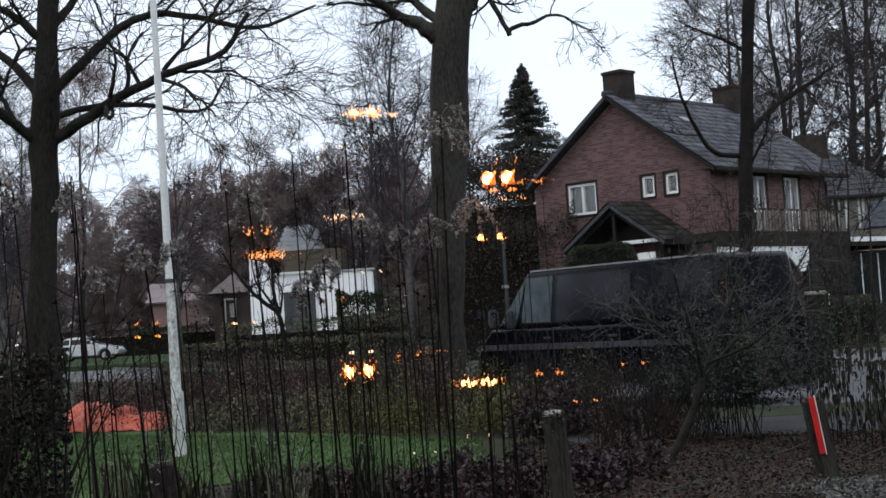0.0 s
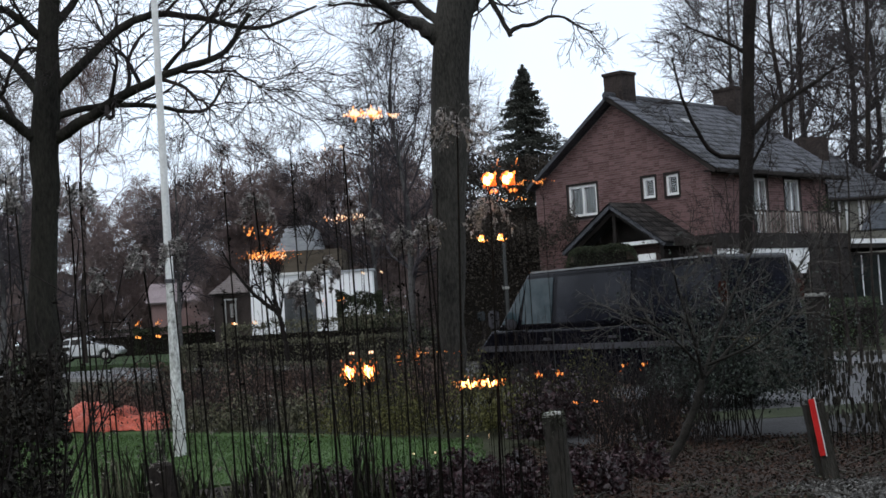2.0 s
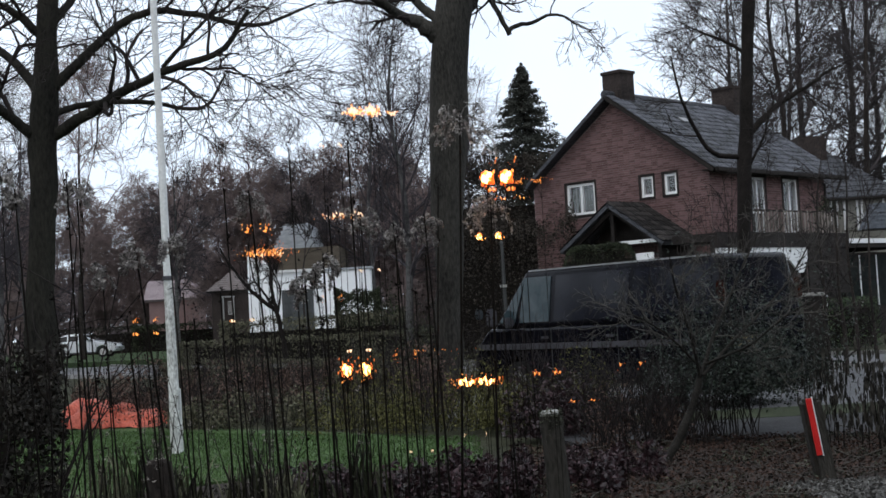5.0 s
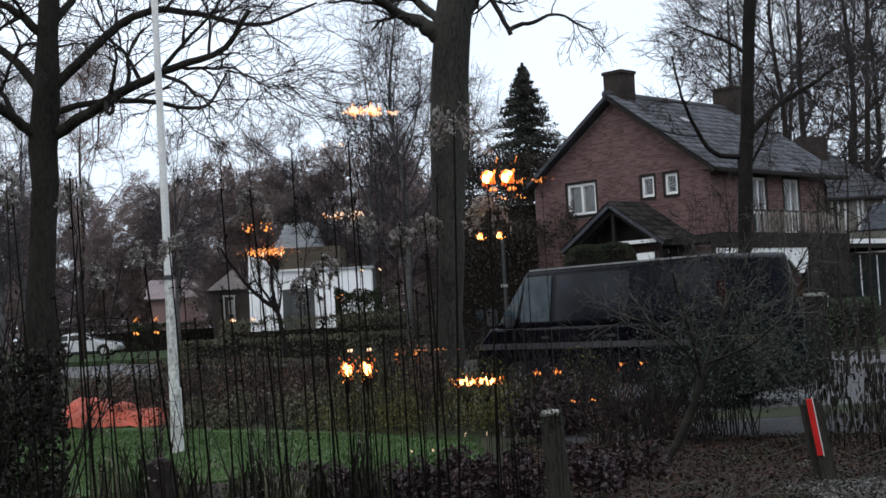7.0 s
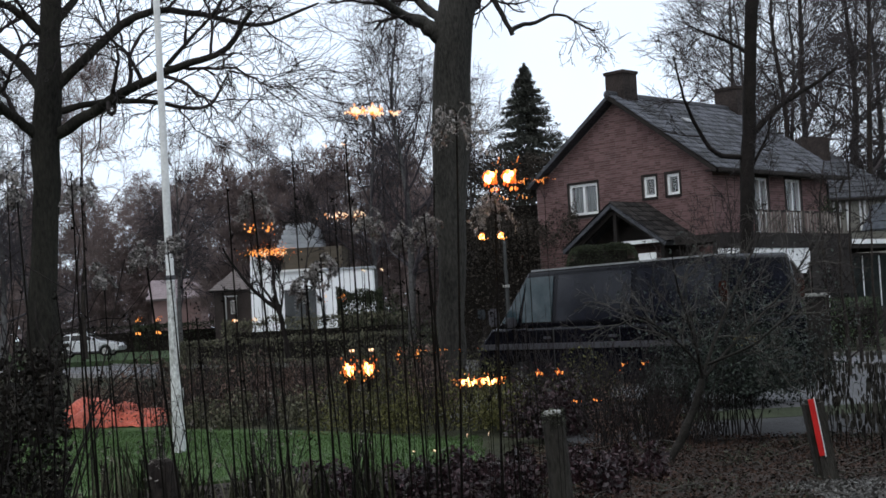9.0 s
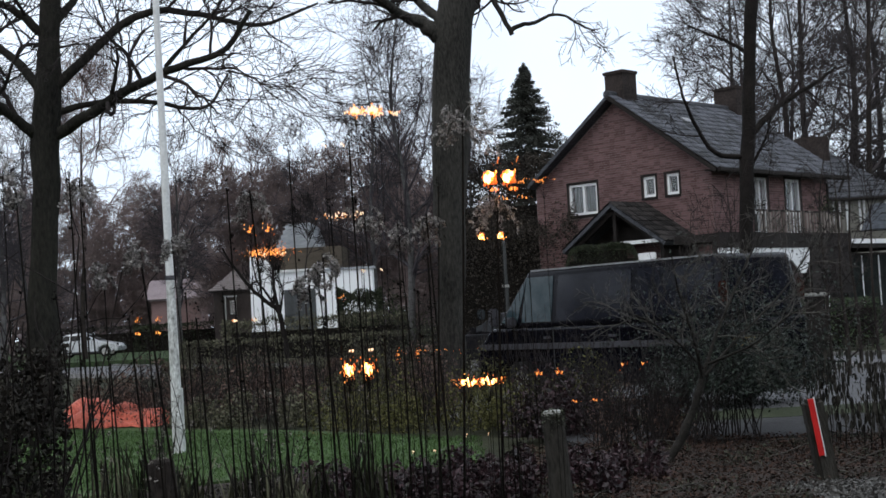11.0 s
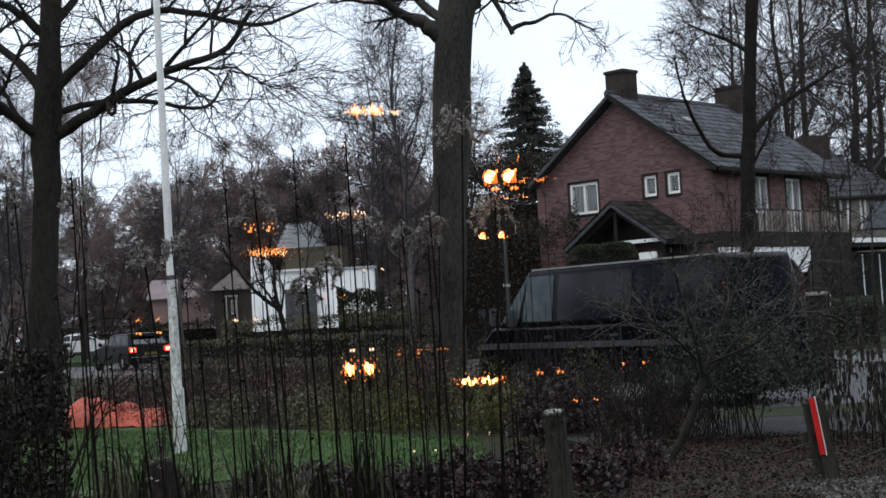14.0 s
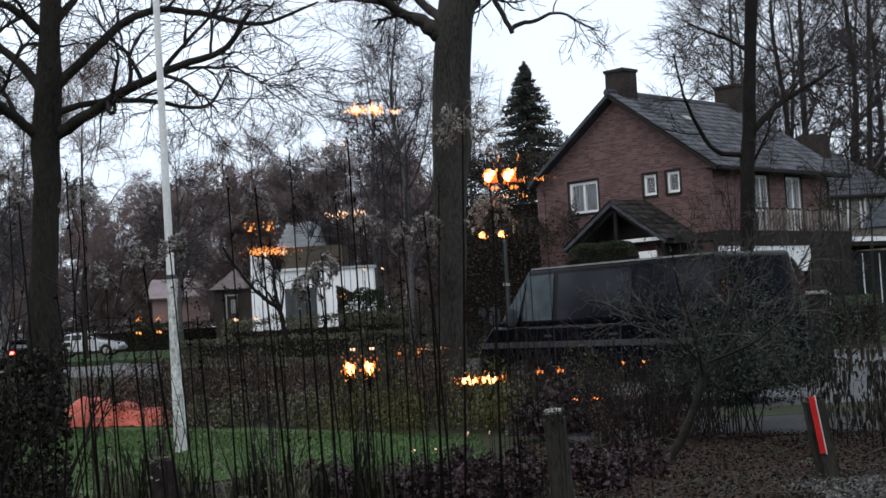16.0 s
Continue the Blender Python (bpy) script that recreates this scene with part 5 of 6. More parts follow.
# ---------------- hedges and shrubs ----------------
def hedge(name, m, w, d, h, n, size, mat, label, seed, category="hedge", ragged=0.12, core=True, twigs=0, mound=False, lift=0.0):
    """Leaves round a box-shaped bed; the core is a near-black box for the shade inside."""
    t = thing(name, m, label, category)
    rng = rand(seed)
    p = rng.uniform(-0.5, 0.5, (n, 3))
    if mound:
        clump = rng.uniform(-0.5, 0.5, (max(6, n // 480), 2)) * np.array([w, d])
        tall = rng.uniform(0.4, 1.25, len(clump))
        k = rng.integers(0, len(clump), n)
        q = rng.normal(0, 0.5, (n, 3))
        q /= np.maximum(1, np.linalg.norm(q, axis=1, keepdims=True))
        hh = h * tall[k]
        p = np.c_[clump[k] + q[:, :2] * hh[:, None] * 0.5, np.abs(q[:, 2]) * hh]
    else:
        ax = rng.integers(0, 3, n)
        p[np.arange(n), ax] = np.sign(p[np.arange(n), ax] + 1e-9) * (0.5 - np.abs(rng.normal(0, 0.05, n)))
        p = p * np.array([w, d, h]) + np.array([0, 0, h / 2])
        top = 1 + ragged * np.array([noise.noise(Vector((a * 1.1 + seed, b * 1.1, 0))) for a, b in p[:, :2]])
        p[:, 2] = np.maximum(p[:, 2] * top, 0.01)
    p += rng.normal(0, size * 0.5, p.shape)
    p[:, 2] = np.maximum(p[:, 2] * (1 - lift / h) + lift, 0.01)
    tagged(merged("foliage", [leaf_cards(rng, p, size)], mat, t), kind="stuff")
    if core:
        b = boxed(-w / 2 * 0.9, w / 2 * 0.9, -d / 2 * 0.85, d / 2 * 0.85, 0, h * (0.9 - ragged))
        part("core", b, M_HEDGECORE, t)
    if twigs:
        base = np.c_[rng.uniform(-w / 2, w / 2, twigs), rng.uniform(-d / 2, d / 2, twigs), np.zeros(twigs)]
        path = [base]
        dr = rng.normal(0, 0.2, (twigs, 3)) * (0.6 if category in ("bush", "plant") else 1) + np.array([0, 0, 1])
        for i in range(5):
            dr = dr + rng.normal(0, 0.09 if category in ("bush", "plant") else 0.17, dr.shape)
            path.append(path[-1] + dr * h * 0.24 * rng.uniform(0.7, 1.1, (twigs, 1)))
        path = np.stack(path, 1)
        r = np.broadcast_to(np.linspace(0.006, 0.002, 6), (twigs, 6)).copy()
        p2, r2 = sprout(rng, path, r, 4, h * 0.3, 35, 5, 0.3, 0.3, 0.3, 0.6, 0.5, 0.0022)
        tagged(merged("twig_mass", [tubes(path, r, 4), tubes(p2, r2, 3)], M_TWIG, t), kind="stuff")
    return t


def clipped_hedge():
    """A tall hedge shorn to a smooth block with rounded shoulders."""
    t = thing("hedge", pose(4.33, 37.5, 0, 0, 0, -5), "tall clipped green hedge beside the porch", "hedge")
    rng = rand(74)
    n = 30000
    q = rng.normal(0, 1, (n, 3))
    q[:, 2] = np.abs(q[:, 2])
    q /= (np.abs(q) ** 9).sum(1, keepdims=True) ** (1 / 9)
    p = q * np.array([1.0, 0.7, 3.14])
    lump = np.array([noise.noise(Vector(v) * 1.6) for v in p])
    p *= (1 + 0.03 * lump + rng.normal(0, 0.006, n))[:, None]
    p[:, 2] = np.maximum(p[:, 2], 0.02)
    tagged(merged("foliage", [leaf_cards(rng, p, 0.022)], M_HEDGE, t), kind="stuff")
    part("core", boxed(-0.93, 0.93, -0.63, 0.63, 0, 3.0, bevel=0.25), M_HEDGECORE, t)


M_EVERGREEN = material("evergreen_leaves", (0.004, 0.007, 0.005), (0.028, 0.04, 0.027), 0.6, 0.5, 0.06, 0, by="island")
M_GREENHEDGE = material("green_hedge_leaves", (0.03, 0.045, 0.025), (0.08, 0.11, 0.06), 0.8, 0.5, 0.06, 0, by="island")
# near-black, the shade inside the hedges put into the colour
M_HEDGECORE = material("hedge_core_shade", (0.005, 0.0045, 0.004), (0.018, 0.015, 0.012), 0.95, 0.2, 0.03, 0.9)
M_OLIVE = material("olive_hedge_leaves", (0.042, 0.042, 0.028), (0.14, 0.135, 0.092), 0.85, 0.6, 0.06, 0, by="island")
hedge("hedge", pose(-3.2, 56, 0, 0, 0, -4), 16, 1.2, 0.95, 12000, 0.06, M_OLIVE, "long clipped olive hedge along the far side of the road", 71)
hedge("hedge", pose(-5.6, 62, 0, 0, 0, 3), 9.4, 1.4, 1.75, 10000, 0.06, M_OLIVE, "dull olive clipped hedge before the white house", 91, ragged=0.2)
hedge("shrub", pose(-2.9, 69, 0, 0, 0, 0), 3.4, 1.6, 3.0, 8000, 0.08, M_HEDGE, "rounded dark green shrubs beside the white house", 92, "shrub", core=False, mound=True)
hedge("hedge", pose(-4.55, 70.5, 0, 0, 0, 0), 2.3, 1.2, 2.9, 15000, 0.055, M_HEDGE, "dark green clipped hedge beside the white house", 33, ragged=0.25)
hedge("shrub", pose(-7.4, 70, 0, 0, 0, 0), 0.9, 0.7, 2.2, 1600, 0.06, M_OLIVE, "ragged shrub before the white house", 93, "shrub", core=False, mound=True)
hedge("hedge", pose(-17.2, 91, 0, 0, 0, 4), 7.5, 1.2, 2.0, 6000, 0.09, M_HEDGE, "green hedge before distant houses", 72)
hedge("hedge", pose(-24, 92, 0, 0, 0, 0), 9, 1.2, 2.0, 4500, 0.1, M_DARKLEAF, "dark hedge behind the parked car", 73)
clipped_hedge()
hedge("hedge", pose(2.2, 46, 0, 0, 0, 0), 4.6, 2.2, 4.5, 22000, 0.045, M_DARKBROWN, "tall dark evergreen hedge beside the brick house", 75, ragged=0.3)
hedge("hedge", pose(3.0, 52, 0, 0, 0, 0), 5.0, 2.0, 7.2, 30000, 0.055, M_DARKBROWN, "tall dark brown-green evergreen hedge behind the reflected lights", 62, ragged=0.14)
hedge("beech_hedge", pose(-8.0, 27.5, 0, 0, 0, -18), 9.0, 1.0, 0.7, 11000, 0.033, M_BROWNLEAF, "ragged brown beech hedge between lawn and road", 76, twigs=240, core=False, mound=True)
hedge("shrub", pose(-2.6, 21.2, 0, 0, 0, -14), 5.6, 1.8, 0.95, 12000, 0.028, M_BROWNLEAF, "low dark reddish shrubs behind the lawn", 77, "shrub", core=False, twigs=260, mound=True)
hedge("shrub", pose(-2.2, 19.4, 0, 0, 0, -20), 5.0, 1.0, 0.5, 7000, 0.026, M_OLIVE, "low straggling olive-brown plants behind the lawn", 61, "shrub", core=False, twigs=170, mound=True)
hedge("shrub", pose(-4.6, 23.4, 0, 0, 0, 0), 1.8, 0.8, 0.6, 3000, 0.025, M_DARKLEAF, "low dark twiggy shrub behind the tarpaulin", 83, "shrub", core=False, twigs=60, mound=True)
hedge("shrub", pose(0.2, 17.6, 0, 0, 0, -14), 3.4, 1.8, 0.8, 20000, 0.019, M_GLOWLEAVES, "low green shrub beside the lawn, leaf colour yellowed for a reflected glow", 78, "shrub", core=False, twigs=150, mound=True)
hedge("shrub", pose(1.65, 15.6, 0, 0, 0, -10), 1.6, 0.9, 0.75, 6000, 0.028, M_PURPLE, "dark reddish-brown shrubs before the van", 84, "shrub", core=False, twigs=160, mound=True)
hedge("shrub", pose(2.0, 13.85, 0, 0, 0, -8), 1.2, 0.7, 0.72, 2200, 0.018, M_BROWNLEAF, "dark brown twiggy bush beside the footpath", 63, "shrub", core=False, twigs=150, mound=True)
hedge("shrub", pose(3.0, 13.9, 0, 0, 0, -10), 1.3, 0.7, 1.85, 10000, 0.018, M_EVERGREEN, "dark leafy evergreen shrub before the van", 79, "shrub", core=False, twigs=6, mound=True, lift=0.5)
hedge("shrub", pose(2.9, 14.3, 0, 0, 0, 0), 0.6, 0.5, 1.7, 6000, 0.017, M_EVERGREEN, "dense dark evergreen shrub against the van", 65, "shrub", core=False, twigs=30, mound=True, lift=0.3)
hedge("shrub", pose(-0.02, 10.9, 0, 0, 0, 0), 2.6, 1.6, 0.27, 20000, 0.024, M_PURPLE, "dark purple-leaved ground cover plants", 80, "plant", core=False, mound=True)
hedge("shrub", pose(1.3, 11.3, 0, 0, 0, 0), 0.9, 0.9, 0.26, 5000, 0.022, M_PURPLE, "dark purple-leaved low plants beside the post", 81, "plant", core=False, mound=True)
hedge("shrub", pose(-1.72, 4.9, 0, 0, 0, 0), 0.44, 0.9, 1.3, 18000, 0.014, M_DARKLEAF, "dense dark twiggy bush close to the window", 82, "bush", ragged=0.5, twigs=60)
hedge("shrub", pose(-1.05, 4.3, 0, 0, 0, 0), 0.8, 0.5, 0.62, 2600, 0.018, M_DARKLEAF, "low dark withered plants close to the window", 85, "plant", core=False, twigs=50, mound=True)


hedge("hedge", pose(10.7, 37.5, 0, 0, 0, 10), 2.2, 1.0, 1.35, 7000, 0.032, M_GREENHEDGE, "low dull green hedge beside the carport", 86)
# unseen hedges on both sides, added so that the van mirrors something dark
hedge("hedge", pose(19, 13.5, 0, 0, 0, 90), 13, 1.6, 7.5, 6000, 0.1, M_DARKLEAF, "unseen tall dark evergreen screen, added for the van's rear to mirror", 98, ragged=0.2)
for y, w, h, s in ((16.2, 5.0, 9.0, 94), (19.7, 2.2, 8.0, 95), (21.9, 2.2, 7.0, 96)):
    hedge("hedge", pose(-14.6, y, 0, 0, 0, 90), w, 1.6, h, 4000, 0.09, M_DARKLEAF, "unseen tall dark evergreen screen, added for the van's side to mirror", s, ragged=0.2)
hedge("hedge", pose(-14.5, 29.5, 0, 0, 0, 90), 13, 1.4, 5.2, 6000, 0.07, M_DARKLEAF, "unseen tall dark hedge, added for the van's front side to mirror", 87)
hedge("shrub", pose(-3.9, 31.5, 0, 0, 0, -20), 3.2, 1.4, 0.55, 4500, 0.035, M_BROWNLEAF, "low dark shrubs along the road", 88, "shrub", core=False, twigs=110, mound=True)
hedge("shrub", pose(-5.2, 33.0, 0, 0, 0, -30), 3.4, 1.2, 0.85, 6000, 0.035, M_OLIVE, "ragged olive-brown shrubs along the road", 97, "shrub", core=False, twigs=140, mound=True)
hedge("hedge", pose(-6.0, 39.4, 0, 0, 0, 130.6), 9.0, 0.5, 0.5, 9000, 0.035, M_OLIVE, "low ragged hedge along the near kerb", 99, ragged=0.35)
hedge("shrub", pose(-0.78, 30.6, 0), 1.0, 0.8, 1.5, 4200, 0.04, M_HEDGE, "dense dark green shrub beside the thick tree", 29, "shrub", core=False, twigs=40, mound=True)
hedge("shrub", pose(-0.3, 29.5, 0, 0, 0, -25), 4.2, 1.6, 0.95, 8000, 0.035, M_OLIVE, "dark shrubs along the road beside the tree", 89, "shrub", core=False, twigs=150, mound=True)


def strap_clump(base, n, height, seed, mat=None):
    """A clump of withered strap leaves, bent over at their tips."""
    t = thing("strap_leaf_clump", pose(*base), "clump of withered greenish strap leaves", "plant", "withered clumps beside the lawn")
    rng = rand(seed)
    k = 6
    s = np.linspace(0, 1, k)
    a = rng.uniform(0, 2 * np.pi, n)
    out = rng.uniform(0.02, 0.4, n) * height
    h = height * rng.uniform(0.6, 1.1, n)
    root = rng.normal(0, 0.07, (n, 2))
    line = np.stack([root[:, :1] + np.cos(a)[:, None] * out[:, None] * s ** 2, root[:, 1:] + np.sin(a)[:, None] * out[:, None] * s ** 2, h[:, None] * (s - 0.28 * s ** 4)], -1)
    side = np.stack([-np.sin(a), np.cos(a), np.zeros(n)], 1)[:, None] * (0.009 * (1 - s ** 2) + 0.001)[None, :, None]
    co = np.stack([line - side, line + side], 2).reshape(-1, 3)
    i = np.arange(n)[:, None] * k * 2 + np.arange(k - 1)[None] * 2
    f = np.stack([i, i + 1, i + 3, i + 2], -1).reshape(-1, 4)
    tagged(merged("leaf_mass", [(co, f)], mat or M_STRAP, t), kind="stuff")


M_STRAP = material("withered_strap_leaves", (0.022, 0.022, 0.013), (0.13, 0.13, 0.085), 0.8, 0.3, 0.03, 0, by="island")
_rng = rand(320)
for i in range(15):
    strap_clump((-3.35 + 0.17 * i + _rng.normal(0, 0.08), 9.6 + _rng.uniform(-1.0, 0.9), 0), 34, _rng.uniform(0.42, 0.72), 330 + i)


M_DARKSTRAP = material("dark_strap_leaves", (0.008, 0.009, 0.006), (0.045, 0.05, 0.028), 0.8, 0.3, 0.03, 0, by="island")
for i in range(9):
    strap_clump((-3.3 + 0.37 * i + _rng.normal(0, 0.08), 9.4 + _rng.uniform(-0.8, 1.6), 0), 26, _rng.uniform(0.55, 0.9), 360 + i, M_DARKSTRAP)


def lawn_litter():
    rng = rand(15)
    n = 900
    p = np.c_[rng.uniform(-7.2, 0.3, n), rng.uniform(11.8, 22, n), rng.uniform(0.005, 0.045, n)]
    patchy = np.array([noise.noise(Vector((a * 0.8, c * 0.5, 2.0))) for a, c in p[:, :2]])
    p = p[(p[:, 1] > 11.7 + 0.2 * (p[:, 0] + 7)) & (p[:, 1] < 17.0 - 0.8 * (p[:, 0] + 1.2)) & (patchy > 0.2)]
    tagged(merged("leaf_litter", [leaf_cards(rng, p, 0.03, 0.6)], M_LITTER), "scattered brown leaves and weeds on the lawn", "leaf litter", kind="stuff")


lawn_litter()


def far_wood():
    """A distant bare wood along the horizon."""
    rng = rand(90)
    n = 42000
    x = rng.uniform(-150, 130, n)
    top = np.array([9 + 5 * noise.noise(Vector((a * 0.11, 3.0, 0))) + 3 * noise.noise(Vector((a * 0.45, 7.0, 0))) for a in x])
    q = np.c_[x, 150 + rng.uniform(0, 30, n), top * rng.uniform(0, 1, n) ** 0.8]
    tagged(merged("far_wood", [leaf_cards(rng, q, 0.55)], M_FARWOOD), "distant bare brown wood along the horizon", "wood", kind="stuff")


M_FARWOOD = material("far_wood_twigs", (0.06, 0.05, 0.053), (0.15, 0.125, 0.13), 0.95, 6.0, 1.0, 0, by="island")
far_wood()


# ---------------- garden things ----------------
pole = thing("flagpole", pose(-3.22, 15.9, 0, 0, -0.4), "white painted wooden flagpole standing on the lawn", "flagpole")
p, r = smooth_line([(0, 0, 2.0), (0.0, 0, 4.5), (0.0, 0, 7.6)], 0.048, 0.031, 16)
merged("shaft", [tubes(p, r, 14)], M_POLE, pole)
p, r = smooth_line([(0, 0, -0.05), (0.004, 0, 0.9), (0.0, 0, 2.0)], 0.068, 0.05, 16)
merged("lower_shaft", [tubes(p, r, 14)], M_PEELING, pole, "lower shaft with peeling paint")
part("clamp", cylinder(0.06, 0.06, 0.05, 14, Matrix.Translation((0, 0, 2.02))), M_TRIM, pole)
part("foot_post", boxed(-0.05, 0.05, 0.09, 0.19, -0.02, 0.75, bevel=0.01), M_POLE, pole)


def tarpaulin():
    nx, ny = 60, 26
    x, y = np.meshgrid(np.linspace(-0.98, 0.9, nx), np.linspace(-0.55, 0.55, ny))
    def heap(a, b):
        along = min(1.0, (a + 0.98) / 0.22) ** 0.7 * (1.0 if a < -0.25 else 1 - 0.6 * (a + 0.25) / 1.15) * min(1.0, (0.93 - a) / 0.12)
        across = max(0.0, 1 - (abs(b) / 0.56) ** 3)
        folds = -0.07 * math.exp(-((b + 0.34 + 0.05 * math.sin(3 * a)) / 0.045) ** 2) + 0.03 * noise.noise(Vector((a * 3, b * 3, 1))) + 0.03 * noise.noise(Vector((a * 11, b * 5, 3))) + 0.045 * math.sin(a * 13 + 2.5 * noise.noise(Vector((a * 2, b * 3, 5)))) * across
        return 0.37 * along * across + folds * (0.4 + along)
    z = np.array([[heap(a, b) for a, b in zip(ra, rb)] for ra, rb in zip(x, y)])
    z = np.maximum(z, 0.012)
    v = np.concatenate([np.stack([x, y, z], -1).reshape(-1, 3), np.stack([x, y, z - 0.006], -1).reshape(-1, 3)])
    i = (np.arange(ny - 1)[:, None] * nx + np.arange(nx - 1)[None]).ravel()
    f = np.stack([i, i + 1, i + 1 + nx, i + nx], 1)
    ob = joined("tarpaulin", quads("tarpaulin", v, np.concatenate([f, f[:, ::-1] + nx * ny])), M_TARP)
    ob.matrix_world = pose(-5.2, 21.3, 0, 0, 0, -18)
    tagged(ob, "crumpled orange-red tarpaulin heaped on the lawn", "tarpaulin")


tarpaulin()
part_of_heap = thing("board", pose(-5.48, 21.39, 0, 0, 0, -16), "pale painted board lying against the tarpaulin", "board")
part("plank", boxed(-0.22, 0.24, -0.03, 0.03, 0.0, 0.13, bevel=0.01), M_POLE, part_of_heap)

post = thing("garden_post", pose(0.73, 9.6, 0, 0, -3), "weathered grey wooden post in the garden bed", "post")
p, r = smooth_line([(0, 0, -0.1), (0.005, 0, 0.3), (0, 0, 0.69)], 0.085, 0.08, 8)
merged("timber", [tubes(p, r, 10)], M_POST, post)
part("cap", cylinder(0.082, 0.06, 0.03, 10, Matrix.Translation((0, 0, 0.68))), M_PALEMOSS, post, "pale lichen-covered end grain")
_rng = rand(77)
_a = _rng.uniform(0, 2 * np.pi, 420)
_q = np.c_[np.cos(_a), np.sin(_a), np.zeros(420)] * (0.083 - 0.03 * _rng.uniform(0, 1, (420, 1)) ** 3) + np.c_[np.zeros(420), np.zeros(420), 0.715 - 0.16 * np.abs(_rng.normal(0, 0.5, 420))]
tagged(merged("moss", [leaf_cards(_rng, _q, 0.012)], M_MOSSBED, post, "ragged moss round the top"), kind="stuff")

stump = thing("garden_post", pose(-1.82, 8.5, 0, 0, -2), "short dark rotten wooden post beside the lawn", "post")
q, s = smooth_line([(0, 0, -0.1), (0.01, 0, 0.25), (0, 0, 0.60)], 0.1, 0.085, 8)
merged("timber", [tubes(q, s, 10)], M_BARK, stump)
part("cap", cylinder(0.087, 0.05, 0.03, 10, Matrix.Translation((0, 0, 0.59))), M_BARK, stump)

marker = thing("marker_post", pose(2.84, 10.46, 0, 0, -8), "leaning grey roadside marker post with a red reflector", "post")
part("timber", boxed(-0.08, 0.07, -0.08, 0.08, -0.1, 0.635, bevel=0.03), M_POST, marker)
part("reflector", boxed(-0.055, -0.012, -0.094, -0.081, 0.21, 0.645), M_REFLECTOR, marker, "red reflector strip")
part("edge", boxed(-0.011, -0.004, -0.096, -0.081, 0.2, 0.655), M_WHITE, marker, "white edge of the reflector")

pillar = thing("gate_pillar", pose(6.62, 24.5, 0, 0, 0, -12), "dark gate pillar with a pale cap beside the drive", "pillar")
part("shaft", boxed(-0.17, 0.17, -0.17, 0.17, -0.05, 1.42, bevel=0.02), M_DARKWOOD, pillar)
part("plinth", boxed(-0.2, 0.2, -0.2, 0.2, -0.05, 0.25, bevel=0.02), M_DARKWOOD, pillar)
# pale colour of the cap stands for a white highlight on top
part("cap", boxed(-0.21, 0.21, -0.21, 0.21, 1.424, 1.49, bevel=0.02), M_PALEMOSS, pillar, "capstone with a white highlight put into its pale colour")


street_lamp = thing("lamp_post", pose(1.75, 40, 0), "slim dark lamp post with a pale collar behind the van", "lamp post")
part("post", cylinder(0.085, 0.06, 3.6, 12, Matrix.Translation((0, 0, -0.1))), M_LAMPPOST, street_lamp)
part("collar", cylinder(0.1, 0.1, 0.08, 12, Matrix.Translation((0, 0, 2.2))), M_PALEMOSS, street_lamp)
part("top_cap", cylinder(0.075, 0.03, 0.08, 12, Matrix.Translation((0, 0, 3.504))), M_LAMPPOST, street_lamp)

# ---------------- dry stems before the window ----------------
def dry_stem(base, top, head, seed, r=0.0042):
    """One withered perennial: a stiff stem, with a fluffy drooping seed head or a bare tip."""
    t = thing("dry_stem", pose(*base), "thin dark withered perennial stem" + (" with a fluffy grey seed head" if head else ""), "plant", "withered stems before the window")
    rng = rand(seed)
    d = np.array(top) - np.array(base)
    mid = d * 0.5 + np.array([rng.normal(0, 0.012), rng.normal(0, 0.012), 0])
    p, rr = smooth_line([(0, 0, -0.02), mid, d], r, r * 0.55, 12)
    leaf_at = p[0][rng.integers(3, 11, 3)] + rng.normal(0, 0.008, (3, 3))
    merged("stem", [tubes(p, rr, 5), leaf_cards(rng, leaf_at, 0.008)], M_STEM, t)
    if head:
        # arching sprays from the tip, each hung with curled tufts
        p1, r1 = sprout(rng, p, rr, 16, head * 1.65, 50, 9, 0.965, -3.0, 0.3, 0.6, 0.4, 0.0012)
        p2, r2 = sprout(rng, p1, r1, 6, head * 0.3, 50, 4, 0.25, -1.2, 0.4, 0.7, 0.6, 0.001)
        at = np.concatenate([p1[:, 3:].reshape(-1, 3), p2[:, 1:].reshape(-1, 3)])
        at = at[rng.uniform(0, 1, len(at)) < 0.75]
        tuft = np.repeat(at, 5, 0) + rng.normal(0, 0.0028, (len(at) * 5, 3))
        tagged(merged("seed_head", [tubes(p1, r1, 3), tubes(p2, r2, 3), leaf_cards(rng, tuft, 0.0042)], M_SEED, t), kind="stuff")
    else:
        pts = p[0][-2:].repeat(14, 0) + rng.normal(0, 0.007, (28, 3)) * np.array([1, 1, 2.2])
        tagged(merged("seed_head", [leaf_cards(rng, pts, 0.006)], M_STEM, t), kind="stuff")
    return t


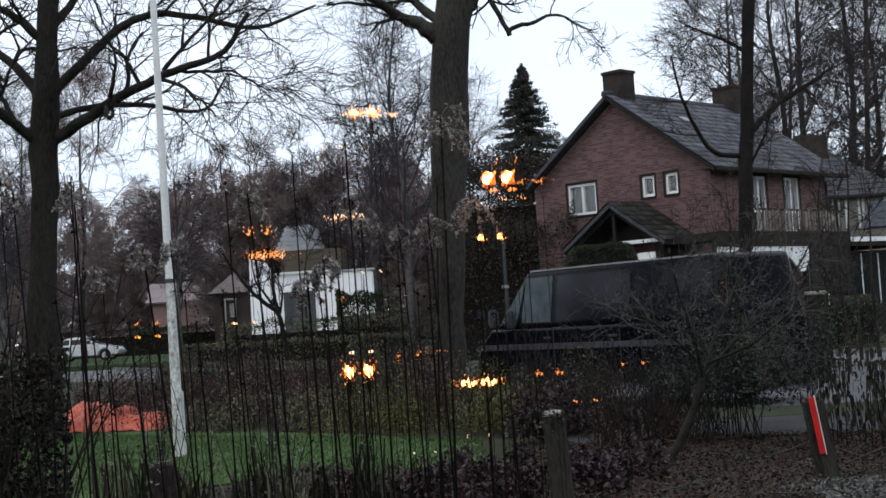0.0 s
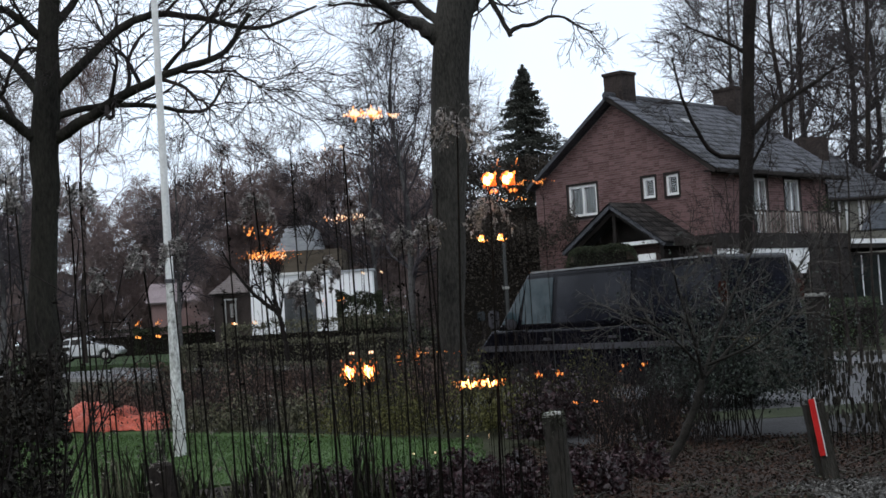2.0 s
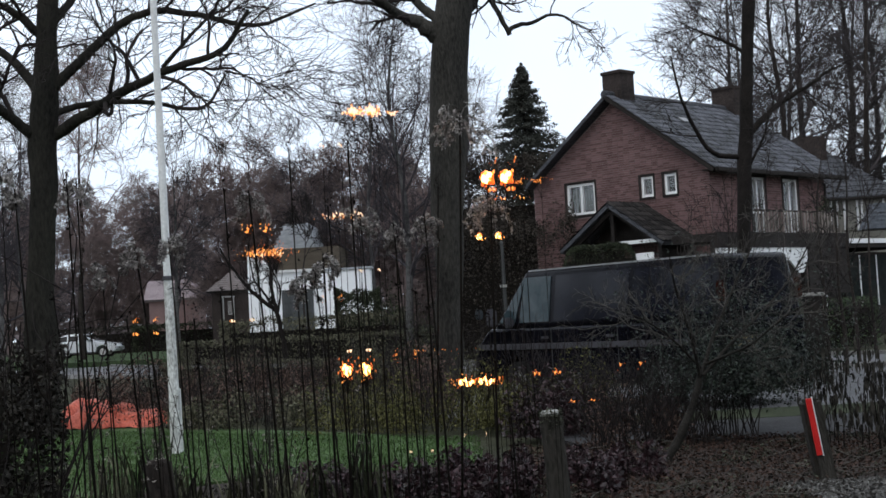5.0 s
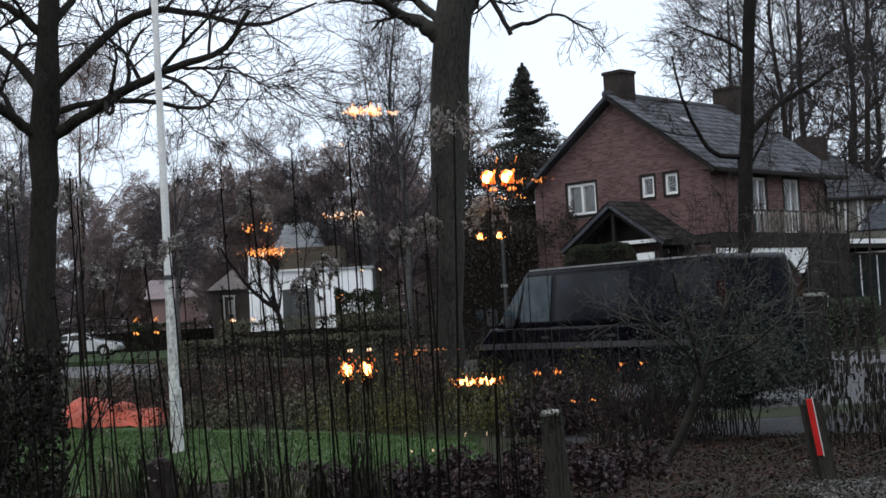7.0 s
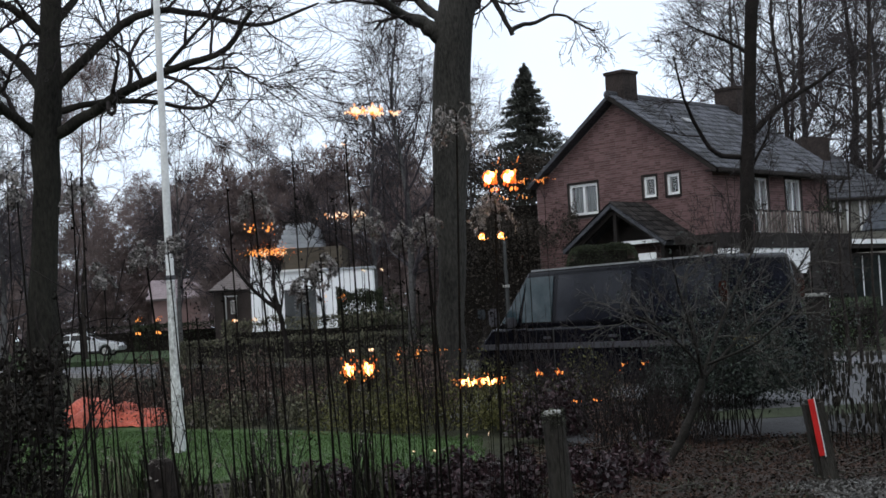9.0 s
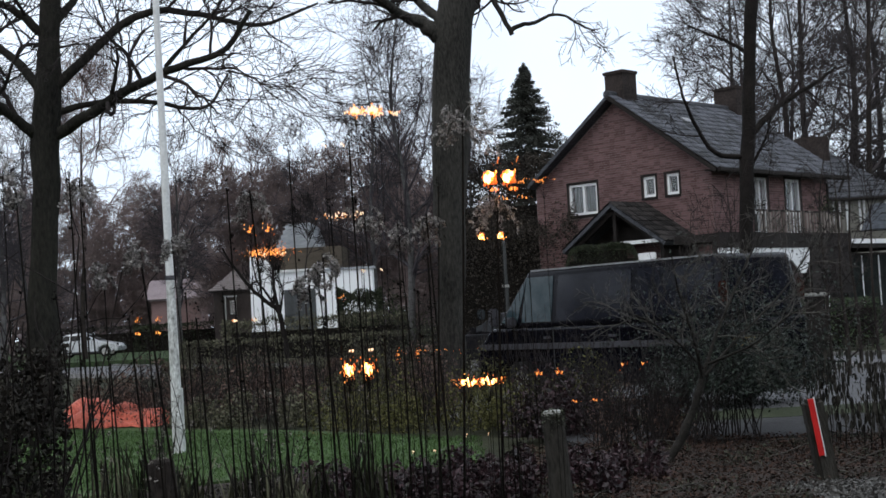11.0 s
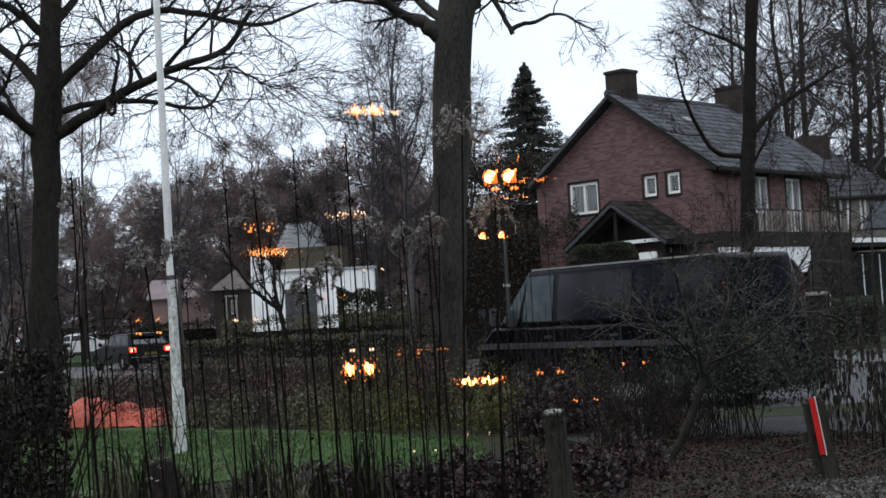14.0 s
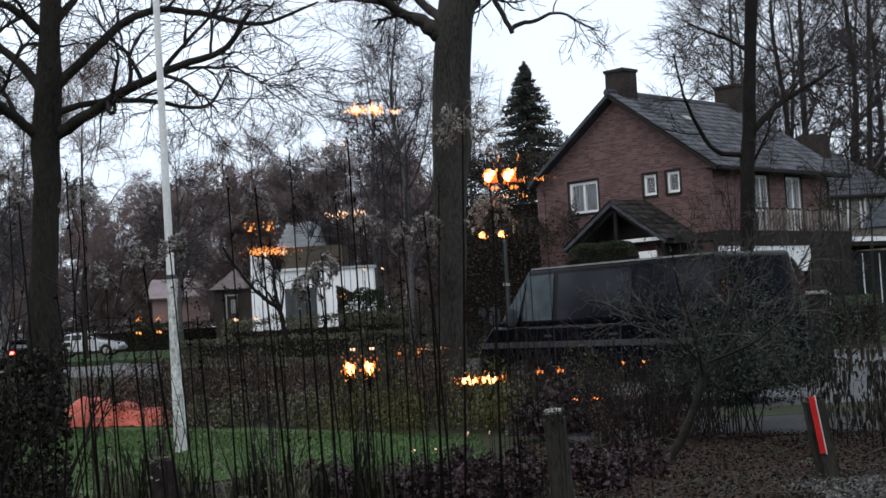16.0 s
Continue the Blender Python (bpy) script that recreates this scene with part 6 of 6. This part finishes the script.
def withered_weed(base, height, lean, seed):
    """A withered border plant: a few crooked stems with pale dry tufts along them."""
    t = thing("withered_weed", pose(*base), "crooked brown withered border plant with pale dry tufts", "plant", "withered border plants beside the lawn")
    rng = rand(seed)
    n = 4
    top = np.c_[lean + rng.normal(0, 0.09, n), rng.normal(0, 0.08, n), height * rng.uniform(0.65, 1.0, n)]
    s = np.linspace(0, 1, 8)[None, :, None]
    path = top[:, None] * s + np.cumsum(rng.normal(0, 0.008, (n, 8, 3)), 1)
    r = np.tile(np.linspace(0.0055, 0.0025, 8), (n, 1))
    p1, r1 = sprout(rng, path, r, 5, 0.13, 42, 5, 0.35, 0.2, 0.35, 0.6, 0.5, 0.0018)
    merged("stem", [tubes(path, r, 5), tubes(p1, r1, 3)], M_SHRUBWOOD, t)
    at = np.concatenate([p1[:, -1], path[:, -1]])
    at = at[rng.uniform(0, 1, len(at)) < 0.6]
    tuft = np.repeat(at, 9, 0) + rng.normal(0, 0.007, (len(at) * 9, 3))
    tagged(merged("tufts", [leaf_cards(rng, tuft, 0.008)], M_TUFT, t), kind="stuff")


M_TUFT = material("dry_tufts", (0.06, 0.052, 0.045), (0.3, 0.275, 0.25), 0.95, 0.1, 0.01, 0, by="island")
STEMS_TALL = [
    ((-0.03, 3.99, 0), (0.068, 4.20, 2.04), 0.135),
    ((-0.02, 3.80, 0), (-0.05, 4.00, 1.71), 0.070),
    ((-0.08, 3.80, 0), (-0.13, 4.00, 1.69), 0.055),
    ((0.11, 3.89, 0), (0.155, 4.10, 1.76), 0.100),
    ((-0.25, 3.80, 0), (-0.27, 4.00, 1.94), 0.000),
    ((-0.41, 3.99, 0), (-0.46, 4.20, 1.95), 0.000),
    ((-0.46, 3.99, 0), (-0.59, 4.20, 1.83), 0.085),
    ((-0.62, 4.18, 0), (-0.70, 4.40, 1.86), 0.000),
    ((-0.67, 3.80, 0), (-0.81, 4.00, 1.68), 0.065),
    ((-0.63, 3.61, 0), (-0.85, 3.80, 1.65), 0.060),
    ((-1.06, 4.18, 0), (-1.18, 4.40, 1.92), 0.075),
    ((-0.95, 3.99, 0), (-1.06, 4.20, 1.62), 0.045),
    ((-0.31, 3.80, 0), (-0.36, 4.00, 1.61), 0.060),
]
STEMS_MIDDLE = [
    ((-0.27, 3.89, 0), (-0.33, 4.10, 1.76), 0.000),
    ((-0.23, 3.99, 0), (-0.25, 4.20, 1.75), 0.070),
    ((-0.33, 3.61, 0), (-0.39, 3.80, 1.55), 0.065),
    ((-1.10, 4.08, 0), (-1.18, 4.30, 1.92), 0.000),
    ((-1.33, 4.27, 0), (-1.45, 4.50, 1.97), 0.050),
    ((-1.30, 4.37, 0), (-1.45, 4.60, 1.92), 0.040),
    ((-0.07, 4.08, 0), (-0.01, 4.30, 1.82), 0.000),
    ((0.13, 3.70, 0), (0.13, 3.90, 1.40), 0.000),
    ((0.16, 3.42, 0), (0.16, 3.60, 1.13), 0.000),
    ((-0.60, 3.80, 0), (-0.66, 4.00, 1.51), 0.000),
    ((-0.49, 3.70, 0), (-0.60, 3.90, 1.37), 0.000),
    ((-0.17, 3.80, 0), (-0.19, 4.00, 1.35), 0.000),
    ((-0.16, 3.89, 0), (-0.14, 4.10, 1.65), 0.000),
]
STEMS_LOW = [
    ((-0.25, 3.61, 0), (-0.36, 3.80, 1.55), 0.00),
    ((-0.84, 3.80, 0), (-0.94, 4.00, 1.45), 0.00),
    ((-0.91, 3.70, 0), (-1.02, 3.90, 1.41), 0.00),
    ((-0.69, 3.70, 0), (-0.75, 3.90, 1.51), 0.00),
    ((-0.65, 3.89, 0), (-0.76, 4.10, 1.44), 0.00),
    ((-0.45, 4.08, 0), (-0.55, 4.30, 1.50), 0.00),
    ((-0.11, 3.99, 0), (-0.09, 4.20, 1.48), 0.00),
    ((-0.07, 3.80, 0), (-0.05, 4.00, 1.59), 0.00),
    ((-0.82, 3.99, 0), (-0.93, 4.20, 1.38), 0.00),
    ((-1.08, 3.99, 0), (-1.21, 4.20, 1.54), 0.00),
    ((-1.00, 3.89, 0), (-1.11, 4.10, 1.46), 0.00),
    ((-0.86, 3.80, 0), (-1.00, 4.00, 1.32), 0.00),
]
WEEDS = rand(410)
for i in range(18):
    x, y = WEEDS.uniform(-3.4, -0.7), WEEDS.uniform(7.6, 10.2)
    lean = WEEDS.normal(0, 0.06)
    withered_weed((x * y / 10, y, 0), WEEDS.uniform(0.7, 1.15), lean, 420 + i)

SWAYING = []
for i, (base, top, head) in enumerate(STEMS_TALL + STEMS_MIDDLE + STEMS_LOW):
    SWAYING.append(dry_stem(base, top, head, 200 + i, 0.0052 - 0.0009 * (i % 3)))

def leafy_stem(base, height, lean, seed):
    """A withered perennial with dark leaves hanging along its stem."""
    t = thing("withered_plant", pose(*base), "dark withered plant with drooping leaves", "plant", "withered plants before the drive")
    rng = rand(seed)
    p, rr = smooth_line([(0, 0, -0.02), (lean * 0.4, 0, height * 0.5), (lean, rng.normal(0, 0.05), height)], 0.006, 0.003, 10)
    merged("stem", [tubes(p, rr, 5)], M_STEM, t)
    n = 34
    s = p[0][rng.integers(3, 10, n)]
    out = rng.normal(0, 0.05, (n, 3)) * np.array([1, 1, 0])
    d = np.c_[out[:, :2] * 0.4, np.full(n, -1.0)]
    d /= np.linalg.norm(d, axis=1, keepdims=True)
    ln = rng.uniform(0.06, 0.13, (n, 1))
    side = np.cross(d, rng.normal(size=(n, 3)))
    side /= np.linalg.norm(side, axis=1, keepdims=True)
    a = s + out
    curl = np.cross(side, d) * ln * rng.uniform(-0.25, 0.25, (n, 1))
    w = side * ln * rng.uniform(0.08, 0.17, (n, 1))
    rows = [(a, 0.25), (a + d * ln * 0.35 + curl, 1), (a + d * ln * 0.7 + curl, 0.75), (a + d * ln, 0.08)]
    co = np.stack([q + s * k * w for q, k in rows for s in (-1, 1)], 1).reshape(-1, 3)
    i = np.arange(n)[:, None] * 8 + np.arange(3)[None] * 2
    tagged(merged("leaf_mass", [(co, np.stack([i, i + 1, i + 3, i + 2], -1).reshape(-1, 4))], M_DARKLEAF, t), kind="stuff")


_rng = rand(300)
for i in range(34):
    leafy_stem((3.45 + 0.036 * i + _rng.normal(0, 0.06), 12.6 + _rng.uniform(-0.7, 0.9), 0), _rng.uniform(0.6, 1.1), _rng.normal(0.02, 0.06), 310 + i)



# ---------------- the room behind the window ----------------
def room():
    x0, x1, y0, y1, h = -2.4, 2.4, -4.6, 0.45, 2.7
    def wall(name, bm, label):
        tagged(part(name, bm, M_BRICK_Y if name == "wall_north" else M_PLASTER), label, "wall", kind="structure")
    wall("wall_south", boxed(x0 - 0.2, x1 + 0.2, y0 - 0.2, y0, 0.0, h), "plain dim plaster wall of the room")
    wall("wall_west", boxed(x0 - 0.2, x0, y0, y1, 0.0, h), "plain dim plaster wall of the room")
    wall("wall_east", boxed(x1, x1 + 0.2, y0, y1, 0.0, h), "plain dim plaster wall of the room")
    bm = bmesh.new()
    box(bm, x0 - 0.2, -0.9, y1, y1 + 0.2, 0, h)
    box(bm, 0.9, x1 + 0.2, y1, y1 + 0.2, 0, h)
    box(bm, -0.9, 0.9, y1, y1 + 0.2, 0, 0.75)
    box(bm, -0.9, 0.9, y1, y1 + 0.2, 2.2, h)
    wall("wall_north", bm, "brick wall with the window opening to the garden")
    tagged(part("ceiling", boxed(x0 - 0.2, x1 + 0.2, y0 - 0.2, y1 + 0.2, h, h + 0.2), M_PLASTER), "plain dim ceiling of the room", "ceiling", kind="structure")
    tagged(part("floor", boxed(x0, x1, y0, y1, -0.02, 0.02), M_DARKWOOD), "dark wooden floor of the room", "floor", kind="structure")


def roof_tiles():
    """Overlapping pantiles on the roof slope towards the street; those past the first rows are joined."""
    cols, rows = 40, 15
    w, hgt = 8.07 / cols, (SLOPE_LENGTH - 0.1) / rows
    prof = [(0, 0.010), (w * 0.3, 0.05), (w * 0.6, 0.055), (w * 0.85, 0.018), (w, 0.010)]
    v = [(x, y, z + dz) for y, dz in ((-0.02, 0.034), (hgt + 0.02, 0.004)) for x, z in prof] + [(x, -0.02, z + 0.008) for x, z in prof]
    f = [(k, k + 1, k + 6, k + 5) for k in range(4)] + [(10 + k, 11 + k, k + 1, k) for k in range(4)]
    v, f = np.array(v), np.array(f)
    me = quads("roof_tile", v, f, False)
    me.materials.append(M_TILE)
    rest, rng = [], rand(12)
    for j in range(rows):
        for i in range(cols):
            at = np.array((-0.4 + i * w, j * hgt + rng.normal(0, 0.006), 0.004 + rng.uniform(0, 0.008)))
            if i < 20:
                ob = new("roof_tile", me)
                ob.parent = STREET_SLOPE
                ob.matrix_local = Matrix.Translation(at)
            else:
                rest.append((v + at, f))
    small = quads("roof_tile", v * np.array((0.195 / w, 0.31 / hgt, 0.9)), f, False)
    small.materials.append(M_PORCHTILE)
    for slope in PORCH_SLOPES:
        for j in range(8):
            for i in range(10):
                ob = new("roof_tile", small)
                ob.parent = slope
                ob.matrix_local = Matrix.Translation((-1.975 + (i + 1) * 0.195, 0.31 * (j + 1) - 0.05, 0.022 + rng.uniform(0, 0.008))) @ pose(0, 0, 0, 0, 0, 180)
    tagged(merged("roof_tile_rest", rest, M_TILEREST, STREET_SLOPE, smooth=False), kind="stuff")


M_PORCHTILE = material("brown_porch_tile", (0.009, 0.008, 0.0075), (0.036, 0.032, 0.03), 0.7, 0.4, 0.03, 0.4, by="object")
M_TILEREST = material("wet_roof_tile_joined", (0.01, 0.0108, 0.013), (0.07, 0.074, 0.088), 0.6, 0.5, 0.03, 0.3, by="island")
roof_tiles()



def house_bricks():
    """Bricks in running bond, a few millimetres proud of the mortar; most of them joined, those round the gable windows single."""
    W, E, R, L, fw, sw = HOUSE_PLAN
    course, length, joint, proud = 0.075, 0.225, 0.011, 0.009
    rng = rand(19)
    single = 0

    def cut(a, b, c, d, holes):
        """What is left of a brick beside the openings."""
        for q in holes:
            if c < q[3] + 0.075 and d > q[2] - 0.085 and a < q[1] + 0.075 and b > q[0] - 0.075:
                if a < q[0] - 0.075:
                    b = q[0] - 0.076
                elif b > q[1] + 0.075:
                    a = q[1] + 0.076
                else:
                    return a, a
        return a, b

    v0 = np.array([(x, y, z) for x in (0, 1) for y in (0, 1) for z in (0, 1)], float)
    f0 = np.array([(0, 1, 3, 2), (0, 4, 5, 1), (2, 3, 7, 6), (1, 5, 7, 3), (0, 2, 6, 4)])
    me = quads("brick", v0 * np.array((proud, length - joint, course - joint)) - np.array((proud, 0, 0)), f0, False)
    me.materials.append(M_BRICKPIECE)
    gable, flank = [], []
    for j in range(int((R - 2.3) / course)):
        z = 2.3 + j * course
        top = z + course - joint
        inset = max(0.0, (top - E) / (R - 0.1 - E) * W / 2)
        y = inset - (length / 2 if j % 2 else 0)
        while y < W - inset:
            a, b = max(y, inset) + joint / 2, min(y + length, W - inset) - joint / 2
            a, b = cut(a, b, z, top, fw)
            if b - a > 0.03:
                out = proud * rng.uniform(0.6, 1.1)
                if single < 300 and 4.4 < z < 5.8 and 1.0 < a < 6.0 and b - a > 0.2:
                    ob = new("brick", me)
                    ob.parent = HOUSE
                    ob.matrix_local = Matrix.Translation((proud - out - 0.001, a, z))
                    single += 1
                else:
                    gable.append((np.array((-out, a, z)) + v0 * np.array((out, b - a, course - joint)), f0))
            y += length
        if z < E - 0.3 and z > 3.4:
            x = 0.0 - (length / 2 if j % 2 else 0)
            while x < L:
                a, b = max(x, 0.0) + joint / 2, min(x + length, L) - joint / 2
                a, b = cut(a, b, z, top, sw)
                if b - a > 0.03:
                    out = proud * rng.uniform(0.6, 1.1)
                    flank.append((np.array((a, -out, z)) + v0 * np.array((b - a, out, course - joint)), f0))
                x += length
    for name, pieces in (("gable_brick_rest", gable), ("side_brick_rest", flank)):
        tagged(merged(name, pieces, M_BRICKREST, HOUSE, smooth=False), kind="stuff")


house_bricks()
room()


def own_facade():
    """The rest of the house in which the window sits."""
    h = thing("own_house", pose(0, 0, 0), "plain brick house round the room, with a pitched roof", "house")
    for name, a in (("front_wall", (-8, -2.604, 0.45, 0.65, 0, 5.6)), ("front_wall", (2.604, 8, 0.45, 0.65, 0, 5.6)), ("upper_wall", (-2.6, 2.6, 0.45, 0.65, 2.904, 5.6)),
                    ("side_wall", (-8, -7.8, -9, 0.446, 0, 5.6)), ("side_wall", (7.8, 8, -9, 0.446, 0, 5.6)), ("back_wall", (-7.796, 7.796, -9, -8.8, 0, 5.6))):
        part(name, boxed(*a), M_BRICK_Y, h)
    part("roof", prism([(1.1, 5.605), (-4.2, 9.4), (-9.4, 5.605)], -8.3, 8.3, (1, 2, 0)), M_TILEPLAIN, h)


own_facade()


def window_frame():
    w = thing("window_1", pose(0, 0.55, 1.475), "white frame of the garden window, its glass left out", "window", kind="structure")
    bm = bmesh.new()
    for a in ((-0.89, 0.89, -0.72, -0.66), (-0.89, 0.89, 0.66, 0.72), (-0.89, -0.83, -0.66, 0.66), (0.83, 0.89, -0.66, 0.66)):
        box(bm, a[0], a[1], -0.05, 0.05, a[2], a[3])
    bmesh.ops.remove_doubles(bm, verts=bm.verts[:], dist=0.001)
    part("window_frame", bm, M_WHITE, w)


window_frame()

# lamp reflections of the window, built as warm bulbs before it: place, spread across and up, number and radius of the
# bulbs, tone
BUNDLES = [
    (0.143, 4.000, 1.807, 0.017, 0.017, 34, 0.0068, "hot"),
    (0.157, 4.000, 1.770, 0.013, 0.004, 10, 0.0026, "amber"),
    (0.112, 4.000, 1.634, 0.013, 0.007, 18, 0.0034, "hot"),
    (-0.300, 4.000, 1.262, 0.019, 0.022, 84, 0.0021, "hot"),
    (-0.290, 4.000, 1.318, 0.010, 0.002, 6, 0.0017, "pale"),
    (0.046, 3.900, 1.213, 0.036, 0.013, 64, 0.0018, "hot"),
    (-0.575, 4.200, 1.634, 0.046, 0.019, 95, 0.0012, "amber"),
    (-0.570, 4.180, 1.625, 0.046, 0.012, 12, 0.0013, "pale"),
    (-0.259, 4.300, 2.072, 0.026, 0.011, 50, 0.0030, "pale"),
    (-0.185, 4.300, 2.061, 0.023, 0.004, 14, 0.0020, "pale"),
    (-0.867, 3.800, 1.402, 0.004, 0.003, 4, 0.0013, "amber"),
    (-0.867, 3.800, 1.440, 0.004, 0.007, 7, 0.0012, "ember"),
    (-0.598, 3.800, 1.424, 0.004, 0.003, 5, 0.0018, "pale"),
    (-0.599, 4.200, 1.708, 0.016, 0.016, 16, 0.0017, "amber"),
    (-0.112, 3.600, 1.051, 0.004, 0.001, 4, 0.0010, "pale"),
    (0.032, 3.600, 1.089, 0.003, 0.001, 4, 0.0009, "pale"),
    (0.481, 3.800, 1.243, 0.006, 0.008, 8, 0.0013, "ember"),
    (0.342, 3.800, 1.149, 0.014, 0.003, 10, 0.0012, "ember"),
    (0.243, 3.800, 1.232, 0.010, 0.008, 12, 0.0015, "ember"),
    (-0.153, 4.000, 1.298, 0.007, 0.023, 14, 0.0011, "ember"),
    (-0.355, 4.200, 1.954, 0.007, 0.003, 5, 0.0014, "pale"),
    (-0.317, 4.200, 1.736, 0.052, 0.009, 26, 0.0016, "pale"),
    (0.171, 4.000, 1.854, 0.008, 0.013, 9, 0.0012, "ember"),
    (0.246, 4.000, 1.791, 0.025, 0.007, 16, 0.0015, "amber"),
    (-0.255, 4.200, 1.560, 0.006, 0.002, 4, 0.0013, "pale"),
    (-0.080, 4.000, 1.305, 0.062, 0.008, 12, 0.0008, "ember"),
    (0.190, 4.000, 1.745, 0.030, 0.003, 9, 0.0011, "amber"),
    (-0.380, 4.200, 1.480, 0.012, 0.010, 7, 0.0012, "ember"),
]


def reflected_lights():
    """Small warm bulbs in pairs of bundles, added for indoor lamps mirrored in the pane, on made-up thin dark stakes
    that stand in the garden bed.
    """
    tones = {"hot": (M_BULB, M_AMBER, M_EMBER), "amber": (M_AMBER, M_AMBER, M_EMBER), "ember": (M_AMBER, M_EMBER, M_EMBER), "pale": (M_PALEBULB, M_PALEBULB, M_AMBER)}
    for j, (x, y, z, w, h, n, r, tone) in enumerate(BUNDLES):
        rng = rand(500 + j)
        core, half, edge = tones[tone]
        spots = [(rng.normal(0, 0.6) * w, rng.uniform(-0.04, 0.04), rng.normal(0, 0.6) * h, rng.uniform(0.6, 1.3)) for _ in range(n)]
        t = thing("garden_light", pose(x, y, 0), "warm orange bulbs for indoor lamps mirrored in the pane, on a thin added stake", "lamp", "warm lights before the window")
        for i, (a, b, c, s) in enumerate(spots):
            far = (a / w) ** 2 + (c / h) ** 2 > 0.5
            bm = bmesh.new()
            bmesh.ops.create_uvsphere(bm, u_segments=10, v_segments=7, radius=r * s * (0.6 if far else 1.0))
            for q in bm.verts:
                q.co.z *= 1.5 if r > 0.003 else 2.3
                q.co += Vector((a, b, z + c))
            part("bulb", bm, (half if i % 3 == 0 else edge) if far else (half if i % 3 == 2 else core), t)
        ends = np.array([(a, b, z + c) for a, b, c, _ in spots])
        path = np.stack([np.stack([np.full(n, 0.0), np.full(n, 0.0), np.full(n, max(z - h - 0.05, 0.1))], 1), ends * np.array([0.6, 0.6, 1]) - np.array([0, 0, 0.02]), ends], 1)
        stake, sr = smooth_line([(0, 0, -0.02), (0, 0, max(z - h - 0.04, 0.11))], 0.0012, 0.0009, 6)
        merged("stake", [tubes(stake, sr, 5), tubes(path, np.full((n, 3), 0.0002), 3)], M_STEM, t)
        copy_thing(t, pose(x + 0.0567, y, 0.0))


# further tones of the mirrored lamps; the ember one gives their fringe glow
M_PALEBULB = glowing("reflected_bulb_pale", (1.0, 0.66, 0.42), 1.5)
M_AMBER = glowing("reflected_bulb_amber", (1.0, 0.34, 0.07), 1.7)
M_EMBER = glowing("reflected_bulb_dim", (1.0, 0.2, 0.03), 0.55)
reflected_lights()



def motions():
    # the car comes along the road, passes behind the van and drives off
    rows = [(0.0, 60.0, 21.0, 176), (9.0, 15.6, 24.2, 155), (10.0, 9.4, 27.6, 146), (10.7, 3.9, 32.0, 139),
            (11.3, 0.18, 35.32, 124), (11.5, -0.88, 37.04, 122), (11.7, -1.96, 38.83, 123), (12.0, -3.80, 41.31, 124), (12.5, -6.41, 45.32, 123), (13.0, -8.76, 48.93, 123), (13.3, -9.93, 50.73, 123), (13.5, -10.83, 52.02, 124), (14.0, -12.95, 55.11, 124), (14.5, -15.12, 58.21, 125), (15.0, -17.54, 61.50, 126), (16.0, -21.9, 68.2, 124)]
    walk(car, [(t, pose(x, y, 0.0, 0, 0, a)) for t, x, y, a in rows])
    # the dry stems tremble in the wind about their roots
    # gusts that push two of the tall ones over for a while: seconds and degrees
    gusts = {0: ((0, -1.45), (1, -0.6), (2, 0.0), (3, 0.3), (4, 0.55), (6.5, -0.2), (7.5, -0.4), (8.5, -0.3), (11.5, 0.45), (12.5, 0.65), (13, 0.45), (14, 0.3), (16, 0.2)),
             3: ((0, -1.65), (1, -0.65), (2, -0.15), (3, 0.1), (4, 0.1), (6.5, -0.1), (8.5, 0.0), (11.5, 0.4), (13, 0.3), (16, -0.1))}
    for i, stem in enumerate(SWAYING[:22]):
        x, y, z = stem.matrix_world.translation
        rows = []
        for k in range(65):
            t = k / 4
            a = 0.20 * math.sin(5.3 * t + i * 1.7) + 0.13 * math.sin(2.1 * t + i * 2.9) + 0.10 * math.sin(0.5 * t + i)
            if i in gusts:
                a = 0.35 * a + float(np.interp(t, *zip(*gusts[i])))
            b = 0.12 * math.sin(4.1 * t + i * 0.8)
            rows.append((t, pose(x, y, z, b, a)))
        walk(stem, rows)


motions()
